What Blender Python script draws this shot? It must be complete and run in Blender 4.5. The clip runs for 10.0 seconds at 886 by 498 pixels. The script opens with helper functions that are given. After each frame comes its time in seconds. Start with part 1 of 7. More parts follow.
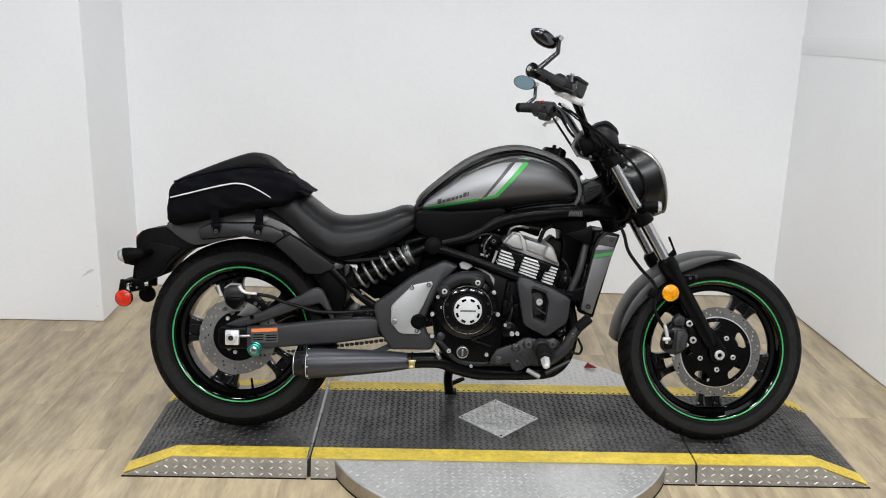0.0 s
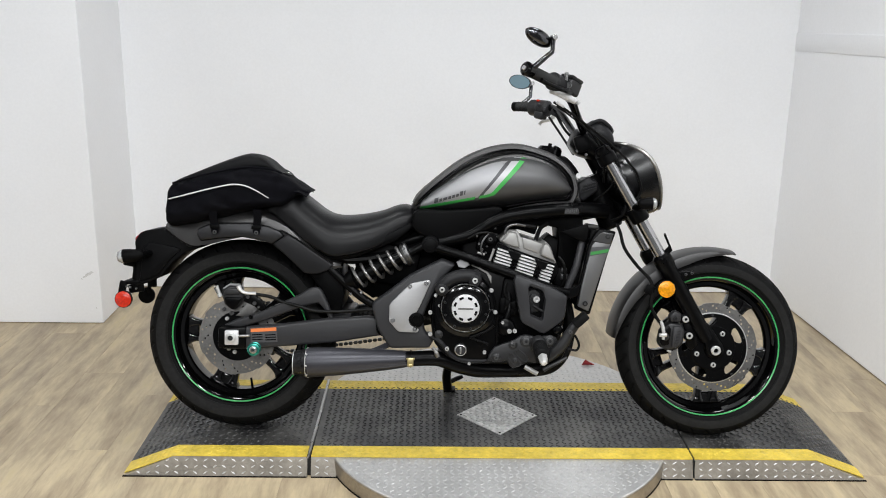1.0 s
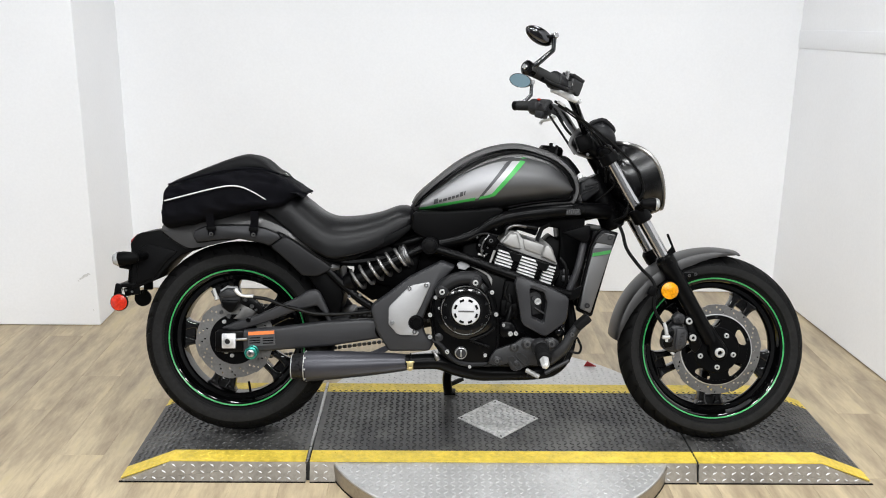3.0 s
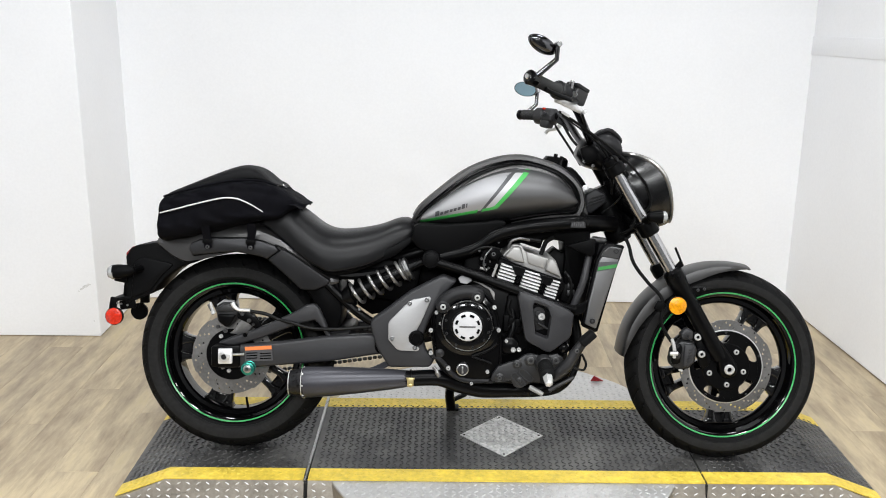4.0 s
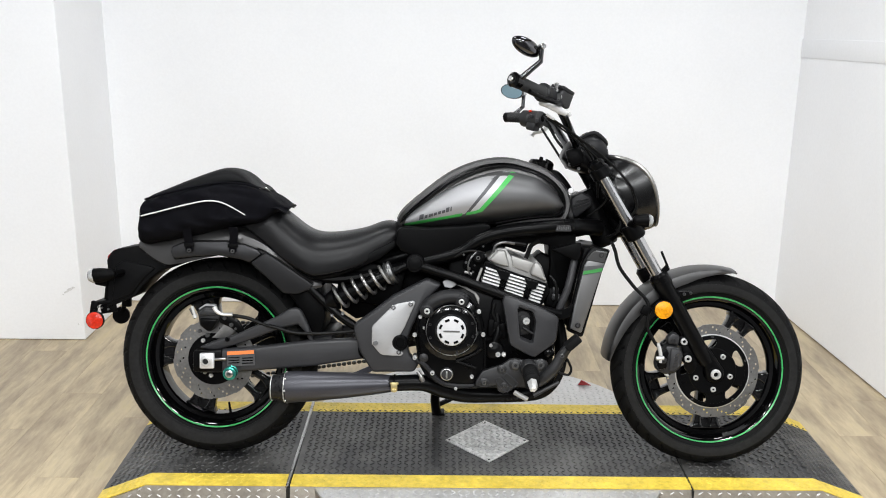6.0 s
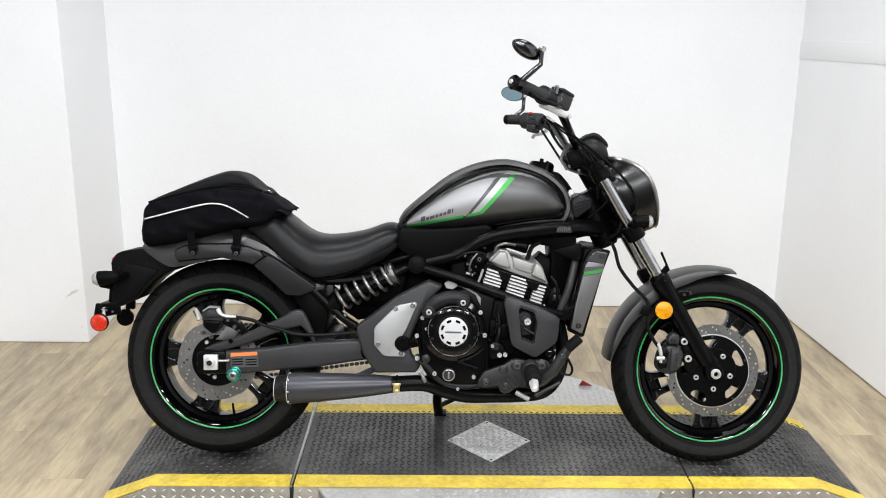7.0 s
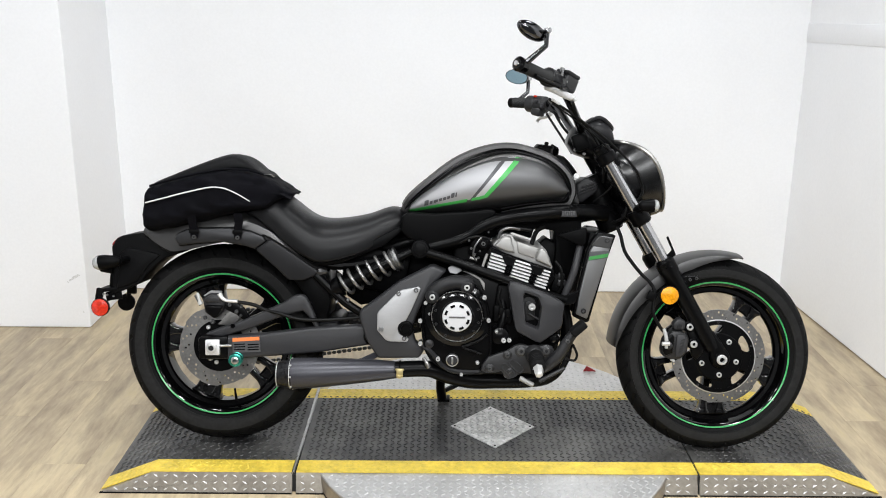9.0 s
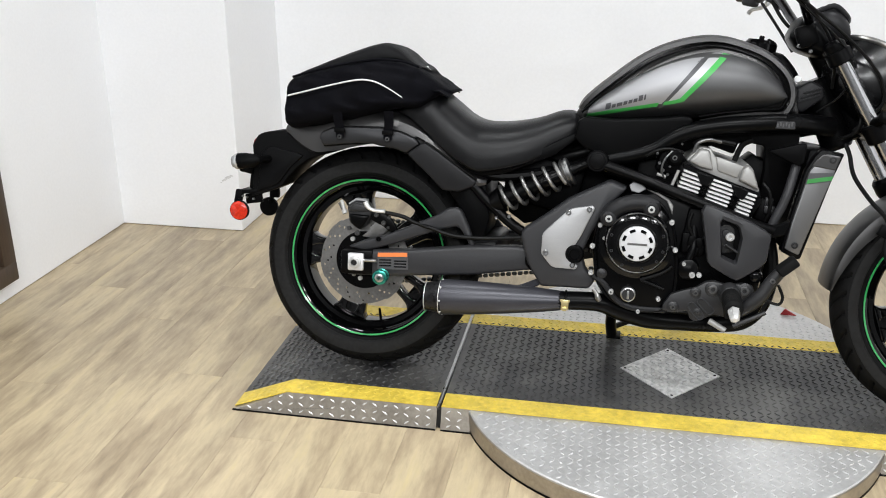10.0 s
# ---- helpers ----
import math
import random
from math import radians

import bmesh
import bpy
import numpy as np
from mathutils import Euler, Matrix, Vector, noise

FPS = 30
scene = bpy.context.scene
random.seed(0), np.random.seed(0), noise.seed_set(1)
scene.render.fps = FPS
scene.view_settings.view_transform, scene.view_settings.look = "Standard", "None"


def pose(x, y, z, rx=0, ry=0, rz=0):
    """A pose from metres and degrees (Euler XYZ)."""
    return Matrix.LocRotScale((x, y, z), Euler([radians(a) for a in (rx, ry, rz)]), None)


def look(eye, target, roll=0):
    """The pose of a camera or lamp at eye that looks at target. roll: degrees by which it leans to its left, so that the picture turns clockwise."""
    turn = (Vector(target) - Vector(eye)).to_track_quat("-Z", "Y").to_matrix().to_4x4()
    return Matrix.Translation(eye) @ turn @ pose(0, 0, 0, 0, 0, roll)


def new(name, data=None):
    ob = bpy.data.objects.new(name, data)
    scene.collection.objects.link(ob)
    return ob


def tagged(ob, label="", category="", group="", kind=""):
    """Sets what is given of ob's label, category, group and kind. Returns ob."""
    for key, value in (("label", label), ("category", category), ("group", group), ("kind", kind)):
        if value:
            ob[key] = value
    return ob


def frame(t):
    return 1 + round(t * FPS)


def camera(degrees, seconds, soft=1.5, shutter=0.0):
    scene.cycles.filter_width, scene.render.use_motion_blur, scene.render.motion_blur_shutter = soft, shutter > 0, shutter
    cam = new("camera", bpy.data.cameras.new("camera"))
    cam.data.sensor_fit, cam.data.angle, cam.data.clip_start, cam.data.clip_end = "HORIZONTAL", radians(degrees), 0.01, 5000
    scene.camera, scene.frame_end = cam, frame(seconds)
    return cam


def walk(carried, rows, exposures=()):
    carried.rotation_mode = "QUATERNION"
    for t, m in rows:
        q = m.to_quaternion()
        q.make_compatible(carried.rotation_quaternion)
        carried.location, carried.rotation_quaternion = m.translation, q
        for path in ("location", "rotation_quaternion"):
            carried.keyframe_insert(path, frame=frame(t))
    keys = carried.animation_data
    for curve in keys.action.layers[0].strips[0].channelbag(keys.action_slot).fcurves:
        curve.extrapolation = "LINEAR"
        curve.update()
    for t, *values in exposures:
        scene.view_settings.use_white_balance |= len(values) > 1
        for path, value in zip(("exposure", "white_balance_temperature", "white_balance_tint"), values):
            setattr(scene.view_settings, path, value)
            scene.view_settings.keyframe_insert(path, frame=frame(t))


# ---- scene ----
from mathutils import geometry
cam = camera(51.1, 10.0, soft=1.0)

PATH = [
    (0, (-0.16, -2.834, 1.492), (-0.129, -0.907, 0.957), 1.4),
    (0.5, (-0.162, -2.846, 1.489), (-0.132, -0.92, 0.951), 1.4),
    (1, (-0.156, -2.855, 1.492), (-0.122, -0.928, 0.958), 0.9),
    (1.5, (-0.154, -2.85, 1.495), (-0.112, -0.922, 0.965), 0.8),
    (2, (-0.157, -2.845, 1.486), (-0.118, -0.918, 0.955), 0.6),
    (3.5, (-0.144, -2.777, 1.498), (-0.116, -0.851, 0.957), 0.8),
    (4, (-0.117, -2.735, 1.501), (-0.112, -0.807, 0.971), 0.6),
    (4.5, (-0.088, -2.709, 1.501), (-0.105, -0.774, 0.995), 1.0),
    (5, (-0.083, -2.695, 1.495), (-0.106, -0.764, 0.977), 0.7),
    (5.5, (-0.084, -2.7, 1.497), (-0.074, -0.771, 0.969), 1.0),
    (7, (-0.088, -2.73, 1.504), (-0.073, -0.799, 0.982), 0.5),
    (7.5, (-0.098, -2.739, 1.501), (-0.081, -0.809, 0.976), 0.6),
    (8, (-0.096, -2.737, 1.502), (-0.076, -0.808, 0.975), 1.0),
    (8.5, (-0.098, -2.733, 1.501), (-0.08, -0.806, 0.966), 0.9),
    (9, (-0.09, -2.704, 1.492), (-0.081, -0.782, 0.941), 0.5),
    (9.2, (-0.070, -2.673, 1.482), (-0.075, -0.751, 0.927), 0.1),
    (9.3, (-0.066, -2.675, 1.451), (-0.091, -0.753, 0.896), 0.6),
    (9.4, (-0.043, -2.624, 1.453), (-0.105, -0.714, 0.864), 0.9),
    (9.5, (-0.033, -2.589, 1.464), (-0.158, -0.699, 0.824), 1.4),
    (9.6, (-0.031, -2.552, 1.439), (-0.241, -0.677, 0.777), 1.3),
    (9.7, (-0.055, -2.531, 1.418), (-0.297, -0.662, 0.750), 1.7),
    (9.8, (-0.058, -2.456, 1.407), (-0.365, -0.622, 0.670), 0.5),
    (9.9, (-0.091, -2.419, 1.372), (-0.418, -0.592, 0.626), 0.7),
    (10, (-0.113, -2.328, 1.363), (-0.456, -0.495, 0.641), -0.0),
]
EXPOSURES = [(0, -0.04), (2, 0.04), (3.5, 0.26), (5, 0.27), (7, 0.29), (9, 0.27), (10, 0.20)]
walk(cam, [(t, look(eye, target, roll)) for t, eye, target, roll in PATH], EXPOSURES)

# ---- light ----
world = bpy.data.worlds.new("world")
scene.world = world
world.use_nodes = True
world.node_tree.nodes["Background"].inputs["Color"].default_value = (0.9, 0.93, 1.0, 1)
world.node_tree.nodes["Background"].inputs["Strength"].default_value = 0.05


def ceiling_lamp(x, y, size_x, size_y, power, tint=(0.965, 0.985, 1.0)):
    """A fluorescent panel in the ceiling, shining down."""
    data = bpy.data.lights.new("ceiling_lamp", "AREA")
    data.shape, data.size, data.size_y = "RECTANGLE", size_x, size_y
    data.energy, data.color = power, tint
    ob = new("ceiling_lamp", data)
    ob.matrix_world = pose(x, y, 2.68)
    return ob


for lamp_x in (-1.30, -0.45, 0.40, 1.20):
    ceiling_lamp(lamp_x, -1.45, 0.30, 0.30, 20)
for lamp_x in (-1.5, -0.5, 0.5, 1.5):
    ceiling_lamp(lamp_x, -4.3, 0.35, 0.35, 58)
ceiling_lamp(-0.9, 0.30, 0.60, 0.30, 14)
ceiling_lamp(0.8, 0.30, 0.60, 0.30, 14)


# ---- materials ----
def material(name, color, rough=0.5, metal=0.0, vary=0.12, grain=60.0, patch=6.0, bump=0.05, coat=0.0, stretch=(1, 1, 1), spec=0.5):
    """A surface with two scales of variation: fine grain and broad patches in colour, gloss and relief."""
    m = bpy.data.materials.new(name)
    m.use_nodes = True
    nt = m.node_tree
    p = nt.nodes["Principled BSDF"]
    p.inputs["Metallic"].default_value = metal
    p.inputs["Coat Weight"].default_value = coat
    p.inputs["Coat Roughness"].default_value = 0.06
    p.inputs["Specular IOR Level"].default_value = spec
    co = nt.nodes.new("ShaderNodeTexCoord")
    mp = nt.nodes.new("ShaderNodeMapping")
    mp.inputs["Scale"].default_value = stretch
    nt.links.new(co.outputs["Object"], mp.inputs["Vector"])
    fine, broad = nt.nodes.new("ShaderNodeTexNoise"), nt.nodes.new("ShaderNodeTexNoise")
    for n, s in ((fine, grain), (broad, patch)):
        n.inputs["Scale"].default_value = s
        n.inputs["Detail"].default_value = 4
        nt.links.new(mp.outputs["Vector"], n.inputs["Vector"])
    add = nt.nodes.new("ShaderNodeMath")
    add.operation = "ADD"
    nt.links.new(fine.outputs["Fac"], add.inputs[0])
    nt.links.new(broad.outputs["Fac"], add.inputs[1])
    ramp = nt.nodes.new("ShaderNodeMapRange")
    ramp.inputs["From Min"].default_value, ramp.inputs["From Max"].default_value = 0.6, 1.4
    ramp.inputs["To Min"].default_value, ramp.inputs["To Max"].default_value = 1 - vary, 1 + vary
    nt.links.new(add.outputs[0], ramp.inputs["Value"])
    mul = nt.nodes.new("ShaderNodeVectorMath")
    mul.operation = "SCALE"
    mul.inputs[0].default_value = color
    nt.links.new(ramp.outputs["Result"], mul.inputs["Scale"])
    nt.links.new(mul.outputs["Vector"], p.inputs["Base Color"])
    rr = nt.nodes.new("ShaderNodeMapRange")
    rr.inputs["From Min"].default_value, rr.inputs["From Max"].default_value = 0.3, 0.7
    rr.inputs["To Min"].default_value, rr.inputs["To Max"].default_value = max(0.02, rough * 0.85), min(1, rough * 1.15)
    nt.links.new(broad.outputs["Fac"], rr.inputs["Value"])
    nt.links.new(rr.outputs["Result"], p.inputs["Roughness"])
    if bump:
        b = nt.nodes.new("ShaderNodeBump")
        b.inputs["Strength"].default_value = bump
        b.inputs["Distance"].default_value = 0.002
        nt.links.new(fine.outputs["Fac"], b.inputs["Height"])
        nt.links.new(b.outputs["Normal"], p.inputs["Normal"])
    return m


def plank_material():
    """Oak-look vinyl: pale, taupe and brown streaks drawn out along the plank, each plank with its own run of them."""
    m = material("oak_vinyl", (0.4, 0.325, 0.205), 0.4, vary=0.45, grain=34, patch=3.0, bump=0.04, stretch=(2.8, 0.5, 1))
    nt = m.node_tree
    p = nt.nodes["Principled BSDF"]
    grainy = p.inputs["Base Color"].links[0].from_node
    co = [n for n in nt.nodes if n.type == "TEX_COORD"][0]
    mp = [n for n in nt.nodes if n.type == "MAPPING"][0]
    info = nt.nodes.new("ShaderNodeObjectInfo")
    shift = nt.nodes.new("ShaderNodeVectorMath")
    shift.operation = "MULTIPLY_ADD"
    shift.inputs[1].default_value = (19, 33, 5)
    nt.links.new(info.outputs["Random"], shift.inputs[0])
    nt.links.new(co.outputs["Object"], shift.inputs[2])
    nt.links.new(shift.outputs["Vector"], mp.inputs["Vector"])
    tones = nt.nodes.new("ShaderNodeTexNoise")
    tones.inputs["Scale"].default_value, tones.inputs["Detail"].default_value, tones.inputs["Roughness"].default_value = 5.4, 6, 0.64
    nt.links.new(mp.outputs["Vector"], tones.inputs["Vector"])
    ramp = nt.nodes.new("ShaderNodeValToRGB")
    els = ramp.color_ramp.elements
    els[0].position, els[0].color = 0.30, (0.175, 0.130, 0.088, 1)
    els[1].position, els[1].color = 0.72, (0.57, 0.470, 0.260, 1)
    for at, col in ((0.40, (0.285, 0.222, 0.150, 1)), (0.50, (0.40, 0.320, 0.212, 1)), (0.60, (0.53, 0.436, 0.285, 1))):
        e = els.new(at)
        e.color = col
    nt.links.new(tones.outputs["Fac"], ramp.inputs["Fac"])
    tone = nt.nodes.new("ShaderNodeMapRange")
    tone.inputs["To Min"].default_value, tone.inputs["To Max"].default_value = 0.95, 1.05
    nt.links.new(info.outputs["Random"], tone.inputs["Value"])
    scaled = nt.nodes.new("ShaderNodeVectorMath")
    scaled.operation = "SCALE"
    nt.links.new(ramp.outputs["Color"], scaled.inputs[0])
    nt.links.new(tone.outputs["Result"], scaled.inputs["Scale"])
    mix = nt.nodes.new("ShaderNodeMix")
    mix.data_type = "RGBA"
    mix.inputs["Factor"].default_value = 0.32
    nt.links.new(scaled.outputs["Vector"], mix.inputs["A"])
    nt.links.new(grainy.outputs["Vector"], mix.inputs["B"])
    nt.links.new(mix.outputs["Result"], p.inputs["Base Color"])
    return m


WALL = material("white_wall_paint", (0.872, 0.878, 0.895), 0.6, vary=0.03, grain=90, patch=2.2, bump=0.06)
SCUFF = material("wall_scuff", (0.66, 0.66, 0.66), 0.7, vary=0.25, grain=200, patch=60)
HALLWALL = material("grey_wall_paint", (0.13, 0.13, 0.13), 0.8, vary=0.05, grain=90, patch=2, bump=0.05)
DARKFLOOR = material("unseen_dark_floor", (0.035, 0.035, 0.037), 0.6, vary=0.2, grain=120, patch=3, bump=0.1)
CEIL = material("dark_ceiling_paint", (0.10, 0.10, 0.10), 0.8, vary=0.02, grain=120, patch=2, bump=0.05)
PLANK = plank_material()
JOINT = material("floor_joint", (0.27, 0.215, 0.145), 0.7)
DARKWOOD = material("dark_stained_wood", (0.045, 0.028, 0.018), 0.4, vary=0.4, grain=25, patch=5, stretch=(1, 6, 0.5))
def worn_tread():
    """Black tread paint, dusty and rubbed grey in broad uneven patches and fine scratches."""
    m = material("worn_black_tread", (0.013, 0.013, 0.014), 0.34, vary=0.4, grain=55, patch=7, bump=0.2, spec=0.55)
    nt = m.node_tree
    p = nt.nodes["Principled BSDF"]
    dark = p.inputs["Base Color"].links[0].from_node
    co = nt.nodes.new("ShaderNodeTexCoord")
    wear = nt.nodes.new("ShaderNodeTexNoise")
    wear.inputs["Scale"].default_value, wear.inputs["Detail"].default_value, wear.inputs["Roughness"].default_value = 4.5, 6, 0.62
    nt.links.new(co.outputs["Object"], wear.inputs["Vector"])
    ramp = nt.nodes.new("ShaderNodeMapRange")
    ramp.inputs["From Min"].default_value, ramp.inputs["From Max"].default_value = 0.43, 0.66
    ramp.inputs["To Max"].default_value = 0.85
    nt.links.new(wear.outputs["Fac"], ramp.inputs["Value"])
    mix = nt.nodes.new("ShaderNodeMix")
    mix.data_type = "RGBA"
    mix.inputs["B"].default_value = (0.095, 0.093, 0.088, 1)
    nt.links.new(ramp.outputs["Result"], mix.inputs["Factor"])
    nt.links.new(dark.outputs["Vector"], mix.inputs["A"])
    nt.links.new(mix.outputs["Result"], p.inputs["Base Color"])
    return m


TREAD = worn_tread()
YELLOW = material("worn_yellow_paint", (0.66, 0.49, 0.065), 0.45, vary=0.30, grain=70, patch=14, bump=0.15)
ALU = material("diamond_plate_aluminium", (0.56, 0.555, 0.55), 0.38, 0.55, vary=0.16, grain=80, patch=9, bump=0.08)
ALUWORN = material("scuffed_aluminium", (0.60, 0.60, 0.59), 0.45, 0.45, vary=0.5, grain=75, patch=24, bump=0.3)
GRAPHITE = material("graphite_metallic_paint", (0.072, 0.071, 0.071), 0.40, 0.9, vary=0.06, grain=500, patch=5, bump=0.0)
DARKGRAPHITE = material("dark_graphite_paint", (0.038, 0.038, 0.040), 0.46, 0.85, vary=0.06, grain=500, patch=5, bump=0.0)
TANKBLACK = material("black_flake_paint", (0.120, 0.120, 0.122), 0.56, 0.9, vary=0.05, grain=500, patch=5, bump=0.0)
SILVERDECAL = material("silver_grey_decal", (0.37, 0.37, 0.38), 0.58, 0.75, vary=0.04, grain=500, patch=5, bump=0.0)
WHITEDECAL = material("pale_silver_decal", (0.46, 0.463, 0.472), 0.55, 0.6, vary=0.03, bump=0.0)
GREYDECAL = material("dark_grey_decal", (0.085, 0.085, 0.09), 0.4, 0.5, vary=0.05, bump=0.0)
GREEN = material("green_decal", (0.045, 0.33, 0.065), 0.4, 0.0, vary=0.08, bump=0.0)
RIMGREEN = material("green_rim_tape", (0.035, 0.29, 0.085), 0.25, 0.0, vary=0.3, patch=14, bump=0.0, coat=0.2)
BLACKPLASTIC = material("matt_black_plastic", (0.0018, 0.0018, 0.0020), 0.46, vary=0.15, grain=250, patch=12, bump=0.12, spec=0.06)
GREYPLASTIC = material("dark_grey_plastic", (0.011, 0.011, 0.012), 0.44, vary=0.1, grain=260, patch=10, bump=0.12, spec=0.2)
MIDGREY = material("mid_grey_plastic", (0.026, 0.026, 0.028), 0.42, vary=0.12, grain=260, patch=10, bump=0.12, spec=0.30)
BLACKPAINT = material("satin_black_paint", (0.0016, 0.0016, 0.0018), 0.30, vary=0.1, grain=300, patch=8, bump=0.02, spec=0.10)
GLOSS = material("gloss_black_enamel", (0.0016, 0.0016, 0.0018), 0.10, vary=0.1, patch=10, bump=0.0, coat=0.02, spec=0.3)
SPOKEGLOSS = material("gloss_wheel_enamel", (0.0016, 0.0016, 0.0018), 0.08, vary=0.1, patch=10, bump=0.0, spec=0.5)
RIMBLACK = material("black_rim_enamel", (0.0014, 0.0014, 0.0016), 0.06, vary=0.15, patch=10, bump=0.0, spec=0.4)
# Warm tint puts the plank floor's reflection into the aluminium's colour.
SKIRT = material("floor_tinted_aluminium", (0.40, 0.365, 0.315), 0.34, 0.85, vary=0.25, grain=80, patch=9, bump=0.08)
TAILGREY = material("black_grained_plastic", (0.0035, 0.0035, 0.0038), 0.46, vary=0.12, grain=300, patch=10, bump=0.2, spec=0.06)
RUBBER = material("tyre_rubber", (0.0050, 0.0050, 0.0051), 0.7, vary=0.3, grain=120, patch=8, bump=0.15, spec=0.10)
SIDEWALL = material("dusty_sidewall_rubber", (0.011, 0.011, 0.011), 0.65, vary=0.4, grain=90, patch=14, bump=0.1, spec=0.14)
HOSE = material("rubber_hose", (0.003, 0.003, 0.003), 0.45, vary=0.1, spec=0.14)
VINYL = material("black_seat_vinyl", (0.0032, 0.0032, 0.0037), 0.38, vary=0.2, grain=420, patch=9, bump=0.2, spec=0.22)
FABRIC = material("black_nylon_fabric", (0.0028, 0.0028, 0.0042), 0.7, vary=0.3, grain=700, patch=11, bump=0.6, spec=0.06)
LIDVINYL = material("black_bag_lid", (0.0045, 0.0045, 0.0050), 0.55, vary=0.15, grain=500, patch=9, bump=0.3, spec=0.10)
PIPING = material("reflective_piping", (0.62, 0.62, 0.62), 0.4, vary=0.08)
CHROME = material("chrome", (0.75, 0.75, 0.76), 0.12, 1.0, vary=0.05, bump=0.0)
FORKCHROME = material("fork_chrome", (0.46, 0.46, 0.47), 0.2, 1.0, vary=0.06, bump=0.0)
STEEL = material("bright_steel", (0.40, 0.40, 0.40), 0.28, 1.0, vary=0.1, grain=150, bump=0.02)
BOLTBRIGHT = material("bright_zinc_bolt", (0.62, 0.62, 0.61), 0.34, 0.55, vary=0.12, grain=150, bump=0.02)
BOLTGREY = material("dull_zinc_bolt", (0.13, 0.13, 0.13), 0.36, 0.9, vary=0.15, grain=150, bump=0.02)
LEVERGREY = material("pale_cast_alloy", (0.58, 0.58, 0.58), 0.5, 0.2, vary=0.25, grain=120, patch=40, bump=0.25)
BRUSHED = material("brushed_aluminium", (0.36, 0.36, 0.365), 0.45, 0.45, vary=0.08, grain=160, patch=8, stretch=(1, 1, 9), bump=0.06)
SHROUDGREY = material("grey_shroud_paint", (0.18, 0.18, 0.182), 0.42, 0.75, vary=0.06, grain=400, patch=6, bump=0.0)
BLACKCHROME = material("black_chrome", (0.085, 0.085, 0.09), 0.16, 1.0, vary=0.1, patch=12, bump=0.0)
GRIPRUBBER = material("grey_grip_rubber", (0.022, 0.022, 0.022), 0.6, vary=0.2, grain=200, patch=20, bump=0.1, spec=0.2)
SHROUDGREEN = material("green_shroud_decal", (0.032, 0.21, 0.045), 0.4, 0.0, vary=0.1, bump=0.0)
BADGE = material("bright_badge_aluminium", (0.72, 0.72, 0.73), 0.35, 0.4, vary=0.05, bump=0.02)
DISC = material("brake_disc_steel", (0.26, 0.255, 0.248), 0.32, 0.88, vary=0.25, grain=120, bump=0.03)
FINBRIGHT = material("polished_fin_edge", (0.72, 0.72, 0.72), 0.3, 0.4, vary=0.1, grain=150, bump=0.02)
LAMPBLACK = material("headlamp_enamel", (0.0016, 0.0016, 0.0018), 0.24, vary=0.1, patch=10, bump=0.0, spec=0.5)
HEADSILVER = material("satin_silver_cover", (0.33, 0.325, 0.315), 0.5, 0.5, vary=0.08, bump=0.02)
MUFFLER = material("grey_ceramic_coat", (0.042, 0.042, 0.050), 0.36, 0.4, vary=0.16, grain=220, patch=9, bump=0.03)
TIPWEAVE = material("woven_carbon_tip", (0.012, 0.012, 0.013), 0.3, 0.3, vary=0.9, grain=160, patch=90, bump=0.4, spec=0.3)
BRASS = material("zinc_yellow_clamp", (0.60, 0.50, 0.25), 0.35, 0.9, vary=0.15)
CASTGREY = material("grey_cast_metal", (0.017, 0.017, 0.018), 0.42, 0.3, vary=0.3, grain=200, bump=0.15)
AMBER = material("amber_reflector", (0.66, 0.26, 0.0008), 0.2, vary=0.55, grain=150, patch=60, bump=0.6, spec=0.5)
RED = material("red_reflector", (0.52, 0.022, 0.006), 0.2, vary=0.55, grain=150, patch=60, bump=0.6, spec=0.5)
LENS = material("clear_lamp_lens", (0.42, 0.43, 0.43), 0.12, 0.5, vary=0.15, grain=150, bump=0.3, coat=0.3)
MIRROR = material("mirror_glass", (0.17, 0.25, 0.29), 0.05, 1.0, vary=0.02, bump=0.0)
ORANGE = material("orange_warning_label", (0.75, 0.20, 0.05), 0.5, vary=0.05)
LABELGREY = material("grey_label_print", (0.055, 0.055, 0.058), 0.5, vary=0.1)
TEAL = material("green_anodised_knob", (0.03, 0.25, 0.20), 0.25, 0.8, vary=0.1)
# Near-black filler: the shade inside gaps, bores and slots as colour.
HOLESHADE = material("recess_shade", (0.004, 0.004, 0.004), 0.8)
REDTAG = material("red_tag_plastic", (0.28, 0.010, 0.014), 0.35)


# ---- mesh tools ----
def part(name, bm, mat, parent=None, label="", angle=32):
    """Links a bmesh as one mesh object under a thing or a part."""
    bmesh.ops.recalc_face_normals(bm, faces=bm.faces)
    me = bpy.data.meshes.new(name)
    bm.to_mesh(me)
    bm.free()
    me.materials.append(mat)
    for f in me.polygons:
        f.use_smooth = True
    me.set_sharp_from_angle(angle=radians(angle))
    ob = new(name, me)
    ob.parent = parent
    if label:
        tagged(ob, label)
    return ob


def thing(name, m, label, category, group=""):
    ob = new(name)
    ob.empty_display_size = 0.1
    ob.matrix_world = m
    return tagged(ob, label, category, group)


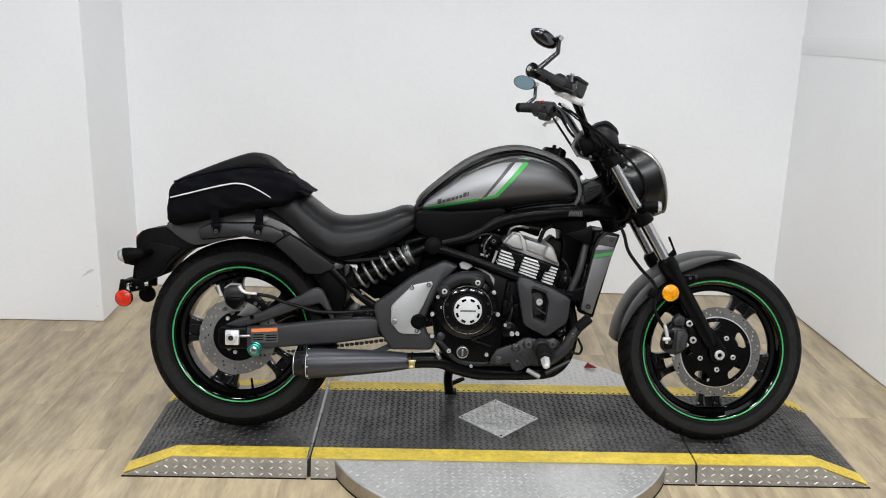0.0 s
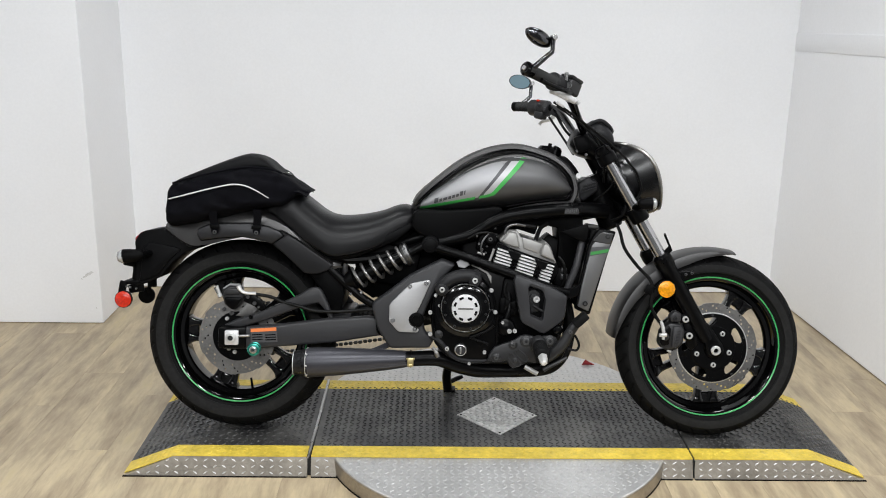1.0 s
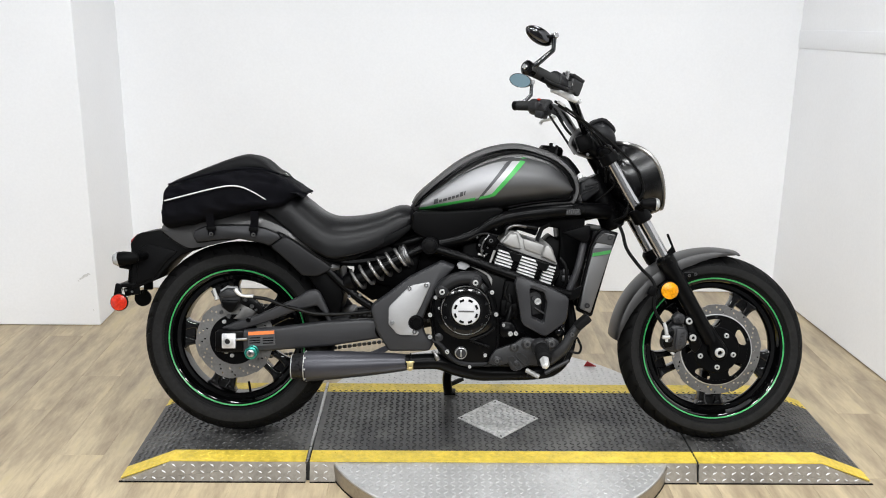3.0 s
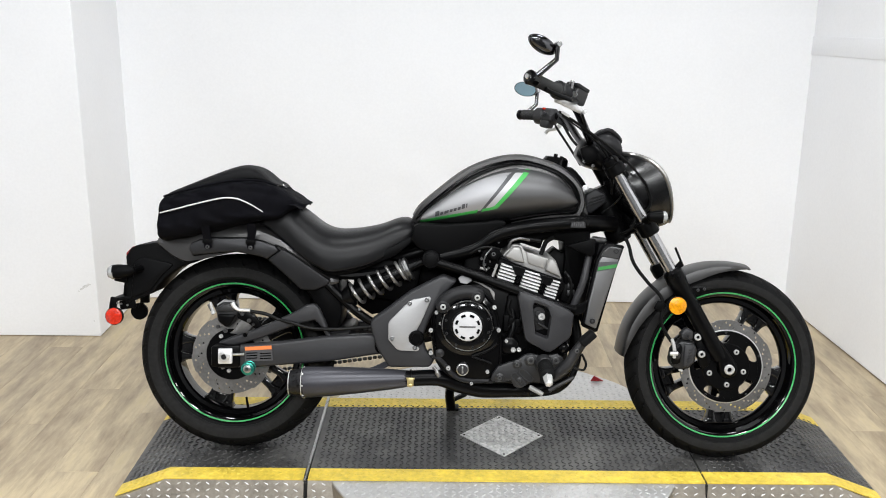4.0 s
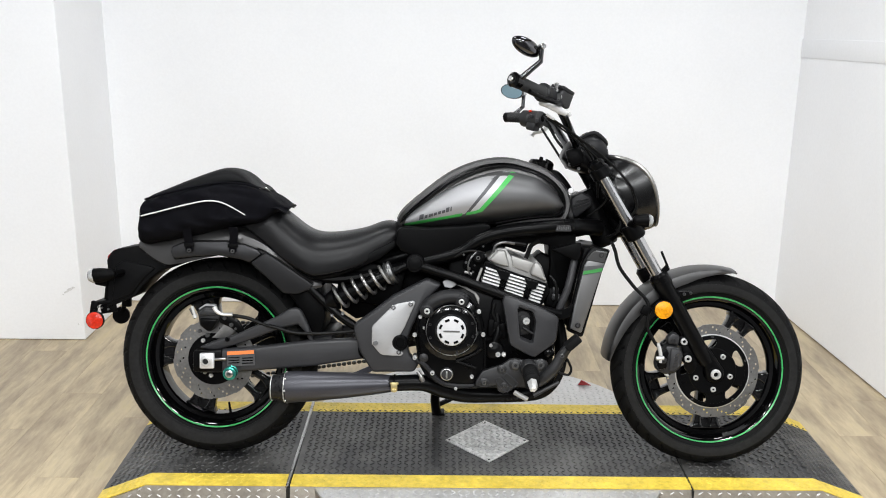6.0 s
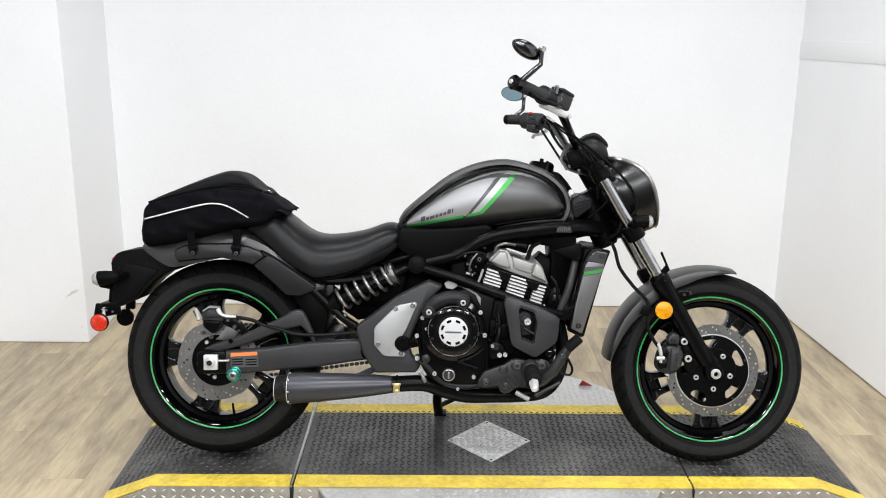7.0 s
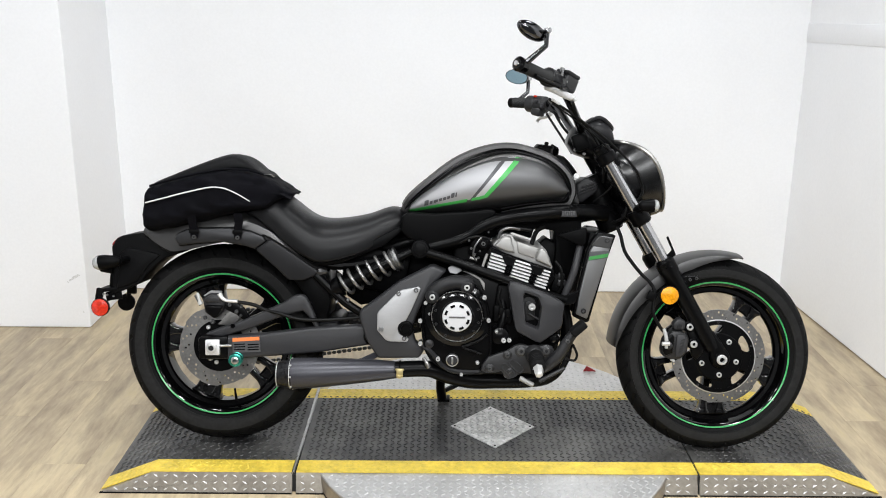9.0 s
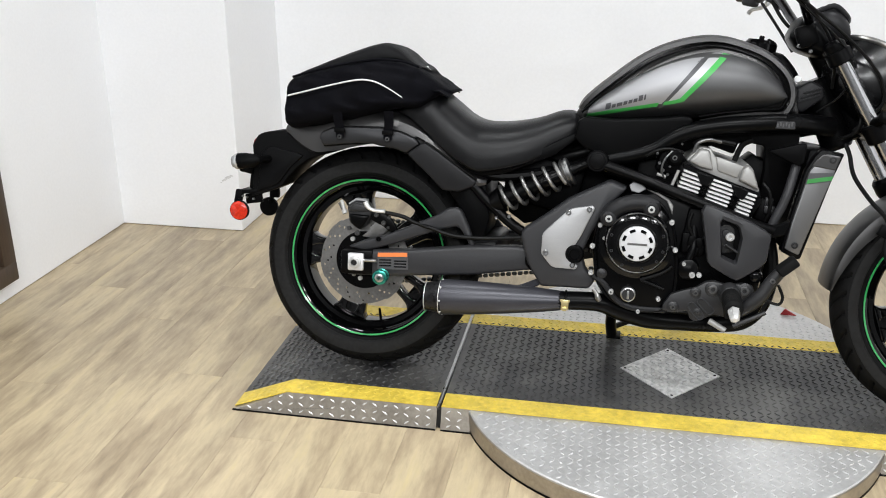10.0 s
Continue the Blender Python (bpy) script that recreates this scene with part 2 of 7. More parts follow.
def smooth_line(pts, k=6, closed=False):
    """A Catmull-Rom curve through the points."""
    pts = [Vector(p) for p in pts]
    n, out = len(pts), []
    for i in range(n if closed else n - 1):
        if closed:
            a, b, c, d = (pts[(i + j) % n] for j in (-1, 0, 1, 2))
        else:
            a, b, c, d = pts[max(i - 1, 0)], pts[i], pts[i + 1], pts[min(i + 2, n - 1)]
        for j in range(k):
            t = j / k
            out.append(0.5 * (2 * b + (c - a) * t + (2 * a - 5 * b + 4 * c - d) * t * t + (3 * b - a - 3 * c + d) * t ** 3))
    if not closed:
        out.append(pts[-1])
    return out


def bridge(bm, rings, closed=True, caps=True, around=True):
    """Faces between rings of points; around: each ring is a loop; closed: the last ring meets the first."""
    vs = [[bm.verts.new(p) for p in r] for r in rings]
    n = len(vs[0])
    pairs = list(zip(vs, vs[1:])) + ([(vs[-1], vs[0])] if closed else [])
    for a, b in pairs:
        for i in range(n if around else n - 1):
            j = (i + 1) % n
            bm.faces.new((a[i], a[j], b[j], b[i]))
    if caps and not closed and around:
        bm.faces.new(vs[0][::-1])
        bm.faces.new(vs[-1])
    return bm


def tube(pts, r, n=10, k=6, bm=None, closed=False):
    """A round tube along a smooth curve; r: one radius, or one for each point."""
    bm = bm or bmesh.new()
    radii = list(r) if isinstance(r, (list, tuple)) else [r] * len(pts)
    line = smooth_line(pts, k, closed) if k > 1 else [Vector(p) for p in pts]
    rr = np.interp(np.linspace(0, len(pts) - (0 if closed else 1), len(line)), range(len(pts) + (1 if closed else 0)), radii + ([radii[0]] if closed else []))
    rings, side = [], None
    m = len(line)
    for i, p in enumerate(line):
        d = (line[(i + 1) % m] - line[i - 1]) if closed else (line[min(i + 1, m - 1)] - line[max(i - 1, 0)])
        d.normalize()
        if side is None:
            side = d.orthogonal().normalized()
        side = (side - d * side.dot(d)).normalized()
        up = d.cross(side)
        rings.append([p + (side * math.cos(a) + up * math.sin(a)) * float(rr[i]) for a in (2 * math.pi * j / n for j in range(n))])
    return bridge(bm, rings, closed)


def rod(p0, p1, profile, n=24, bm=None):
    """A turned shape between two points; profile: rows of (place along it from 0 to 1, radius)."""
    bm = bm or bmesh.new()
    p0, p1 = Vector(p0), Vector(p1)
    d = (p1 - p0).normalized()
    s = d.orthogonal().normalized()
    u = d.cross(s)
    rings = [[p0.lerp(p1, t) + (s * math.cos(a) + u * math.sin(a)) * max(r, 1e-4) for a in (2 * math.pi * j / n for j in range(n))] for t, r in profile]
    return bridge(bm, rings, False)


def pin(p0, p1, r, n=14, edge=0.15, bm=None):
    """A plain round pin with softened ends."""
    length = (Vector(p1) - Vector(p0)).length
    e = min(edge * r / max(length, 1e-5), 0.4)
    return rod(p0, p1, [(0, r * 0.8), (e, r), (1 - e, r), (1, r * 0.8)], n, bm)


def lathe(profile, c=(0, 0), n=64, bm=None, ring=False):
    """A turned shape about the cross axis through (u, w); profile: rows of (radius, v). ring: the profile is a closed loop."""
    bm = bm or bmesh.new()
    rings = [[(c[0] + max(r, 1e-4) * math.cos(a), v, c[1] + max(r, 1e-4) * math.sin(a)) for a in (2 * math.pi * j / n for j in range(n))] for r, v in profile]
    return bridge(bm, rings, ring)


def soften(bm, width, seg=2):
    if width > 0:
        es = [e for e in bm.edges if len(e.link_faces) == 2 and e.calc_face_angle(0) > 0.35]
        bmesh.ops.bevel(bm, geom=es, offset=width, segments=seg, profile=0.5, affect="EDGES", clamp_overlap=True)
    return bm


def slab(outline, v0, v1, bevel=0.004, seg=2, shrink=1.0, bm=None):
    """A plate with a side outline of (u, w) points from v0 to v1, edges rounded; shrink: the outline's size at v0."""
    own = bmesh.new()
    cx = sum(p[0] for p in outline) / len(outline)
    cw = sum(p[1] for p in outline) / len(outline)
    a = [own.verts.new((cx + (p[0] - cx) * shrink, v0, cw + (p[1] - cw) * shrink)) for p in outline]
    b = [own.verts.new((p[0], v1, p[1])) for p in outline]
    n = len(outline)
    own.faces.new(a)
    own.faces.new(b[::-1])
    for i in range(n):
        j = (i + 1) % n
        own.faces.new((a[i], b[i], b[j], a[j]))
    bmesh.ops.recalc_face_normals(own, faces=own.faces)
    soften(own, bevel, seg)
    return join(bm, own) if bm else own


def join(*bms):
    """All the meshes in the first one."""
    first = bms[0]
    for b in bms[1:]:
        me = bpy.data.meshes.new("tmp")
        b.to_mesh(me)
        b.free()
        first.from_mesh(me)
        bpy.data.meshes.remove(me)
    return first


def block(c, size, turn=(0, 0, 0), bevel=0.004, seg=2):
    """A box with rounded edges."""
    bm = bmesh.new()
    bmesh.ops.create_cube(bm, size=1, matrix=pose(*c, *turn) @ Matrix.Diagonal((*size, 1)))
    return soften(bm, bevel, seg)


def bolt(u, w, v, r=0.006, h=0.006, bm=None, into=(0, -1, 0)):
    """A round socket bolt head that stands out of a side face towards `into`."""
    p = Vector((u, v, w))
    d = Vector(into).normalized()
    return rod(p - d * 0.003, p + d * h, [(0, r * 0.85), (0.75, r * 0.85), (0.97, r * 0.70), (0.98, r * 0.40), (0.3, r * 0.38)], 12, bm)


def values(rows, x):
    """Smooth interpolation through rows of (x, value)."""
    line = smooth_line([(a, b, 0) for a, b in rows], 8)
    return float(np.interp(x, [p.x for p in line], [p.y for p in line]))


def hull(top, bottom, half, n=2.4, steps=40, around=36, bm=None, mid=0.5, low=None):
    """A rounded body: for each u the top and bottom heights and the half width; n: how square the section is (low: its lower half)."""
    bm = bm or bmesh.new()
    u0, u1 = max(top[0][0], bottom[0][0]), min(top[-1][0], bottom[-1][0])
    rings = []
    for i in range(steps + 1):
        u = u0 + (u1 - u0) * (0.5 - 0.5 * math.cos(math.pi * i / steps))
        t, b, h = values(top, u), values(bottom, u), values(half, u)
        c = b + (t - b) * mid
        ring = []
        for j in range(around):
            a = 2 * math.pi * j / around
            e = 2 / (n if math.sin(a) >= 0 else (low or n))
            x, z = abs(math.cos(a)) ** e * (1 if math.cos(a) > 0 else -1), abs(math.sin(a)) ** e
            ring.append((u, x * h, c + z * (t - c) if math.sin(a) >= 0 else c - z * (c - b)))
        rings.append(ring)
    return bridge(bm, rings, False)


def shell(rows, thick):
    """A bent sheet through rows of points, with thickness."""
    bm = bmesh.new()
    bridge(bm, rows, closed=False, caps=False, around=False)
    bmesh.ops.recalc_face_normals(bm, faces=bm.faces)
    bmesh.ops.solidify(bm, geom=bm.faces[:], thickness=thick)
    return bm


# ---- the room ----
def wall(name, x0, y0, x1, y1, z0, z1, label):
    ob = part(name, block(((x0 + x1) / 2, (y0 + y1) / 2, (z0 + z1) / 2), (x1 - x0, y1 - y0, z1 - z0), bevel=0.003, seg=1), WALL)
    return tagged(ob, label, "wall", kind="structure")


ROOM_H = 2.7
wall("wall_north", -1.75, 1.73, 1.80, 1.85, 0.0025, ROOM_H, "plain white painted wall behind the motorcycle")
pillar = wall("wall_pillar", -2.25, 1.18, -1.64, 1.85, 0.0025, ROOM_H, "white painted wall projection with a sharp corner and scuffs")
wall("wall_west", -2.31, -1.6, -2.19, 1.85, 0.0025, ROOM_H, "white painted side wall with a dark framed panel")
east = part("wall_east", block((0, 0, ROOM_H / 2), (0.12, 3.5, ROOM_H - 0.010), bevel=0.003, seg=1), WALL)
east.matrix_world = pose(1.63 + 0.06 + 0.078, 0.05, 0, 0, 0, 2.7)
tagged(east, "white painted side wall with a raised band of trim", "wall", kind="structure")
trim = part("trim", block((-0.0615, 0, 0), (0.006, 3.4, 0.085), bevel=0.002), WALL)
trim.matrix_world = east.matrix_world @ pose(0, 1.7, 1.285, -1.8, 0, 0) @ pose(0, -1.7, 0)
tagged(trim, "white painted ledge board along the side wall", "trim", kind="structure")
for name, x0, y0, x1, y1 in (("wall_hall_west", -3.12, -6.0, -3.0, -1.6), ("wall_hall_east", 3.0, -6.0, 3.12, -1.6), ("wall_return_west", -3.12, -1.6, -2.31, -1.48), ("wall_return_east", 1.95, -1.6, 3.12, -1.48)):
    ob = part(name, block(((x0 + x1) / 2, (y0 + y1) / 2, ROOM_H / 2), (x1 - x0, y1 - y0, ROOM_H), bevel=0.003, seg=1), HALLWALL)
    tagged(ob, "dark grey painted wall of the hall behind the camera", "wall", kind="structure")
ob = part("wall_south", block((0, -6.06, ROOM_H / 2), (6.24, 0.12, ROOM_H), bevel=0.003, seg=1), HALLWALL)
tagged(ob, "dark grey painted wall of the hall behind the camera", "wall", kind="structure")


def scuff(parent, m, blots):
    """Faint rubbed marks lying on a wall: thin uneven blots of (x, z, length, height, turn)."""
    for x, z, long, high, turn in blots:
        pts = []
        for k in range(14):
            a = 2 * math.pi * k / 14
            f = 1 + 0.35 * noise.noise(Vector((x * 40 + math.cos(a) * 2, z * 40, math.sin(a) * 2)))
            pts.append((long / 2 * f * math.cos(a), high / 2 * f * math.sin(a)))
        ob = part("scuff_mark", slab(pts, -0.0006, 0.0, bevel=0), SCUFF, parent)
        ob.matrix_world = m @ pose(x, 0, z, 0, turn, 0)


scuff(pillar, pose(0, 1.1797, 0), [(-1.688, 0.238, 0.030, 0.012, -20), (-1.705, 0.226, 0.026, 0.008, -28), (-1.672, 0.246, 0.016, 0.007, 10), (-1.720, 0.214, 0.010, 0.005, 30), (-1.665, 0.075, 0.010, 0.004, 80)])
scuff(east, pose(-0.0603, 0, 0, 0, 0, -90), [(-0.95, 0.375, 0.085, 0.007, 22), (-1.0, 0.385, 0.03, 0.006, 15)])
ceiling = part("ceiling", block((0, -2.1, ROOM_H + 0.05), (6.3, 8.1, 0.1), bevel=0), CEIL)
tagged(ceiling, "plain dark grey ceiling", "ceiling", kind="structure")

# ---- the turntable platform ----
TOP = 0.064
NEAR, FAR = -0.187, 0.41
ENDL, TOPL, SEAM1, SEAM2, TOPR, ENDR = -1.113, -0.955, -0.524, 0.705, 1.10, 1.262
SLANT = 0.024
DISC_C, DISC_R = (0.082, 0.04), 0.572


def tread_field(rows, pitch, inside, height, size, z_at, keep=None, bm=None):
    """Raised bars of a tread plate, turned in alternation; rows: x0, x1, y0, y1 of the field. keep: leaves out those in this stretch."""
    bm = bm or bmesh.new()
    for x, y, a in bar_places(rows, pitch, inside):
        if keep and keep(x, y):
            continue
        one_bar(bm, x, y, a, height, size, z_at)
    return bm


def bar_places(rows, pitch, inside):
    x0, x1, y0, y1 = rows
    px, py = pitch
    for i in range(int((x1 - x0) / px) + 1):
        for j in range(int((y1 - y0) / py) + 1):
            x, y = x0 + (i + 0.5) * px, y0 + (j + 0.5) * py
            if inside(x, y):
                yield x, y, math.radians(42 if (i + j) % 2 else -42)


def one_bar(bm, x, y, a, height, size, z_at):
    length, width = size
    ca, sa = math.cos(a), math.sin(a)
    ring = []
    for s, t, h in ((-1, 0, 0), (0, -1, 0), (1, 0, 0), (0, 1, 0), (-0.6, 0, 1), (0, -0.4, 1), (0.6, 0, 1), (0, 0.4, 1)):
        lx, ly = s * length / 2, t * width / 2
        gx, gy = x + lx * ca - ly * sa, y + lx * sa + ly * ca
        ring.append(bm.verts.new((gx, gy, z_at(gx) + h * height)))
    b, t = ring[:4], ring[4:]
    bm.faces.new(t)
    for k in range(4):
        m = (k + 1) % 4
        bm.faces.new((b[k], b[m], t[m], t[k]))


def tread_pieces(rows, pitch, inside, height, size, z_at, keep, mat, parent):
    """The bars of one stretch as objects that share a mesh."""
    bm = bmesh.new()
    one_bar(bm, 0, 0, 0, height, size, lambda x: 0)
    me = bpy.data.meshes.new("tread_bar")
    bm.to_mesh(me)
    bm.free()
    me.materials.append(mat)
    for x, y, a in bar_places(rows, pitch, inside):
        if keep(x, y):
            ob = new("tread_bar", me)
            ob.parent = parent
            slope = math.degrees(math.atan2(z_at(x + 0.005) - z_at(x - 0.005), 0.01))
            ob.matrix_world = pose(x, y, z_at(x), 0, -slope, 0) @ pose(0, 0, 0, 0, 0, math.degrees(a))


def deck_z(x):
    if x < TOPL:
        return TOP * max(0, (x - ENDL) / (TOPL - ENDL)) + 0.003
    if x > TOPR:
        return TOP * max(0, (ENDR - x) / (ENDR - TOPR)) + 0.003
    return TOP


def section(x0, x1, y0, y1, dz, thick=0.003):
    """A strip of the deck's skin, bent over its slopes."""
    xs = [x0] + [x for x in (TOPL, TOPR) if x0 < x < x1] + [x1]
    bm = bmesh.new()
    bridge(bm, [[(x, y, deck_z(x) + dz - thick) for y in (y0, y1)] + [(x, y, deck_z(x) + dz) for y in (y1, y0)] for x in xs], False)
    return bm


platform = thing("turntable_platform", pose(0, 0, 0), "black tread-plate motorcycle turntable with yellow edges and aluminium skirts", "turntable")
off_disc = lambda x, y: not (abs(x - 0.0945) / 0.150 + abs(y - 0.118) / 0.160 < 1)
for name, x0, x1 in (("end_ramp", ENDL, SEAM1 - 0.006), ("middle_deck", SEAM1 + 0.006, SEAM2 - 0.003), ("end_ramp", SEAM2 + 0.003, ENDR)):
    outline = [(x0, 0.0)] + [(x, deck_z(x) - 0.004) for x in sorted({x0, x1, *[t for t in (TOPL, TOPR) if x0 < t < x1]})] + [(x1, 0.0)]
    outline = [p for i, p in enumerate(outline) if i == 0 or (Vector(p) - Vector(outline[i - 1])).length > 1e-4]
    body = part(name, slab(outline, NEAR + 0.004, FAR - 0.004, bevel=0), SKIRT, platform, "aluminium tread-plate skirt with bright raised bars")
    for v in body.data.vertices:
        if v.co.y < 0:
            v.co.y -= SLANT * (1 - v.co.z / TOP)
    # Black strip paints the shadow gap where the skirt meets the floor.
    part("skirt_shadow", block(((x0 + x1) / 2, NEAR + 0.004 - SLANT, 0.0015), (x1 - x0 - 0.002, 0.008, 0.0036), bevel=0), BLACKPLASTIC, body, "thin black strip painted as the shadow gap at the floor")
    part("deck", section(x0, x1, NEAR + 0.071, FAR - 0.075, 0.0), TREAD, body, "worn black tread-plate deck")
    part("yellow_edge", section(x0, x1, NEAR, NEAR + 0.071, 0.0005), YELLOW, body, "yellow painted edge strip")
    part("yellow_edge", section(x0, x1, FAR - 0.075, FAR, 0.0005), YELLOW, body, "yellow painted edge strip")
    near_rows = lambda x, y: y < NEAR + 0.072 + 3 * 0.0185
    field = ((x0 + 0.014, x1 - 0.014, NEAR + 0.072, FAR - 0.076), (0.0215, 0.0195), off_disc, 0.0024, (0.0205, 0.0062), deck_z)
    tread_pieces(*field, near_rows, TREAD, body)
    part("tread_relief", tread_field(*field, near_rows), TREAD, body, "worn raised tread bars")["kind"] = "stuff"
    part("edge_relief", tread_field((x0 + 0.024, x1 - 0.010, NEAR + 0.006, NEAR + 0.062), (0.0215, 0.0195), lambda x, y: True, 0.0011, (0.0190, 0.0056), lambda x: deck_z(x) + 0.0005), YELLOW, body, "yellow painted tread bars")["kind"] = "stuff"
    part("edge_relief", tread_field((x0 + 0.004, x1 - 0.010, FAR - 0.073, FAR - 0.012), (0.0235, 0.0185), lambda x, y: True, 0.0010, (0.022, 0.0062), lambda x: deck_z(x) + 0.0005), YELLOW, body, "yellow painted tread bars")["kind"] = "stuff"
    # bars of the upright skirt
    bm = bmesh.new()
    for sx in np.arange(x0 + 0.02, x1 - 0.01, 0.030):
        for k in range(3):
            z = 0.012 + 0.0185 * k
            if z > deck_z(sx) - 0.010 or math.hypot(sx - DISC_C[0], NEAR - DISC_C[1]) < DISC_R:
                continue
            a = radians(35 if (k + int(round((sx - x0) / 0.030))) % 2 else -35)
            bm2 = [(sx + s * 0.010 * math.cos(a) - t * 0.003 * math.sin(a), NEAR + 0.004 - h - SLANT * (1 - z / TOP), z + s * 0.010 * math.sin(a) + t * 0.003 * math.cos(a)) for s, t, h in ((-1, 0, 0), (0, -1, 0), (1, 0, 0), (0, 1, 0), (-0.5, 0, 0.0025), (0, -0.4, 0.0025), (0.5, 0, 0.0025), (0, 0.4, 0.0025))]
            vs = [bm.verts.new(p) for p in bm2]
            bm.faces.new(vs[4:])
            for k2 in range(4):
                bm.faces.new((vs[k2], vs[(k2 + 1) % 4], vs[4 + (k2 + 1) % 4], vs[4 + k2]))
    sk = part("skirt_relief", bm, FINBRIGHT, body)
    sk["kind"] = "stuff"
part("hinge_rod", tube([(SEAM1 - 0.004, NEAR - 0.001, TOP - 0.004), (SEAM1, 0.1, TOP + 0.001), (SEAM1, FAR, TOP + 0.001)], 0.0055, 8, 3), STEEL, platform, "bare steel hinge rod")
part("gap_shade", block((SEAM1, 0.105, 0.03), (0.010, 0.60, 0.056), bevel=0), HOLESHADE, platform)
part("gap_shade", block((SEAM2, 0.105, 0.03), (0.0055, 0.60, 0.060), bevel=0), HOLESHADE, platform)
diamond = [(0.0945 - 0.140, 0.118), (0.0945, 0.118 - 0.150), (0.0945 + 0.140, 0.118), (0.0945, 0.118 + 0.150)]
bm = bmesh.new()
bridge(bm, [[(x, y, TOP) for x, y in diamond], [(x, y, TOP + 0.003) for x, y in diamond]], False)
plate = part("diamond_plate", bm, ALUWORN, platform, "scuffed bare aluminium diamond-shaped tread plate")
on_diamond = lambda x, y: abs(x - 0.0945) / 0.128 + abs(y - 0.118) / 0.137 < 1
part("plate_relief", tread_field((-0.05, 0.24, -0.04, 0.28), (0.0215, 0.0195), on_diamond, 0.0026, (0.0205, 0.0060), lambda x: TOP + 0.003), ALU, plate)["kind"] = "stuff"
part("screw", join(*[rod((x * 0.9 + 0.0945 * 0.1, y * 0.9 + 0.118 * 0.1, TOP + 0.002), (x * 0.9 + 0.0945 * 0.1, y * 0.9 + 0.118 * 0.1, TOP + 0.0045), [(0, 0.004), (0.6, 0.004), (1, 0.002)], 10) for x, y in diamond]), BLACKPAINT, plate)

disc = thing("turntable_disc", pose(0, 0, 0), "round aluminium tread-plate turntable base under the platform", "turntable")
for cx, cy, rad, a0, a1 in ((0.082, 0.04, 0.572, 180, 360), (0.085, 0.17, 0.635, 0, 180)):
    arc = lambda r, z: [(cx + r * math.cos(radians(a0 + (a1 - a0) * i / 64)), cy + r * math.sin(radians(a0 + (a1 - a0) * i / 64)), z) for i in range(65)]
    bm = bmesh.new()
    bridge(bm, [arc(rad, 0.0), arc(rad, TOP - 0.008), arc(rad - 0.003, TOP - 0.005), arc(0.01, TOP - 0.005)], False, False, False)
    base = part("disc_plate", bm, ALU, disc, "aluminium tread plate with a smooth rim")
    part("disc_rim", bridge(bmesh.new(), [arc(rad + 0.0015, 0.007), arc(rad + 0.0015, TOP - 0.012)], False, False, False), SKIRT, base, "smooth bright rim band")
    part("disc_base_strip", bridge(bmesh.new(), [arc(rad + 0.0025, 0.0), arc(rad + 0.0025, 0.007), arc(rad, 0.0072)], False, False, False), BLACKPLASTIC, base, "thin black strip along the rim's bottom edge")
    on_rim = lambda x, y: math.hypot(x - cx, y - cy) < rad - 0.014 and ((y < NEAR - 0.008) if a0 else (y > FAR + 0.008))
    field = ((-0.6, 0.8, -0.6, 0.85), (0.0225, 0.0205), on_rim, 0.0022 if a0 else 0.0014, (0.0185, 0.0056), lambda x: TOP - 0.005)
    front_stretch = lambda x, y: y < -0.340
    if a0:
        tread_pieces(*field, front_stretch, ALU, base)
    part("tread_relief", tread_field(*field, front_stretch if a0 else None), ALU, base, "bright raised tread bars")["kind"] = "stuff"
tag = part("red_tag", slab([(0.0, 0.0), (0.05, 0.004), (0.012, 0.022)], -0.004, 0.004, bevel=0.001), REDTAG)
tag.matrix_world = pose(0.47, 0.60, TOP - 0.004, 0, 0, -14)
tagged(tag, "small red plastic wedge lying on the turntable disc", "tag")

# ---- dark framed panel on the side wall ----
panel = thing("framed_panel", pose(-2.19, -0.05, 0), "dark brown wooden framed panel hung low on the wall", "panel")
for z, name in ((0.11, "bottom_rail"), (1.47, "top_rail")):
    part(name, block((0.02, 0.03, z), (0.04, 0.80, 0.07), bevel=0.006), DARKWOOD, panel)
for y in (-0.335, 0.395):
    part("stile", block((0.02, y, 0.79), (0.04, 0.07, 1.30), bevel=0.006), DARKWOOD, panel)
part("panel_board", block((0.011, 0.03, 0.79), (0.02, 0.68, 1.32), bevel=0), DARKWOOD, panel)


# ---- the motorcycle: u forward, v to its left, w up, standing on its side stand ----
BIKE = pose(0.001, 0.025, TOP + 0.003, -10.1, 0.3, -0.8)
bike = thing("motorcycle", BIKE, "graphite grey cruiser motorcycle with green accents leaning on its side stand", "motorcycle")
REAR, FRONT = (-0.779, 0.312), (0.779, 0.312)


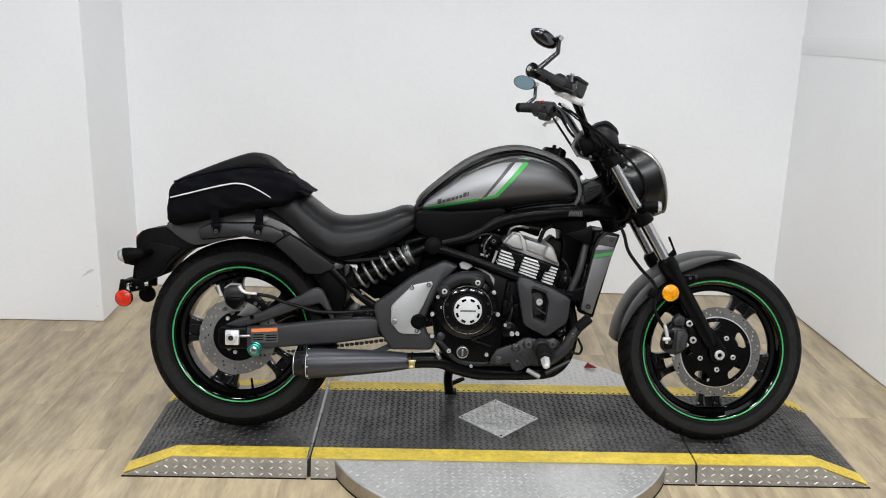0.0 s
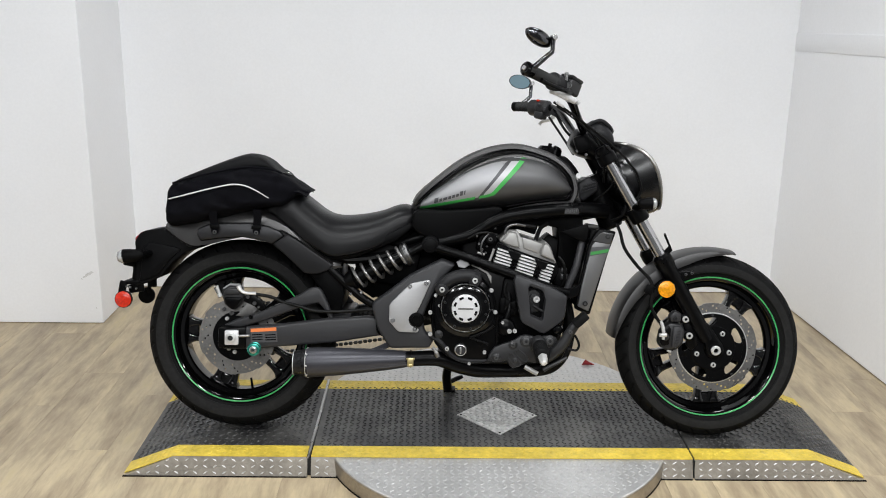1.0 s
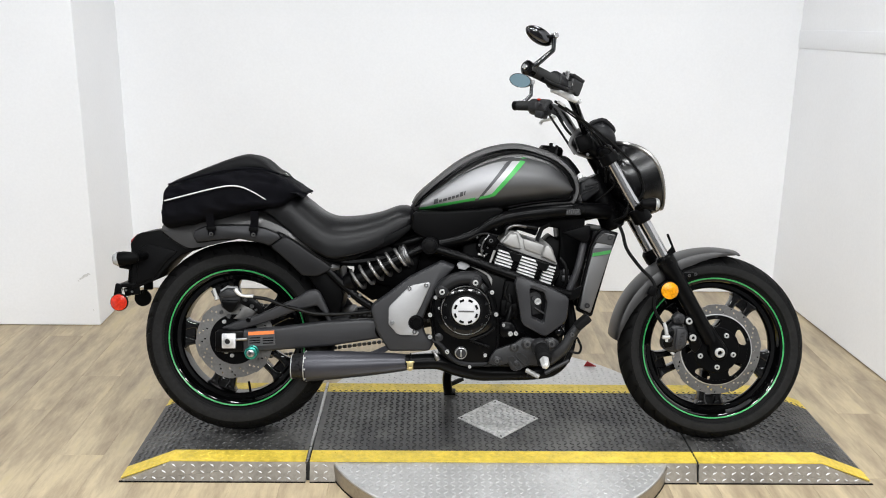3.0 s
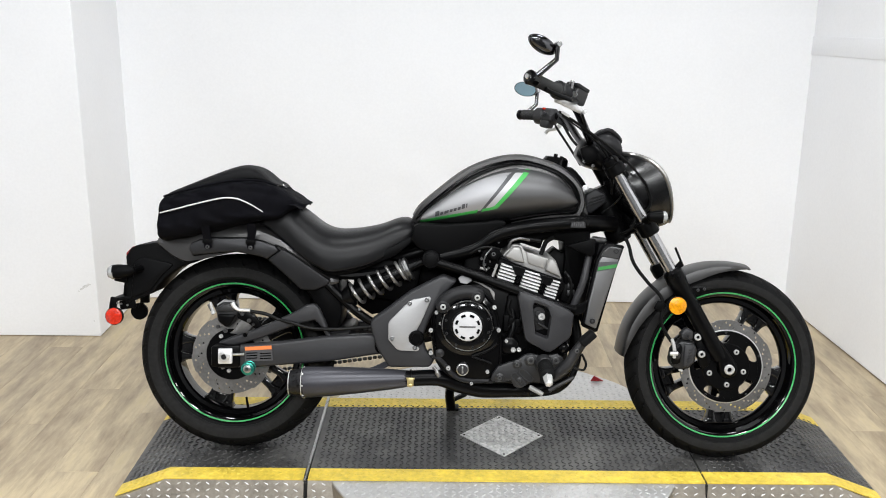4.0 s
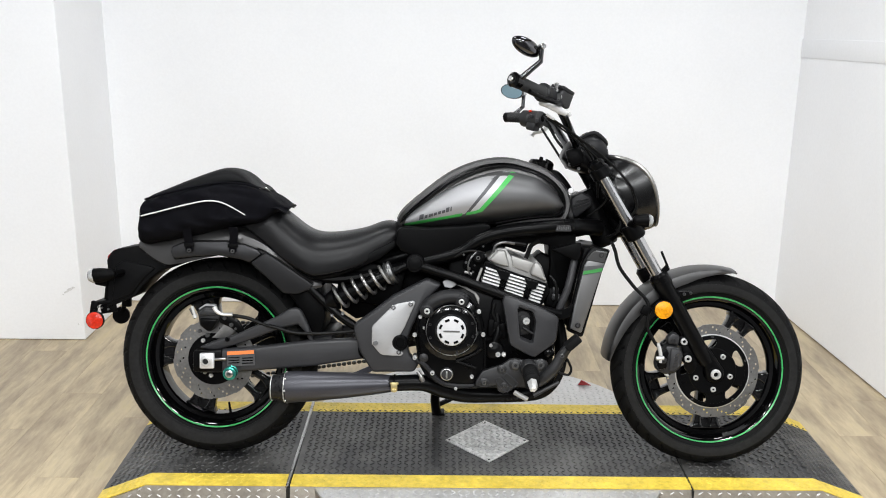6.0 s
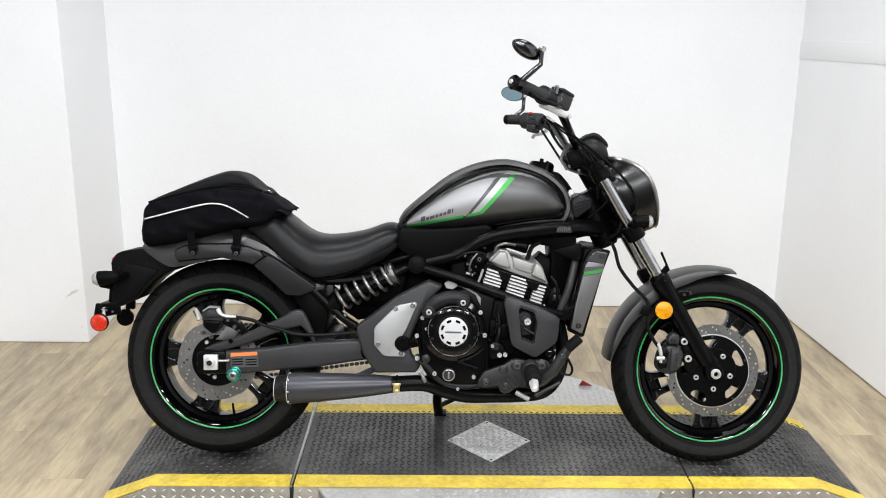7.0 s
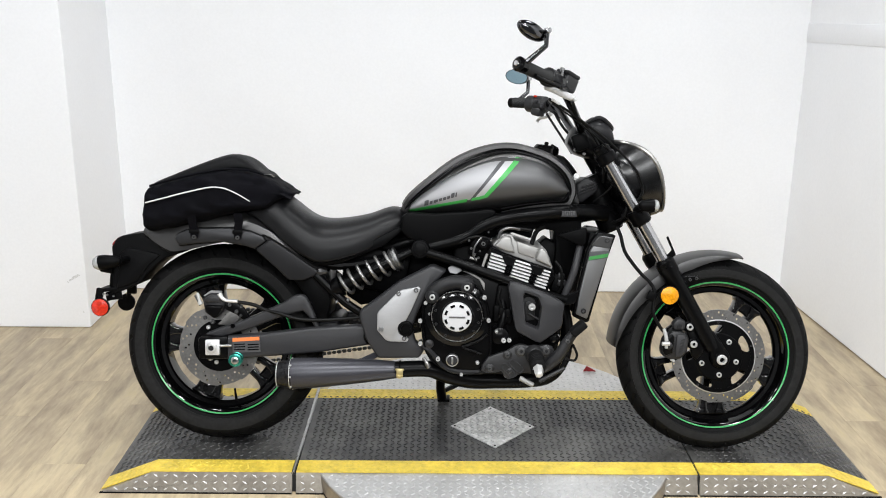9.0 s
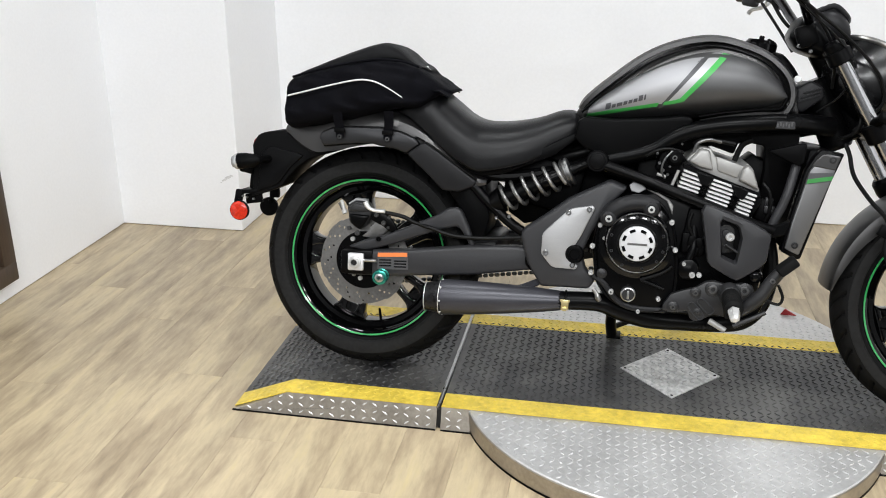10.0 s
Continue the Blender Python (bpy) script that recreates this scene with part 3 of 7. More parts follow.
def tyre_mesh(c, R, b, rr, n=420, blocks=35, inner=True):
    """A tyre with a rounded section and slanted tread grooves."""
    h = R - rr
    half = [(rr - 0.003, 0.72), (rr + 0.010, 0.86), (rr + 0.30 * h, 0.99), (rr + 0.52 * h, 1.0), (rr + 0.72 * h, 0.86), (rr + 0.87 * h, 0.59), (rr + 0.97 * h, 0.29), (R, 0.0)]
    line = smooth_line([(r, -v, 0) for r, v in half] + [(r, v, 0) for r, v in half[-2::-1]], 4)
    bm, rings = bmesh.new(), []
    for p in line:
        ring = []
        for i in range(n):
            a = 2 * math.pi * i / n
            r = p.x
            s = abs(p.y)
            if 0.10 < s < 0.93 and p.x > rr + 0.6 * h:
                f = (i / n * blocks + (0.5 if p.y > 0 else 0) + s * 1.1) % 1.0
                if f < 0.2:
                    r -= 0.0090
            ring.append((c[0] + r * math.cos(a), p.y * b, c[1] + r * math.sin(a)))
        rings.append(ring)
    return bridge(bm, rings, True)


def drilled_disc(c, v, outer, inner, petals):
    """A brake disc 5 mm thick with its holes cut right through."""
    bm = bmesh.new()
    edges = []

    def loop(pts):
        vs = [bm.verts.new((c[0] + x, v - 0.0025, c[1] + z)) for x, z in pts]
        edges.extend(bm.edges.new((vs[k], vs[(k + 1) % len(vs)])) for k in range(len(vs)))

    ring = lambda r, k, n: (r * math.cos(2 * math.pi * k / n), r * math.sin(2 * math.pi * k / n))
    loop([ring(outer + (0.0016 if math.sin(2 * math.pi * k / 160 * petals) > 0.2 else -0.0016), k, 160) for k in range(160)])
    loop([ring(inner, k, 120) for k in range(120)])
    rows = 18
    for k in range(rows):
        for q, f in enumerate((0.36, 0.58, 0.80)):
            x, z = ring(inner + (outer - inner) * f, k + 0.26 * q, rows)
            loop([(x + p, z + q2) for p, q2 in (ring(0.0034, m, 8) for m in range(8))])
    bmesh.ops.triangle_fill(bm, use_beauty=True, edges=edges)
    out = bmesh.ops.extrude_face_region(bm, geom=bm.faces[:])
    bmesh.ops.translate(bm, verts=[g for g in out["geom"] if isinstance(g, bmesh.types.BMVert)], vec=(0, 0.005, 0))
    return bm


def wheel(name, c, R, b, ring, plane, first, disc_v, disc_r, disc_in, petals, label):
    """A cast wheel: tyre, rim with tape, five double spokes, hub and one drilled brake disc."""
    tyre = part("tyre", tyre_mesh(c, R, b, ring + 0.004), RUBBER, None, "black rubber tyre with slanted tread grooves")
    hub = part(name, lathe([(0.020, -plane - 0.01), (0.042, -plane - 0.008), (0.048, -0.02), (0.048, 0.02), (0.042, plane + 0.008), (0.020, plane + 0.01)], c, 40), GLOSS, bike, label)
    tyre.parent = hub
    rr, h = ring + 0.004, R - ring - 0.004
    for s in (-1, 1):
        band = [(rr + 0.012, 0.875), (rr + 0.20 * h, 0.958), (rr + 0.33 * h, 0.995), (rr + 0.46 * h, 1.003), (rr + 0.54 * h, 0.996)]
        part("sidewall", lathe([(r, s * (b * f + 0.0012)) for r, f in band] + [(r, s * (b * f - 0.004)) for r, f in band[::-1]], c, 128, ring=True), SIDEWALL, tyre, "dusty grey tyre sidewall")
    w = plane
    inner = [(ring - 0.004, -w), (ring - 0.009, -w + 0.003), (ring - 0.013, -w + 0.012), (ring - 0.015, -w + 0.026), (ring - 0.018, -w + 0.030), (ring - 0.029, -w + 0.032), (ring - 0.034, -w + 0.037), (ring - 0.036, 0)]
    outer = [(ring + 0.007, -w - 0.001), (ring + 0.009, -w + 0.004), (ring - 0.002, -w + 0.012), (ring - 0.005, 0)]
    part("rim", lathe(outer + [(r, -v) for r, v in outer[-2::-1]] + [(r, -v) for r, v in inner] + inner[-2::-1], c, 120, ring=True), RIMBLACK, hub, "gloss black cast rim")
    part("rim_tape", lathe([(ring - 0.0022, -w - 0.0012), (ring + 0.0020, -w - 0.0030), (ring + 0.0028, -w - 0.0012), (ring - 0.0022, -w + 0.0010)], c, 128, ring=True), RIMGREEN, hub, "bright green rim tape")
    for k in range(5):
        a0 = radians(first + 72 * k)
        for s in (-1, 1):
            d = Vector((math.cos(a0), 0, math.sin(a0)))
            e = Vector((-math.sin(a0), 0, math.cos(a0)))
            o = Vector((c[0], 0, c[1]))
            rows = []
            for r, off, half, dep in ((0.036, 0.013, 0.013, 0.030), (0.09, 0.019, 0.0105, 0.022), (ring - 0.068, 0.027, 0.0105, 0.019), (ring - 0.052, 0.028, 0.0135, 0.020), (ring - 0.040, 0.030, 0.022, 0.023)):
                m = o + d * r + e * off * s
                rows.append([m - e * half + Vector((0, -dep, 0)), m + e * half + Vector((0, -dep, 0)), m + e * half + Vector((0, dep, 0)), m - e * half + Vector((0, dep, 0))])
            bm = bridge(bmesh.new(), rows, False)
            bmesh.ops.recalc_face_normals(bm, faces=bm.faces)
            part("spoke", soften(bm, 0.004, 2), SPOKEGLOSS, hub)
        rows = []
        for r, half in ((0.036, 0.014), (0.075, 0.019), (0.098, 0.016)):
            m = o + d * r
            rows.append([m - e * half + Vector((0, -0.012, 0)), m + e * half + Vector((0, -0.012, 0)), m + e * half + Vector((0, 0.012, 0)), m - e * half + Vector((0, 0.012, 0))])
        part("spoke_web", bridge(bmesh.new(), rows, False), SPOKEGLOSS, hub)
        rows = []
        for r, half in ((ring - 0.072, 0.024), (ring - 0.060, 0.029), (ring - 0.044, 0.036), (ring - 0.036, 0.050)):
            m = o + d * r
            rows.append([m - e * half + Vector((0, -0.014, 0)), m + e * half + Vector((0, -0.014, 0)), m + e * half + Vector((0, 0.014, 0)), m - e * half + Vector((0, 0.014, 0))])
        bm = bridge(bmesh.new(), rows, False)
        bmesh.ops.recalc_face_normals(bm, faces=bm.faces)
        part("spoke_root", soften(bm, 0.003, 2), SPOKEGLOSS, hub)
    # brake disc: a wavy edge, and holes drilled through it in slanted rows of three
    rotor = part("brake_disc", drilled_disc(c, disc_v, disc_r, disc_in, petals), DISC, hub, "drilled steel brake disc", 60)
    if petals == 5:
        part("disc_lip", lathe([(disc_in - 0.001, disc_v - 0.002), (disc_in + 0.003, disc_v - 0.0042), (disc_in + 0.006, disc_v - 0.002)], c, 96, ring=True), BOLTBRIGHT, rotor, "bright chamfered disc lip")
    return hub


front_wheel = wheel("front_wheel", FRONT, 0.3045, 0.060, 0.2295, 0.045, 55, -0.072, 0.1455, 0.111, 5, "gloss black cast front wheel with a green rim stripe")
rear_wheel = wheel("rear_wheel", REAR, 0.3137, 0.080, 0.2216, 0.066, 106, -0.098, 0.126, 0.080, 6, "gloss black cast rear wheel with a green rim stripe")

# disc carriers, bolts and valve
bm = bmesh.new()
for k in range(5):
    a0 = radians(63 + 72 * k)
    pts = []
    for a, r in ((-34, 0.045), (34, 0.045), (28, 0.074), (21, 0.084), (19, 0.094), (24, 0.106), (10, 0.110), (-10, 0.110), (-24, 0.106), (-19, 0.094), (-21, 0.084), (-28, 0.074)):
        pts.append((FRONT[0] + r * math.cos(a0 + radians(a)), FRONT[1] + r * math.sin(a0 + radians(a))))
    slab(pts, -0.078, -0.071, 0.0015, 1, bm=bm)
lathe([(0.100, -0.0785), (0.1125, -0.0785), (0.1125, -0.071), (0.100, -0.071)], FRONT, 64, bm, ring=True)
lathe([(0.030, -0.081), (0.072, -0.081), (0.076, -0.077), (0.076, -0.070), (0.030, -0.070)], FRONT, 48, bm, ring=True)
part("disc_carrier", bm, BLACKPAINT, front_wheel, "black brake disc carrier")
for k in range(5):
    a = radians(57 + 72 * k)
    part("carrier_bolt", bolt(FRONT[0] + 0.056 * math.cos(a), FRONT[1] + 0.056 * math.sin(a), -0.081, 0.0100, 0.006), BOLTBRIGHT, front_wheel)
    part("disc_button", bolt(FRONT[0] + 0.108 * math.cos(a + 0.6), FRONT[1] + 0.108 * math.sin(a + 0.6), -0.076, 0.005, 0.003), BOLTGREY, front_wheel)
part("disc_carrier", lathe([(0.020, -0.102), (0.080, -0.102), (0.083, -0.098), (0.080, -0.092), (0.020, -0.085)], REAR, 48, ring=True), BLACKPAINT, rear_wheel, "black brake disc carrier")
for u, w in ((-0.813, 0.369), (-0.833, 0.329), (-0.824, 0.284), (-0.806, 0.271), (-0.787, 0.260), (-0.742, 0.274)):
    part("carrier_bolt", bolt(u, w, -0.103, 0.0080, 0.006), BOLTBRIGHT, rear_wheel)
part("valve_stem", tube([(REAR[0] + 0.035, -0.02, REAR[1] - 0.185), (REAR[0] + 0.032, -0.03, REAR[1] - 0.150)], [0.0045, 0.0035], 8, 2), BLACKPLASTIC, rear_wheel)

# the wheels lean a little more than the frame
front_wheel.matrix_local = pose(FRONT[0] + 0.0020, -0.0146, FRONT[1] - 0.0098, -3.1) @ pose(-FRONT[0], 0, -FRONT[1])
rear_wheel.matrix_local = pose(REAR[0] + 0.0029, 0.0099, REAR[1] - 0.0024, -3.1) @ pose(-REAR[0], 0, -REAR[1])

# ---- fork and front end ----
fork = part("fork", pin((0.505, 0, 0.725), (0.372, 0, 0.945), 0.030, 20), BLACKPAINT, bike, "black telescopic fork with bright upper tubes")
F0, F1 = Vector((0.400, 0, 0.935)), Vector((0.760, 0, 0.335))
for v in (-0.100, 0.100):
    s = Vector((0, v, 0))
    part("fork_tube", rod(F0 + s, F0.lerp(F1, 0.62) + s, [(0, 0.0192), (1, 0.0192)], 24), FORKCHROME, fork, "bright chromed fork tube")
    part("fork_cap", rod(F0.lerp(F1, -0.03) + s, F0.lerp(F1, 0.035) + s, [(0, 0.018), (0.2, 0.026), (0.8, 0.026), (1, 0.022)], 20), BLACKPAINT, fork)
    part("fork_slider", rod(F0.lerp(F1, 0.54) + s, F0.lerp(F1, 1.0) + s, [(0, 0.024), (0.03, 0.031), (0.12, 0.031), (0.16, 0.0275), (0.9, 0.025), (1, 0.022)], 24), BLACKPAINT, fork, "satin black fork slider")
    part("axle_lug", slab([(0.735, 0.385), (0.755, 0.395), (0.812, 0.315), (0.808, 0.285), (0.778, 0.275), (0.757, 0.295)], v - 0.018, v + 0.018, 0.008, 3), BLACKPAINT, fork)
    part("slider_guard", slab([(0.602, 0.610), (0.613, 0.612), (0.632, 0.625), (0.606, 0.683), (0.600, 0.680), (0.603, 0.672), (0.618, 0.640), (0.600, 0.62)], v - 0.014, v - 0.008, 0.002, 1), BLACKPAINT, fork)
for t, name, hgt in ((0.03, "upper_clamp", 0.032), (0.325, "lower_clamp", 0.045)):
    c = F0.lerp(F1, t)
    bm = bmesh.new()
    join(bm, block((c.x, 0, c.z), (0.075, 0.20, hgt), (0, 31, 0), 0.012, 3))
    for v in (-0.1, 0.1):
        d = (F1 - F0).normalized() * hgt * 0.55
        rod(c + Vector((0, v, 0)) - d, c + Vector((0, v, 0)) + d, [(0, 0.027), (0.1, 0.031), (0.9, 0.031), (1, 0.027)], 20, bm)
    part(name, bm, BLACKPAINT, fork, "black fork clamp")
part("axle_nut", rod((0.784, -0.115, 0.303), (0.784, -0.128, 0.303), [(0, 0.016), (0.7, 0.016), (0.95, 0.013), (0.96, 0.008), (0.3, 0.007)], 20), BOLTBRIGHT, fork, "bright hollow axle end")
part("axle_collar", rod((0.784, -0.100, 0.303), (0.784, -0.119, 0.303), [(0, 0.030), (0.7, 0.028), (1, 0.022)], 24), BLACKPAINT, fork)

# front fender: a crown over the tyre with side skirts
rows = []
for i in range(37):
    a = radians(177 - (177 - 77) * i / 36)
    t = i / 36
    wide = 0.011 * max(0.0, 1 - 2 * t)
    skirt = np.interp(t, [0, 0.12, 0.35, 0.7, 0.9, 1], [0.304, 0.291, 0.275, 0.279, 0.297, 0.309])
    row = []
    for v, r in ((-0.076, skirt), (-0.077, skirt + (0.309 - skirt) * 0.6), (-0.074, 0.309), (-0.060, 0.3135), (-0.030, 0.317), (0, 0.3185), (0.030, 0.317), (0.060, 0.3135), (0.074, 0.309), (0.077, skirt + (0.309 - skirt) * 0.6), (0.076, skirt)):
        row.append((FRONT[0] + 0.001 + (r + wide) * math.cos(a), v, FRONT[1] + (r + wide) * math.sin(a)))
    rows.append(row)
front_fender = part("front_fender", shell(rows, 0.003), GRAPHITE, bike, "graphite grey front fender")
for v0, v1 in ((-0.089, -0.079), (0.079, 0.089)):
    part("fender_stay", slab([(0.590, 0.508), (0.670, 0.556), (0.712, 0.558), (0.712, 0.546), (0.684, 0.538), (0.612, 0.490)], v0, v1, 0.002, 1), BLACKPAINT, front_fender)
for u, w in ((0.684, 0.547), (0.704, 0.551)):
    part("fender_bolt", bolt(u, w, -0.089, 0.006, 0.004), BOLTGREY, front_fender)


def reflector(u, w, v, r, mat, label, face=-1):
    """A round reflector in a black cup."""
    cup = part("reflector", rod((u, v, w), (u, v + 0.012 * face, w), [(0, r * 0.5), (0.15, r), (0.9, r), (1, r * 0.94)], 32), BLACKPLASTIC, bike, label)
    part("reflector_lens", rod((u, v + 0.009 * face, w), (u, v + 0.0165 * face, w), [(0, r * 0.95), (0.5, r * 0.93), (0.85, r * 0.7), (1, r * 0.12)], 32), mat, cup, label)
    return cup


reflector(0.612, 0.503, -0.124, 0.029, AMBER, "round amber side reflector on the fork")
# front brake caliper
cal = part("front_caliper", slab([(0.596, 0.329), (0.603, 0.367), (0.633, 0.392), (0.670, 0.386), (0.683, 0.368), (0.678, 0.324), (0.658, 0.302), (0.627, 0.299), (0.602, 0.311)], -0.120, -0.080, 0.008, 3), CASTGREY, bike, "dark cast brake caliper with hose and bright bolts")
part("caliper_bridge", slab([(0.608, 0.376), (0.650, 0.412), (0.672, 0.398), (0.676, 0.360), (0.640, 0.345)], -0.085, -0.050, 0.006, 2), BLACKPAINT, cal)
face = part("caliper_face", slab([(0.642, 0.382), (0.668, 0.380), (0.676, 0.364), (0.670, 0.324), (0.654, 0.309), (0.638, 0.312)], -0.127, -0.117, 0.005, 2), MIDGREY, cal, "dark grey piston cover with raised marks")
for i in range(5):
    part("raised_mark", block((0.6535 + 0.0018 * i, -0.1272, 0.327 + 0.0095 * i), (0.012, 0.0014, 0.0045), (0, -18, 0), 0.0005, 1), CASTGREY, face)
part("piston_block", slab([(0.600, 0.328), (0.607, 0.366), (0.628, 0.384), (0.636, 0.370), (0.630, 0.320), (0.607, 0.314)], -0.126, -0.117, 0.004, 2), BLACKPAINT, cal)
part("piston_cap", rod((0.618, -0.124, 0.345), (0.618, -0.130, 0.345), [(0, 0.012), (0.7, 0.011), (1, 0.007)], 18), CASTGREY, cal)
part("caliper_lug", slab([(0.631, 0.412), (0.649, 0.430), (0.671, 0.421), (0.668, 0.392), (0.636, 0.392)], -0.114, -0.080, 0.006, 3), MIDGREY, cal, "grey cast mounting lug")
part("lug_bolt", bolt(0.650, 0.404, -0.113, 0.009, 0.005), CASTGREY, cal)
part("pad_pin", pin((0.628, -0.112, 0.300), (0.640, -0.112, 0.294), 0.004), BOLTBRIGHT, cal)
part("caliper_bracket", slab([(0.672, 0.402), (0.686, 0.416), (0.702, 0.411), (0.721, 0.365), (0.732, 0.340), (0.728, 0.314), (0.709, 0.296), (0.692, 0.315), (0.688, 0.358)], -0.104, -0.088, 0.005, 2), BLACKPAINT, cal, "black caliper bracket")
for u, w in ((0.685, 0.402), (0.699, 0.348)):
    part("bolt_boss", rod((u, -0.100, w), (u, -0.108, w), [(0, 0.019), (0.7, 0.018), (1, 0.015)], 20), BLACKPAINT, cal)
    part("caliper_bolt", bolt(u, w, -0.107, 0.0135, 0.007), BOLTBRIGHT, cal, "bright socket bolt")
part("hose_fitting", tube([(0.600, -0.124, 0.398), (0.606, -0.126, 0.382), (0.610, -0.128, 0.360)], [0.0055, 0.0060, 0.0060], 10, 3), BOLTBRIGHT, cal, "bright hose fitting")
part("banjo_bolt", join(pin((0.595, -0.130, 0.352), (0.620, -0.130, 0.353), 0.0065), pin((0.609, -0.130, 0.350), (0.609, -0.130, 0.338), 0.0050)), BOLTBRIGHT, cal)
part("brake_hose", tube([(0.455, -0.075, 0.705), (0.466, -0.085, 0.678), (0.480, -0.095, 0.628), (0.522, -0.105, 0.572), (0.558, -0.112, 0.536), (0.570, -0.118, 0.507), (0.567, -0.120, 0.449), (0.585, -0.122, 0.410), (0.600, -0.122, 0.390)], 0.0055, 8), HOSE, cal, "black rubber brake hose")
part("hose_clip", block((0.562, -0.115, 0.497), (0.030, 0.018, 0.030), (0, 25, 0), 0.004), BLACKPLASTIC, cal)

# ---- headlamp and instruments ----
HC, HD, HN = Vector((0.524, 0, 0.858)), Vector((0.587, 0, -0.810)), Vector((0.810, 0, 0.587))


def lamp_ring(scale, depth, wide, n=40, lift=0.0, bow=0.0):
    out = []
    for i in range(n):
        a = 2 * math.pi * i / n
        x, y = math.cos(a), math.sin(a)
        out.append(HC + HD * (0.132 * scale * x + lift) + Vector((0, wide * scale * y, 0)) + HN * (depth + bow * (1 - (scale * x) ** 2) * (1 - 0.4 * scale * x)))
    return out


headlamp = part("headlamp", bridge(bmesh.new(), [lamp_ring(s, d, 0.098, lift=l, bow=w) for s, d, l, w in ((1.0, 0.0, 0, 0.052), (1.0, -0.012, 0, 0.034), (0.97, -0.04, -0.004, 0.01), (0.86, -0.070, -0.014, 0), (0.66, -0.092, -0.026, 0), (0.42, -0.104, -0.034, 0), (0.1, -0.108, -0.036, 0))], False), LAMPBLACK, bike, "gloss black headlamp shell with a clear bulging lens")
part("lamp_lens", bridge(bmesh.new(), [lamp_ring(s, 0.004 + 0.010 * (1 - s * s) ** 0.75, 0.088, bow=0.046) for s in (0.98, 0.95, 0.88, 0.76, 0.6, 0.42, 0.22, 0.04)], False), LAMPBLACK, headlamp, "dark glossy headlamp front")
part("lamp_bezel", tube(lamp_ring(1.0, 0.004, 0.098, 28, bow=0.054), [0.0045 + 0.0017 * (1 - math.cos(2 * math.pi * i / 28)) for i in range(28)], 8, 2, closed=True), DISC, headlamp, "thin satin silver bezel")
for v in (-1, 1):
    sig = part("turn_signal", rod((0.500, 0.165 * v, 0.778), (0.547, 0.165 * v, 0.778), [(0, 0.006), (0.15, 0.014), (0.6, 0.019), (1, 0.0205)], 24), BLACKPLASTIC, bike, "black bullet turn signal with a clear lens")
    part("signal_lens", rod((0.546, 0.165 * v, 0.778), (0.570, 0.165 * v, 0.778), [(0, 0.0190), (0.3, 0.0185), (0.6, 0.013), (0.7, 0.005)], 24), LENS, sig, "clear signal lens")
    part("signal_stalk", tube([(0.505, 0.100 * v, 0.758), (0.515, 0.165 * v, 0.777)], [0.014, 0.012], 12, 2), BLACKPLASTIC, sig)
gauge = part("speedometer", hull([(0.345, 1.000), (0.375, 1.035), (0.405, 1.038), (0.435, 1.010), (0.447, 0.975)], [(0.345, 0.985), (0.375, 0.962), (0.405, 0.950), (0.435, 0.952), (0.447, 0.965)], [(0.345, 0.03), (0.37, 0.058), (0.41, 0.062), (0.44, 0.045), (0.447, 0.01)], 2.2), GREYPLASTIC, bike, "gloss black round instrument pod")
part("gauge_rim", tube([(0.36 + 0.0, -0.02, 1.022), (0.395, -0.045, 1.040), (0.43, -0.03, 1.018), (0.44, 0, 1.005), (0.43, 0.03, 1.018), (0.395, 0.045, 1.040), (0.36, 0.02, 1.022)], 0.007, 10, 4, closed=True), GREYPLASTIC, gauge)
riser = part("handlebar_riser", hull([(0.300, 0.975), (0.320, 1.010), (0.350, 1.016), (0.385, 0.985), (0.400, 0.950)], [(0.300, 0.955), (0.320, 0.930), (0.350, 0.918), (0.385, 0.910), (0.400, 0.925)], [(0.30, 0.04), (0.32, 0.075), (0.35, 0.085), (0.385, 0.08), (0.40, 0.05)], 3.0), BLACKPAINT, bike, "black cast handlebar riser and key switch block")
for u, w, v in ((0.318, 0.940, -0.078), (0.345, 0.928, -0.085), (0.395, 0.942, -0.078)):
    part("riser_bolt", bolt(u, w, v, 0.006, 0.006), BOLTGREY, riser)
part("switch_block", block((0.335, -0.07, 0.965), (0.050, 0.035, 0.055), (0, -20, 0), 0.008, 2), BLACKPLASTIC, riser)

# ---- handlebar ----
bars = part("handlebar", tube([(0.128, -0.405, 1.160), (0.175, -0.350, 1.147), (0.224, -0.285, 1.131), (0.268, -0.215, 1.098), (0.322, -0.110, 1.020), (0.338, -0.05, 0.992), (0.338, 0.05, 0.990), (0.326, 0.11, 1.012), (0.300, 0.215, 1.072), (0.272, 0.285, 1.098), (0.215, 0.350, 1.104), (0.160, 0.405, 1.107)], 0.0125, 14), BLACKCHROME, bike, "black pulled-back handlebar")
part("grip", rod((0.130, -0.402, 1.160), (0.208, -0.305, 1.137), [(0, 0.016), (0.02, 0.0185)] + [(0.05 + 0.011 * i, 0.0165 + 0.0014 * (i % 2)) for i in range(76)] + [(0.90, 0.022), (0.96, 0.022), (1, 0.018)], 20), GRIPRUBBER, bars, "dark grey ribbed rubber grip")
part("grip", rod((0.162, 0.402, 1.107), (0.262, 0.295, 1.099), [(0, 0.016), (0.02, 0.0185)] + [(0.05 + 0.011 * i, 0.0165 + 0.0014 * (i % 2)) for i in range(76)] + [(0.90, 0.022), (0.96, 0.022), (1, 0.018)], 20), GRIPRUBBER, bars, "dark grey ribbed rubber grip")
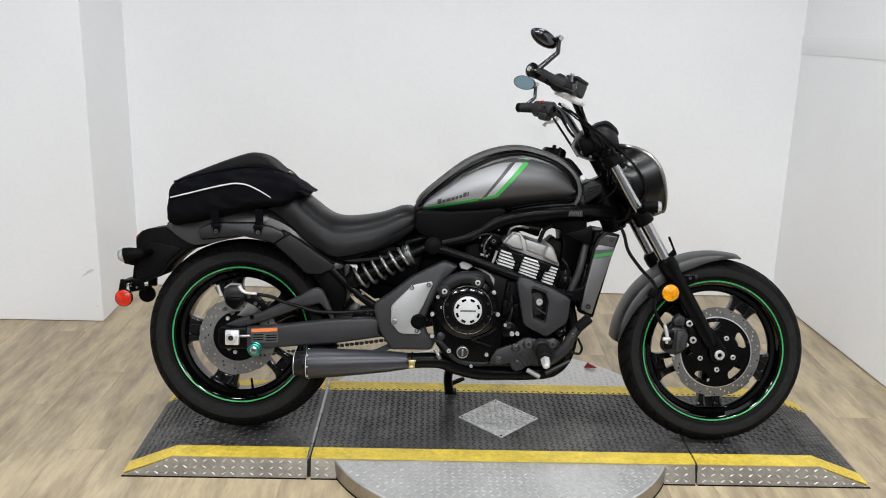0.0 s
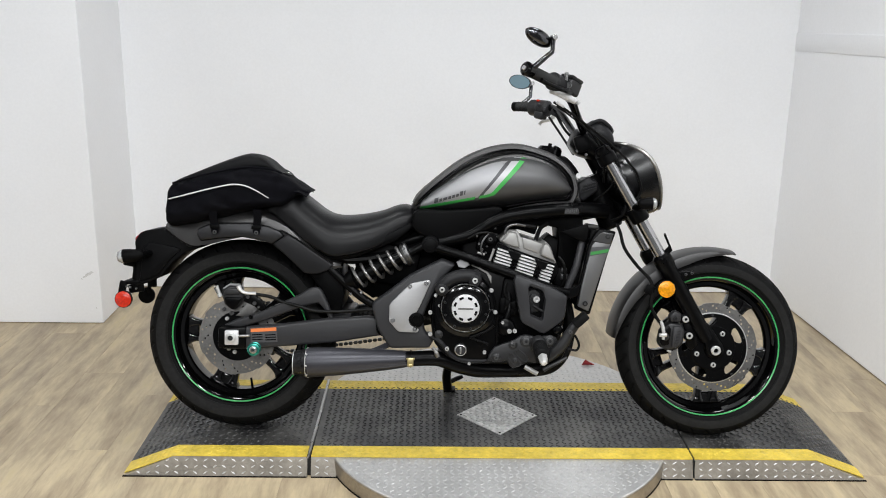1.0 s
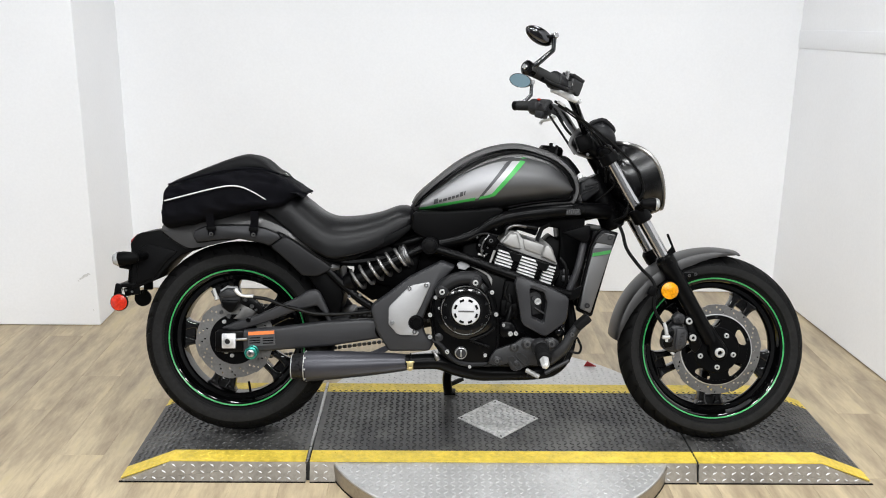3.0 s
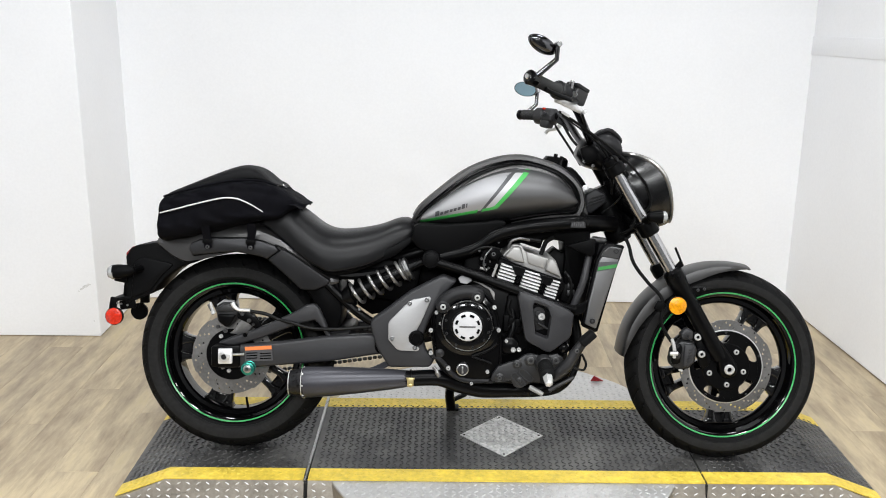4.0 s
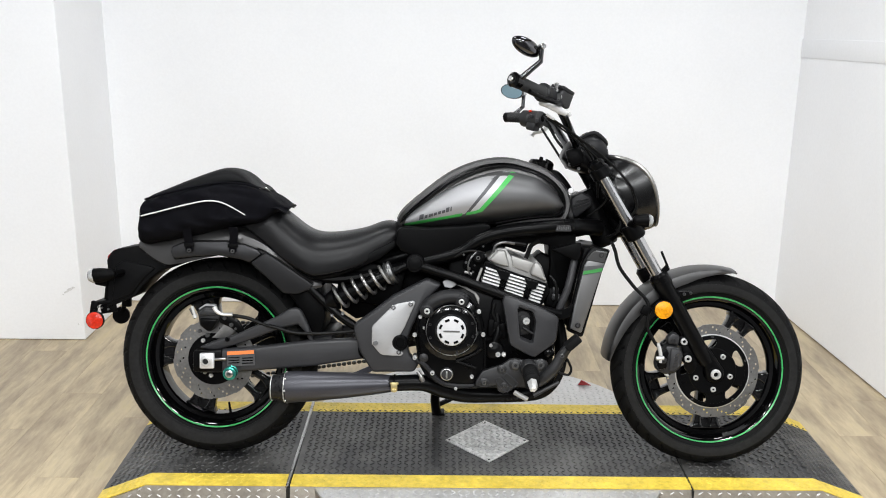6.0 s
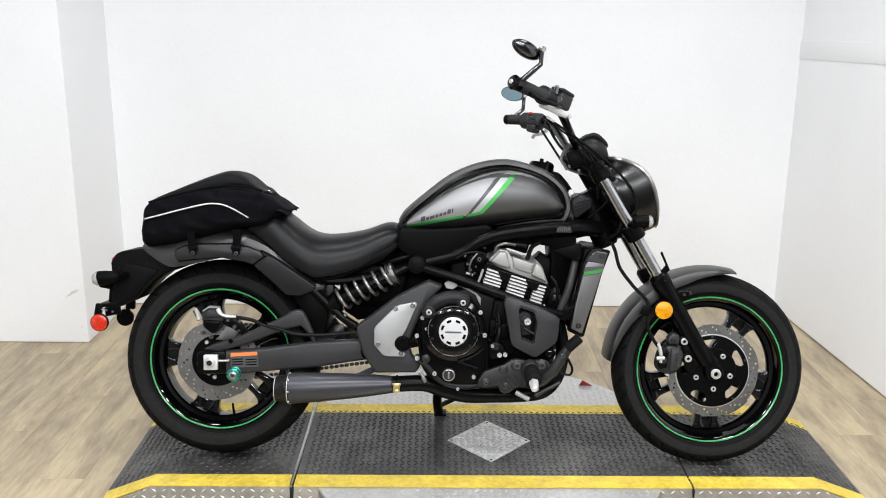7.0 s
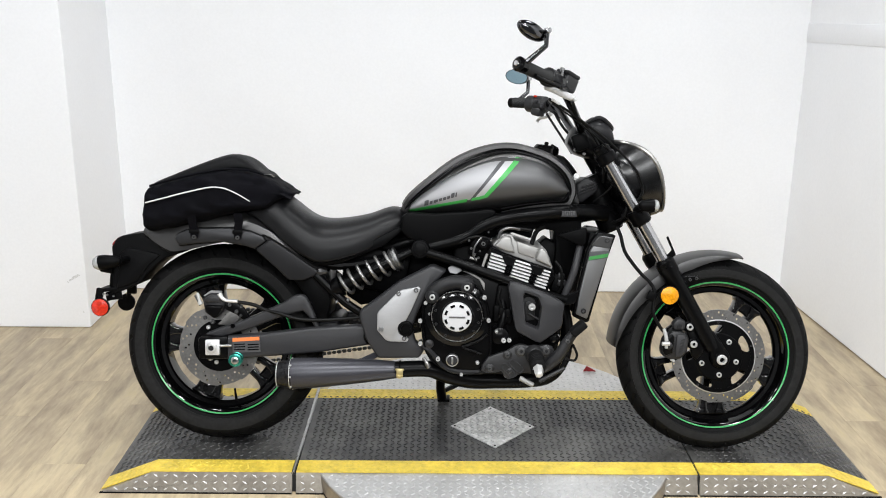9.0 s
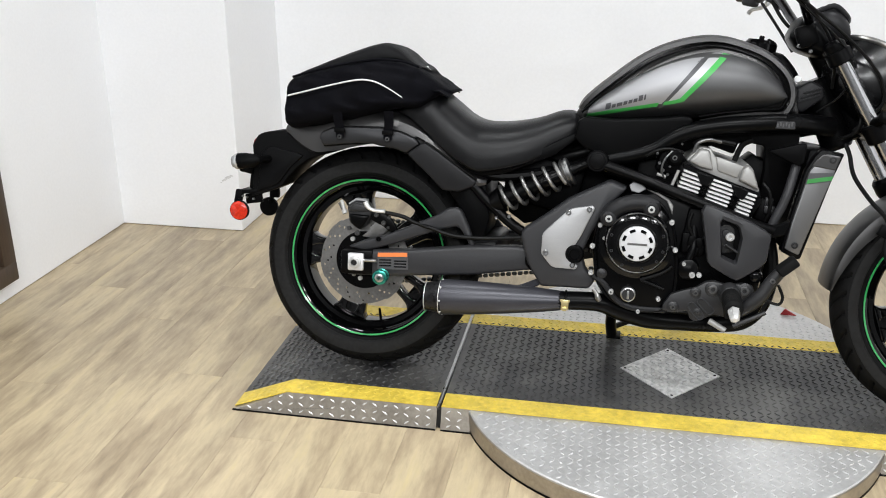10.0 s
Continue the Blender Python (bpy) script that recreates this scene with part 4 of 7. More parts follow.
part("bar_end", rod((0.134, -0.397, 1.159), (0.110, -0.425, 1.166), [(0, 0.012), (0.15, 0.020), (0.8, 0.021), (1, 0.014)], 20), GLOSS, bars)
part("bar_end", rod((0.166, 0.398, 1.107), (0.146, 0.420, 1.107), [(0, 0.012), (0.15, 0.017), (0.8, 0.018), (1, 0.012)], 20), BLACKPAINT, bars)
part("bar_end_bolt", rod((0.113, -0.422, 1.165), (0.107, -0.430, 1.167), [(0, 0.008), (0.8, 0.008), (1, 0.006)], 14), CHROME, bars)
part("throttle_housing", rod((0.200, -0.312, 1.143), (0.240, -0.262, 1.128), [(0, 0.018), (0.1, 0.027), (0.9, 0.028), (1, 0.02)], 22), GREYPLASTIC, bars, "black switch housing")
part("switch_housing", rod((0.204, 0.347, 1.101), (0.266, 0.285, 1.094), [(0, 0.020), (0.08, 0.029), (0.46, 0.030), (0.5, 0.026), (0.54, 0.030), (0.92, 0.029), (1, 0.018)], 20), CASTGREY, bars, "black switch housing with small buttons")
part("switch_pod", block((0.236, 0.300, 1.072), (0.040, 0.036, 0.030), (0, 12, -45), 0.008, 3), CASTGREY, bars)
part("switch_button", join(block((0.226, 0.280, 1.106), (0.014, 0.012, 0.012), (0, 20, -45), 0.003), block((0.246, 0.265, 1.090), (0.010, 0.010, 0.016), (0, 0, -45), 0.003)), MIDGREY, bars)
part("clutch_perch", join(block((0.290, 0.262, 1.080), (0.036, 0.034, 0.028), (0, 25, -45), 0.006, 2), pin((0.300, 0.245, 1.068), (0.306, 0.240, 1.046), 0.009)), CASTGREY, bars, "dark cast clutch lever perch")
part("perch_bolt", join(pin((0.298, 0.238, 1.074), (0.300, 0.232, 1.074), 0.006), pin((0.276, 0.246, 1.062), (0.277, 0.240, 1.061), 0.005)), BOLTBRIGHT, bars)
part("horn_switch", block((0.226, 0.30, 1.124), (0.010, 0.012, 0.008), (0, 0, -40), 0.003), RED, bars, "red switch")
mc = part("brake_master_cylinder", block((0.262, -0.262, 1.128), (0.054, 0.048, 0.044), (10, 18, 44), 0.008, 3), CASTGREY, bars, "black brake fluid reservoir with a bright clamp")
part("reservoir_cap", block((0.268, -0.262, 1.152), (0.054, 0.050, 0.012), (10, 18, 44), 0.004, 2), GREYPLASTIC, mc)
part("reservoir_seam", block((0.240, -0.281, 1.134), (0.004, 0.004, 0.046), (10, 18, 44), 0.001, 1), BOLTGREY, mc)
part("reservoir_window", rod((0.254, -0.290, 1.130), (0.252, -0.295, 1.129), [(0, 0.010), (1, 0.009)], 14), STEEL, mc)
part("lever_clamp", join(tube([(0.199, -0.300, 1.113), (0.228, -0.290, 1.107), (0.258, -0.280, 1.094), (0.278, -0.270, 1.085)], [0.007, 0.011, 0.011, 0.008], 12, 4), tube([(0.222, -0.285, 1.080), (0.244, -0.275, 1.068)], [0.004, 0.004], 10, 2), pin((0.286, -0.262, 1.088), (0.292, -0.262, 1.078), 0.006)), LEVERGREY, mc, "pale cast lever bracket")
part("brake_lever", tube([(0.272, -0.250, 1.112), (0.240, -0.330, 1.112), (0.190, -0.390, 1.122), (0.160, -0.415, 1.134)], [0.009, 0.007, 0.006, 0.007], 10, 5), BLACKPAINT, bars, "black brake lever")
part("clutch_lever", tube([(0.285, 0.262, 1.072), (0.268, 0.290, 1.055), (0.246, 0.330, 1.050), (0.238, 0.340, 1.040)], [0.008, 0.006, 0.005, 0.007], 10, 4), BOLTBRIGHT, bars, "bare metal clutch lever")
part("mirror_post", rod((0.246, -0.288, 1.145), (0.248, -0.290, 1.170), [(0, 0.006), (0.9, 0.007), (1, 0.004)], 12), STEEL, mc)


def mirror(c, normal, tilt, stem, label, short=0.0255):
    """An oval mirror: a domed gloss shell, the glass in its open side, and a cranked stem."""
    q = Vector(normal).normalized().to_track_quat("Z", "Y").to_matrix().to_4x4()
    m = Matrix.Translation(c) @ q @ pose(0, 0, 0, 0, 0, tilt)
    n = 40
    loop = lambda s, z: [m @ Vector((0.046 * s * math.cos(2 * math.pi * i / n), short * s * math.sin(2 * math.pi * i / n), z)) for i in range(n)]
    sh = part("mirror", bridge(bmesh.new(), [loop(s, z) for s, z in ((0.92, 0.001), (0.96, 0.004), (1.0, 0.003), (1.0, -0.005), (0.95, -0.012), (0.8, -0.019), (0.5, -0.024), (0.1, -0.026))], False), BLACKCHROME, bike, label)
    part("mirror_glass", bridge(bmesh.new(), [loop(s, z) for s, z in ((0.93, 0.0015), (0.93, 0.0028), (0.02, 0.0030))], False), MIRROR, sh, "blue-grey mirror glass")
    part("mirror_stem", tube(stem, [0.0085, 0.0070, 0.0068][:len(stem)], 12, 1), BLACKCHROME, sh)
    part("stem_bolt", pin(Vector(stem[-1]) + Vector((0.004, -0.012, 0)), Vector(stem[-1]) + Vector((-0.004, 0.010, 0)), 0.008), STEEL, sh)
    return sh


mirror((0.146, -0.420, 1.252), (-0.45, 0.88, 0.10), 24, [(0.126, -0.414, 1.160), (0.187, -0.425, 1.213), (0.189, -0.428, 1.252)], "oval gloss black mirror seen from its back", 0.0215)
mirror((0.169, 0.425, 1.200), (-0.55, -0.85, 0.0), -12, [(0.172, 0.42, 1.112), (0.209, 0.425, 1.146), (0.212, 0.430, 1.195)], "oval black mirror with blue-grey glass")
for pts, r in (([(0.216, -0.262, 1.082), (0.261, -0.23, 1.059), (0.318, -0.19, 1.026), (0.393, -0.15, 0.978), (0.450, -0.13, 0.933), (0.488, -0.12, 0.894), (0.512, -0.11, 0.860), (0.522, -0.10, 0.807), (0.470, -0.07, 0.740)], 0.0042),
               ([(0.226, -0.255, 1.070), (0.270, -0.22, 1.046), (0.330, -0.17, 1.008), (0.400, -0.13, 0.955), (0.440, -0.11, 0.900), (0.430, -0.09, 0.830), (0.380, -0.06, 0.780)], 0.0028),
               ([(0.286, -0.24, 1.076), (0.298, -0.22, 1.049), (0.313, -0.17, 1.030), (0.345, -0.12, 1.011), (0.400, -0.09, 0.930), (0.410, -0.06, 0.840)], 0.0042),
               ([(0.285, 0.24, 1.070), (0.320, 0.15, 1.000), (0.400, 0.10, 0.940), (0.420, 0.06, 0.860), (0.370, 0.04, 0.770)], 0.0048),
               ([(0.262, 0.25, 1.062), (0.270, 0.20, 1.040), (0.300, 0.14, 0.985), (0.330, 0.09, 0.930)], 0.0040),
               ([(0.470, -0.070, 0.820), (0.480, -0.09, 0.770), (0.470, -0.085, 0.735), (0.440, -0.06, 0.715)], 0.005)):
    part("control_cable", tube(pts, r, 8), HOSE, bike, "black control cable")

# ---- fuel tank ----
TANK_TOP = [(-0.222, 0.742), (-0.200, 0.775), (-0.136, 0.836), (-0.049, 0.895), (0.038, 0.938), (0.109, 0.954), (0.150, 0.954), (0.215, 0.941), (0.269, 0.915), (0.306, 0.872), (0.328, 0.820), (0.338, 0.774)]
TANK_BOT = [(-0.222, 0.728), (-0.150, 0.728), (-0.080, 0.730), (0.040, 0.742), (0.125, 0.752), (0.245, 0.766), (0.300, 0.766), (0.338, 0.762)]
tank = part("fuel_tank", hull(TANK_TOP, TANK_BOT, [(-0.222, 0.035), (-0.17, 0.070), (-0.05, 0.098), (0.12, 0.112), (0.25, 0.104), (0.338, 0.070)], 4.0, 60, 48), GRAPHITE, bike, "graphite metallic teardrop fuel tank with silver and green side stripes")
SIDE_TOP = [(-0.196, 0.760), (-0.186, 0.775), (-0.117, 0.830), (-0.015, 0.893), (0.069, 0.925), (0.115, 0.931), (0.155, 0.926), (0.224, 0.906), (0.276, 0.864), (0.297, 0.830), (0.301, 0.812)]
SIDE_BOT = [(-0.196, 0.748), (-0.186, 0.738), (-0.080, 0.736), (0.040, 0.747), (0.125, 0.757), (0.245, 0.777), (0.285, 0.790), (0.297, 0.803), (0.301, 0.810)]
SIDE_HALF = [(-0.196, 0.075), (-0.160, 0.102), (-0.080, 0.132), (0.03, 0.160), (0.13, 0.172), (0.21, 0.164), (0.27, 0.138), (0.301, 0.106)]


def tank_v(u, w, lift=0.0):
    """The tank side's distance from the middle plane at (u, w)."""
    t, b, h = values(SIDE_TOP, u), values(SIDE_BOT, u), values(SIDE_HALF, u)
    c = (t + b) / 2
    x = min(abs((w - c) / max((t - b) / 2, 1e-4)), 0.999)
    return -(h * (1 - x ** 2.3) ** (1 / 2.3)) - lift


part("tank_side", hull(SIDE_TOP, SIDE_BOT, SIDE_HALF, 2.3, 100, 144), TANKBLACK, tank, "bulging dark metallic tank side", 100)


def on_tank(rows, lift):
    """A thin decal on the tank's side between a lower and an upper line of (u, w) points of the same number."""
    low, up = rows
    bm = bmesh.new()
    low, up = smooth_line([(a, b, 0) for a, b in low], 8), smooth_line([(a, b, 0) for a, b in up], 8)
    grid = []
    for p, q in zip(low, up):
        line = []
        for k in range(9):
            m = p.lerp(q, k / 8)
            line.append((m.x, tank_v(m.x, m.y, lift), m.y))
        grid.append(line)
    bridge(bm, grid, False, False, False)
    return bm


part("silver_panel", on_tank(([(-0.186, 0.7495), (-0.150, 0.756), (-0.090, 0.768), (-0.035, 0.780), (0.000, 0.786)], [(-0.181, 0.770), (-0.110, 0.824), (-0.025, 0.877), (0.050, 0.908), (0.102, 0.9185)]), 0.0012), SILVERDECAL, tank, "silver grey tank panel")
part("pale_slash", on_tank(([(0.010, 0.789), (0.020, 0.792), (0.030, 0.796), (0.040, 0.799)], [(0.112, 0.9155), (0.120, 0.916), (0.128, 0.916), (0.136, 0.9155)]), 0.0013), WHITEDECAL, tank, "pale silver slash")
part("grey_slash", on_tank(([(-0.012, 0.773), (-0.006, 0.775), (0.001, 0.778)], [(0.096, 0.9150), (0.101, 0.9155), (0.107, 0.9158)]), 0.0022), GREYDECAL, tank, "dark grey slash")
part("green_stripe", on_tank(([(-0.188, 0.7405), (-0.120, 0.7555), (-0.055, 0.770), (-0.013, 0.778)], [(-0.187, 0.7495), (-0.120, 0.7650), (-0.055, 0.7785), (-0.009, 0.7885)]), 0.0024), GREEN, tank, "bright green stripe")
part("green_stripe", on_tank(([(0.000, 0.7815), (0.026, 0.787), (0.048, 0.793)], [(0.004, 0.791), (0.024, 0.7955), (0.041, 0.8015)]), 0.0024), GREEN, tank, "bright green stripe")
part("green_stripe", on_tank(([(0.039, 0.800), (0.043, 0.797), (0.049, 0.7935)], [(0.136, 0.9155), (0.144, 0.9155), (0.154, 0.9145)]), 0.0026), GREEN, tank, "bright green stripe")
def lettering_bars():
    """A row of short dark blocks in place of the maker's name."""
    out = bmesh.new()
    a = -0.141
    for wide, tall in ((0.013, 0.015), (0.009, 0.009), (0.013, 0.009), (0.009, 0.009), (0.009, 0.009), (0.009, 0.009), (0.010, 0.014), (0.004, 0.013)):
        w = 0.7635 + (a + 0.141) * 0.315
        low = [(a, w), (a + wide * 0.5, w + wide * 0.157), (a + wide, w + wide * 0.315)]
        join(out, on_tank((low, [(p + 0.001, q + tall) for p, q in low]), 0.0026))
        a += wide + 0.0032
    return out


part("maker_mark", lettering_bars(), GREYDECAL, tank, "row of dark bar-shaped marks")
def tank_band(path, half):
    """A flat chamfered band that follows the tank's outline."""
    line = smooth_line(path, 5)
    mid, rows = Vector((0.08, 0, 0.845)), []
    for i, p in enumerate(line):
        d = line[min(i + 1, len(line) - 1)] - line[max(i - 1, 0)]
        n = Vector((d.z, 0, -d.x)).normalized()
        if n.dot(p - mid) < 0:
            n = -n
        g = half * (0.45 + 0.55 * min(1, (len(line) - 1 - i) / 14) * min(1, 0.5 + i / 10))
        rows.append([p - n * g + Vector((0, 0.004, 0)), p - n * g * 0.85 + Vector((0, -0.010, 0)), p + n * g * 0.3 + Vector((0, -0.009, 0)), p + n * g + Vector((0, 0.008, 0)), p + n * g * 1.1 + Vector((0, 0.030, 0))])
    return shell(rows, 0.003)


part("tank_rim", tank_band([(-0.206, -0.080, 0.762), (-0.186, -0.088, 0.790), (-0.135, -0.094, 0.836), (-0.049, -0.098, 0.902), (0.037, -0.100, 0.939), (0.124, -0.100, 0.950), (0.212, -0.100, 0.929), (0.265, -0.100, 0.901), (0.301, -0.100, 0.863), (0.315, -0.100, 0.820), (0.307, -0.103, 0.785), (0.287, -0.108, 0.770), (0.234, -0.118, 0.769), (0.164, -0.120, 0.760), (0.095, -0.120, 0.746)], 0.0090), GRAPHITE, tank, "graphite rim round the tank side")
# Black tube draws the shade that the rim throws into its groove.
part("groove_shade", tube([(-0.200, -0.085, 0.753), (-0.135, -0.108, 0.815), (-0.049, -0.108, 0.882), (0.037, -0.108, 0.919), (0.123, -0.108, 0.932), (0.211, -0.108, 0.911), (0.255, -0.108, 0.886), (0.286, -0.105, 0.850), (0.297, -0.103, 0.817), (0.286, -0.108, 0.787), (0.232, -0.120, 0.781), (0.163, -0.122, 0.772), (0.093, -0.122, 0.758)], 0.0028, 10, 5), BLACKPAINT, tank, "black strip painted as the shade in the rim's groove")
part("tank_bolt", bolt(0.305, 0.797, -0.103, 0.007, 0.005), CASTGREY, tank)
part("filler_cap", rod((0.235, 0, 0.915), (0.240, 0, 0.955), [(0, 0.040), (0.75, 0.040), (0.95, 0.034), (1, 0.02)], 32), GLOSS, tank, "black fuel filler cap")
part("cap_hinge", join(block((0.258, -0.02, 0.948), (0.020, 0.02, 0.012), (0, 30, 0), 0.003), block((0.236, -0.02, 0.958), (0.012, 0.014, 0.012), (0, 10, 0), 0.003)), BLACKPLASTIC, tank)
part("tank_nose", hull([(0.265, 0.925), (0.290, 0.920), (0.315, 0.895), (0.335, 0.868)], [(0.265, 0.87), (0.290, 0.86), (0.315, 0.85), (0.335, 0.855)], [(0.265, 0.05), (0.29, 0.065), (0.32, 0.055), (0.335, 0.03)], 3), BLACKPLASTIC, tank, "black plastic tank nose cover")

# ---- frame ----
frame_ob = part("frame", tube([(0.415, 0, 0.760), (0.300, 0, 0.735), (0.100, 0, 0.705), (-0.100, 0, 0.665), (-0.300, 0, 0.610)], 0.034, 16), BLACKPAINT, bike, "satin black tubular frame")
part("head_tube", rod((0.455, 0, 0.690), (0.375, 0, 0.860), [(0, 0.034), (0.05, 0.040), (0.95, 0.040), (1, 0.034)], 24), BLACKPAINT, frame_ob)
for s in (-1, 1):
    part("main_rail", tube([(0.420, 0.045 * s, 0.745), (0.330, 0.105 * s, 0.752), (0.230, 0.138 * s, 0.748), (0.125, 0.145 * s, 0.735), (0.050, 0.142 * s, 0.712), (-0.020, 0.135 * s, 0.668), (-0.120, 0.13 * s, 0.640)], [0.026, 0.024, 0.022, 0.021, 0.020, 0.020, 0.022], 16), BLACKPAINT, frame_ob, "satin black main frame tube")
    part("lower_rail", tube([(-0.155, 0.150 * s, 0.632), (-0.043, 0.165 * s, 0.600), (0.044, 0.170 * s, 0.570), (0.131, 0.172 * s, 0.541), (0.236, 0.168 * s, 0.503), (0.292, 0.160 * s, 0.487)], 0.0145, 14), BLACKPAINT, frame_ob, "satin black frame rail")
    part("frame_cover", slab([(-0.212, 0.690), (-0.206, 0.734), (-0.186, 0.744), (-0.110, 0.742), (0.006, 0.752), (0.052, 0.760), (0.072, 0.757), (0.080, 0.746), (0.058, 0.722), (0.026, 0.690), (-0.022, 0.660), (-0.090, 0.636), (-0.150, 0.650), (-0.190, 0.668)], 0.148 * s, 0.060 * s, 0.014, 3), BLACKPLASTIC, frame_ob, "matt black frame cover")
    part("seat_strut", tube([(-0.476, 0.118 * s, 0.552), (-0.420, 0.125 * s, 0.500), (-0.368, 0.130 * s, 0.457), (-0.310, 0.125 * s, 0.420)], 0.0135, 12), BLACKPAINT, frame_ob, "satin black seat strut")
    part("rail_bracket", slab([(0.268, 0.498), (0.306, 0.505), (0.330, 0.520), (0.322, 0.480), (0.290, 0.470)], 0.150 * s, 0.168 * s, 0.003, 1), BLACKPAINT, frame_ob)
part("subframe", tube([(-0.10, -0.09, 0.655), (-0.25, -0.095, 0.600), (-0.42, -0.095, 0.575), (-0.52, -0.09, 0.62), (-0.65, -0.08, 0.68), (-0.80, -0.07, 0.69)], 0.015, 10), BLACKPAINT, frame_ob)
part("subframe", tube([(-0.10, 0.09, 0.655), (-0.25, 0.095, 0.600), (-0.42, 0.095, 0.575), (-0.52, 0.09, 0.62), (-0.65, 0.08, 0.68), (-0.80, 0.07, 0.69)], 0.015, 10), BLACKPAINT, frame_ob)
# Black filler added so that the openings behind the shock stay dark.
part("gap_filler", slab([(-0.400, 0.555), (-0.300, 0.640), (-0.200, 0.690), (-0.020, 0.700), (-0.010, 0.560), (-0.110, 0.520), (-0.250, 0.460), (-0.340, 0.440), (-0.385, 0.470)], -0.030, 0.030, 0.004), BLACKPLASTIC, frame_ob, "black filler added behind the shock")
part("battery_box", block((-0.29, 0, 0.56), (0.20, 0.15, 0.13), (0, 12, 0), 0.012), BLACKPLASTIC, frame_ob)
plate = part("frame_label", slab([(0.272, 0.738), (0.274, 0.757), (0.318, 0.757), (0.320, 0.738)], -0.150, -0.120, 0.002, 1), CASTGREY, frame_ob, "grey label with illegible print")
part("label_bars", join(*[block((0.278 + 0.0066 * i, -0.1503, 0.7475 + 0.003 * (i % 2)), (0.0035, 0.001, 0.009), bevel=0) for i in range(6)]), LABELGREY, plate)
for s in (-1, 1):
    part("neck_cover", slab([(0.262, 0.684), (0.330, 0.703), (0.352, 0.706), (0.350, 0.660), (0.338, 0.650)], 0.150 * s, 0.128 * s, 0.004, 2), BLACKPLASTIC, frame_ob, "black triangular neck cover")
coil = part("air_duct", slab([(0.326, 0.836), (0.360, 0.858), (0.392, 0.842), (0.396, 0.815), (0.345, 0.775), (0.328, 0.785)], -0.062, 0.062, 0.008, 3), GREYPLASTIC, bike, "ribbed dark grey duct beside the steering head")
for i in range(3):
    part("duct_rib", slab([(0.332 + 0.006 * i, 0.800 + 0.012 * i), (0.385, 0.822 + 0.008 * i), (0.386, 0.826 + 0.008 * i), (0.332 + 0.006 * i, 0.805 + 0.012 * i)], -0.068, -0.060, 0.001, 1), GREYPLASTIC, coil)
part("plug_connector", pin((0.330, -0.050, 0.858), (0.326, -0.066, 0.860), 0.009), PIPING, bike, "pale plastic connector")

# ---- seat ----
seat = part("seat", hull([(-0.690, 0.735), (-0.660, 0.780), (-0.600, 0.800), (-0.555, 0.772), (-0.499, 0.730), (-0.453, 0.714), (-0.390, 0.716), (-0.317, 0.730), (-0.254, 0.752), (-0.215, 0.748), (-0.196, 0.715)],
                         [(-0.690, 0.725), (-0.660, 0.718), (-0.600, 0.672), (-0.555, 0.632), (-0.499, 0.598), (-0.460, 0.583), (-0.390, 0.594), (-0.317, 0.618), (-0.254, 0.660), (-0.215, 0.692), (-0.196, 0.705)],
                         [(-0.690, 0.09), (-0.64, 0.118), (-0.55, 0.138), (-0.45, 0.146), (-0.35, 0.135), (-0.27, 0.112), (-0.21, 0.095), (-0.196, 0.07)], 2.5, 90, 144, mid=0.22, low=7), VINYL, bike, "black vinyl scooped solo seat", 100)
part("seat_base", slab([(-0.560, 0.622), (-0.460, 0.572), (-0.390, 0.583), (-0.260, 0.640), (-0.200, 0.690), (-0.215, 0.700), (-0.330, 0.640), (-0.470, 0.600)], -0.120, 0.120, 0.006), BLACKPLASTIC, seat)

# ---- rear fender, tail and lamps ----
ups = [(-1.005, 0.682), (-0.940, 0.702), (-0.871, 0.722), (-0.800, 0.734), (-0.740, 0.738), (-0.690, 0.732), (-0.625, 0.700), (-0.560, 0.650), (-0.500, 0.603), (-0.455, 0.574), (-0.436, 0.566)]
lows = [(-1.005, 0.664), (-0.961, 0.632), (-0.917, 0.612), (-0.882, 0.615), (-0.847, 0.621), (-0.812, 0.630), (-0.760, 0.642), (-0.708, 0.652), (-0.655, 0.657), (-0.603, 0.645), (-0.545, 0.596), (-0.488, 0.546), (-0.436, 0.553)]
rows = []
for i in range(49):
    u = -1.005 + 0.569 * i / 48
    t, l = values(ups, u), values(lows, u)
    t = max(t, l + 0.006)
    half = float(np.interp(u, [-1.0, -0.9, -0.6, -0.43], [0.095, 0.112, 0.122, 0.125]))
    row = []
    for s in (-1, 1):
        side = [(half + 0.004, l), (half + 0.006, l + (t - l) * 0.35), (half, l + (t - l) * 0.7), (half * 0.88, t - (t - l) * 0.10), (half * 0.6, t + 0.006), (half * 0.3, t + 0.012)]
        side = [(u, s * a, b) for a, b in side]
        row += side if s < 0 else [(u, 0, t + 0.014)] + side[::-1]
    rows.append(row)
fender = part("rear_fender", shell(rows, 0.0035), GRAPHITE, bike, "graphite grey rear fender")
strip = [(-0.898, 0.653), (-0.891, 0.668), (-0.863, 0.679), (-0.822, 0.685), (-0.725, 0.687), (-0.669, 0.678), (-0.631, 0.664), (-0.620, 0.650), (-0.655, 0.625), (-0.683, 0.634), (-0.753, 0.646), (-0.822, 0.640), (-0.885, 0.632)]
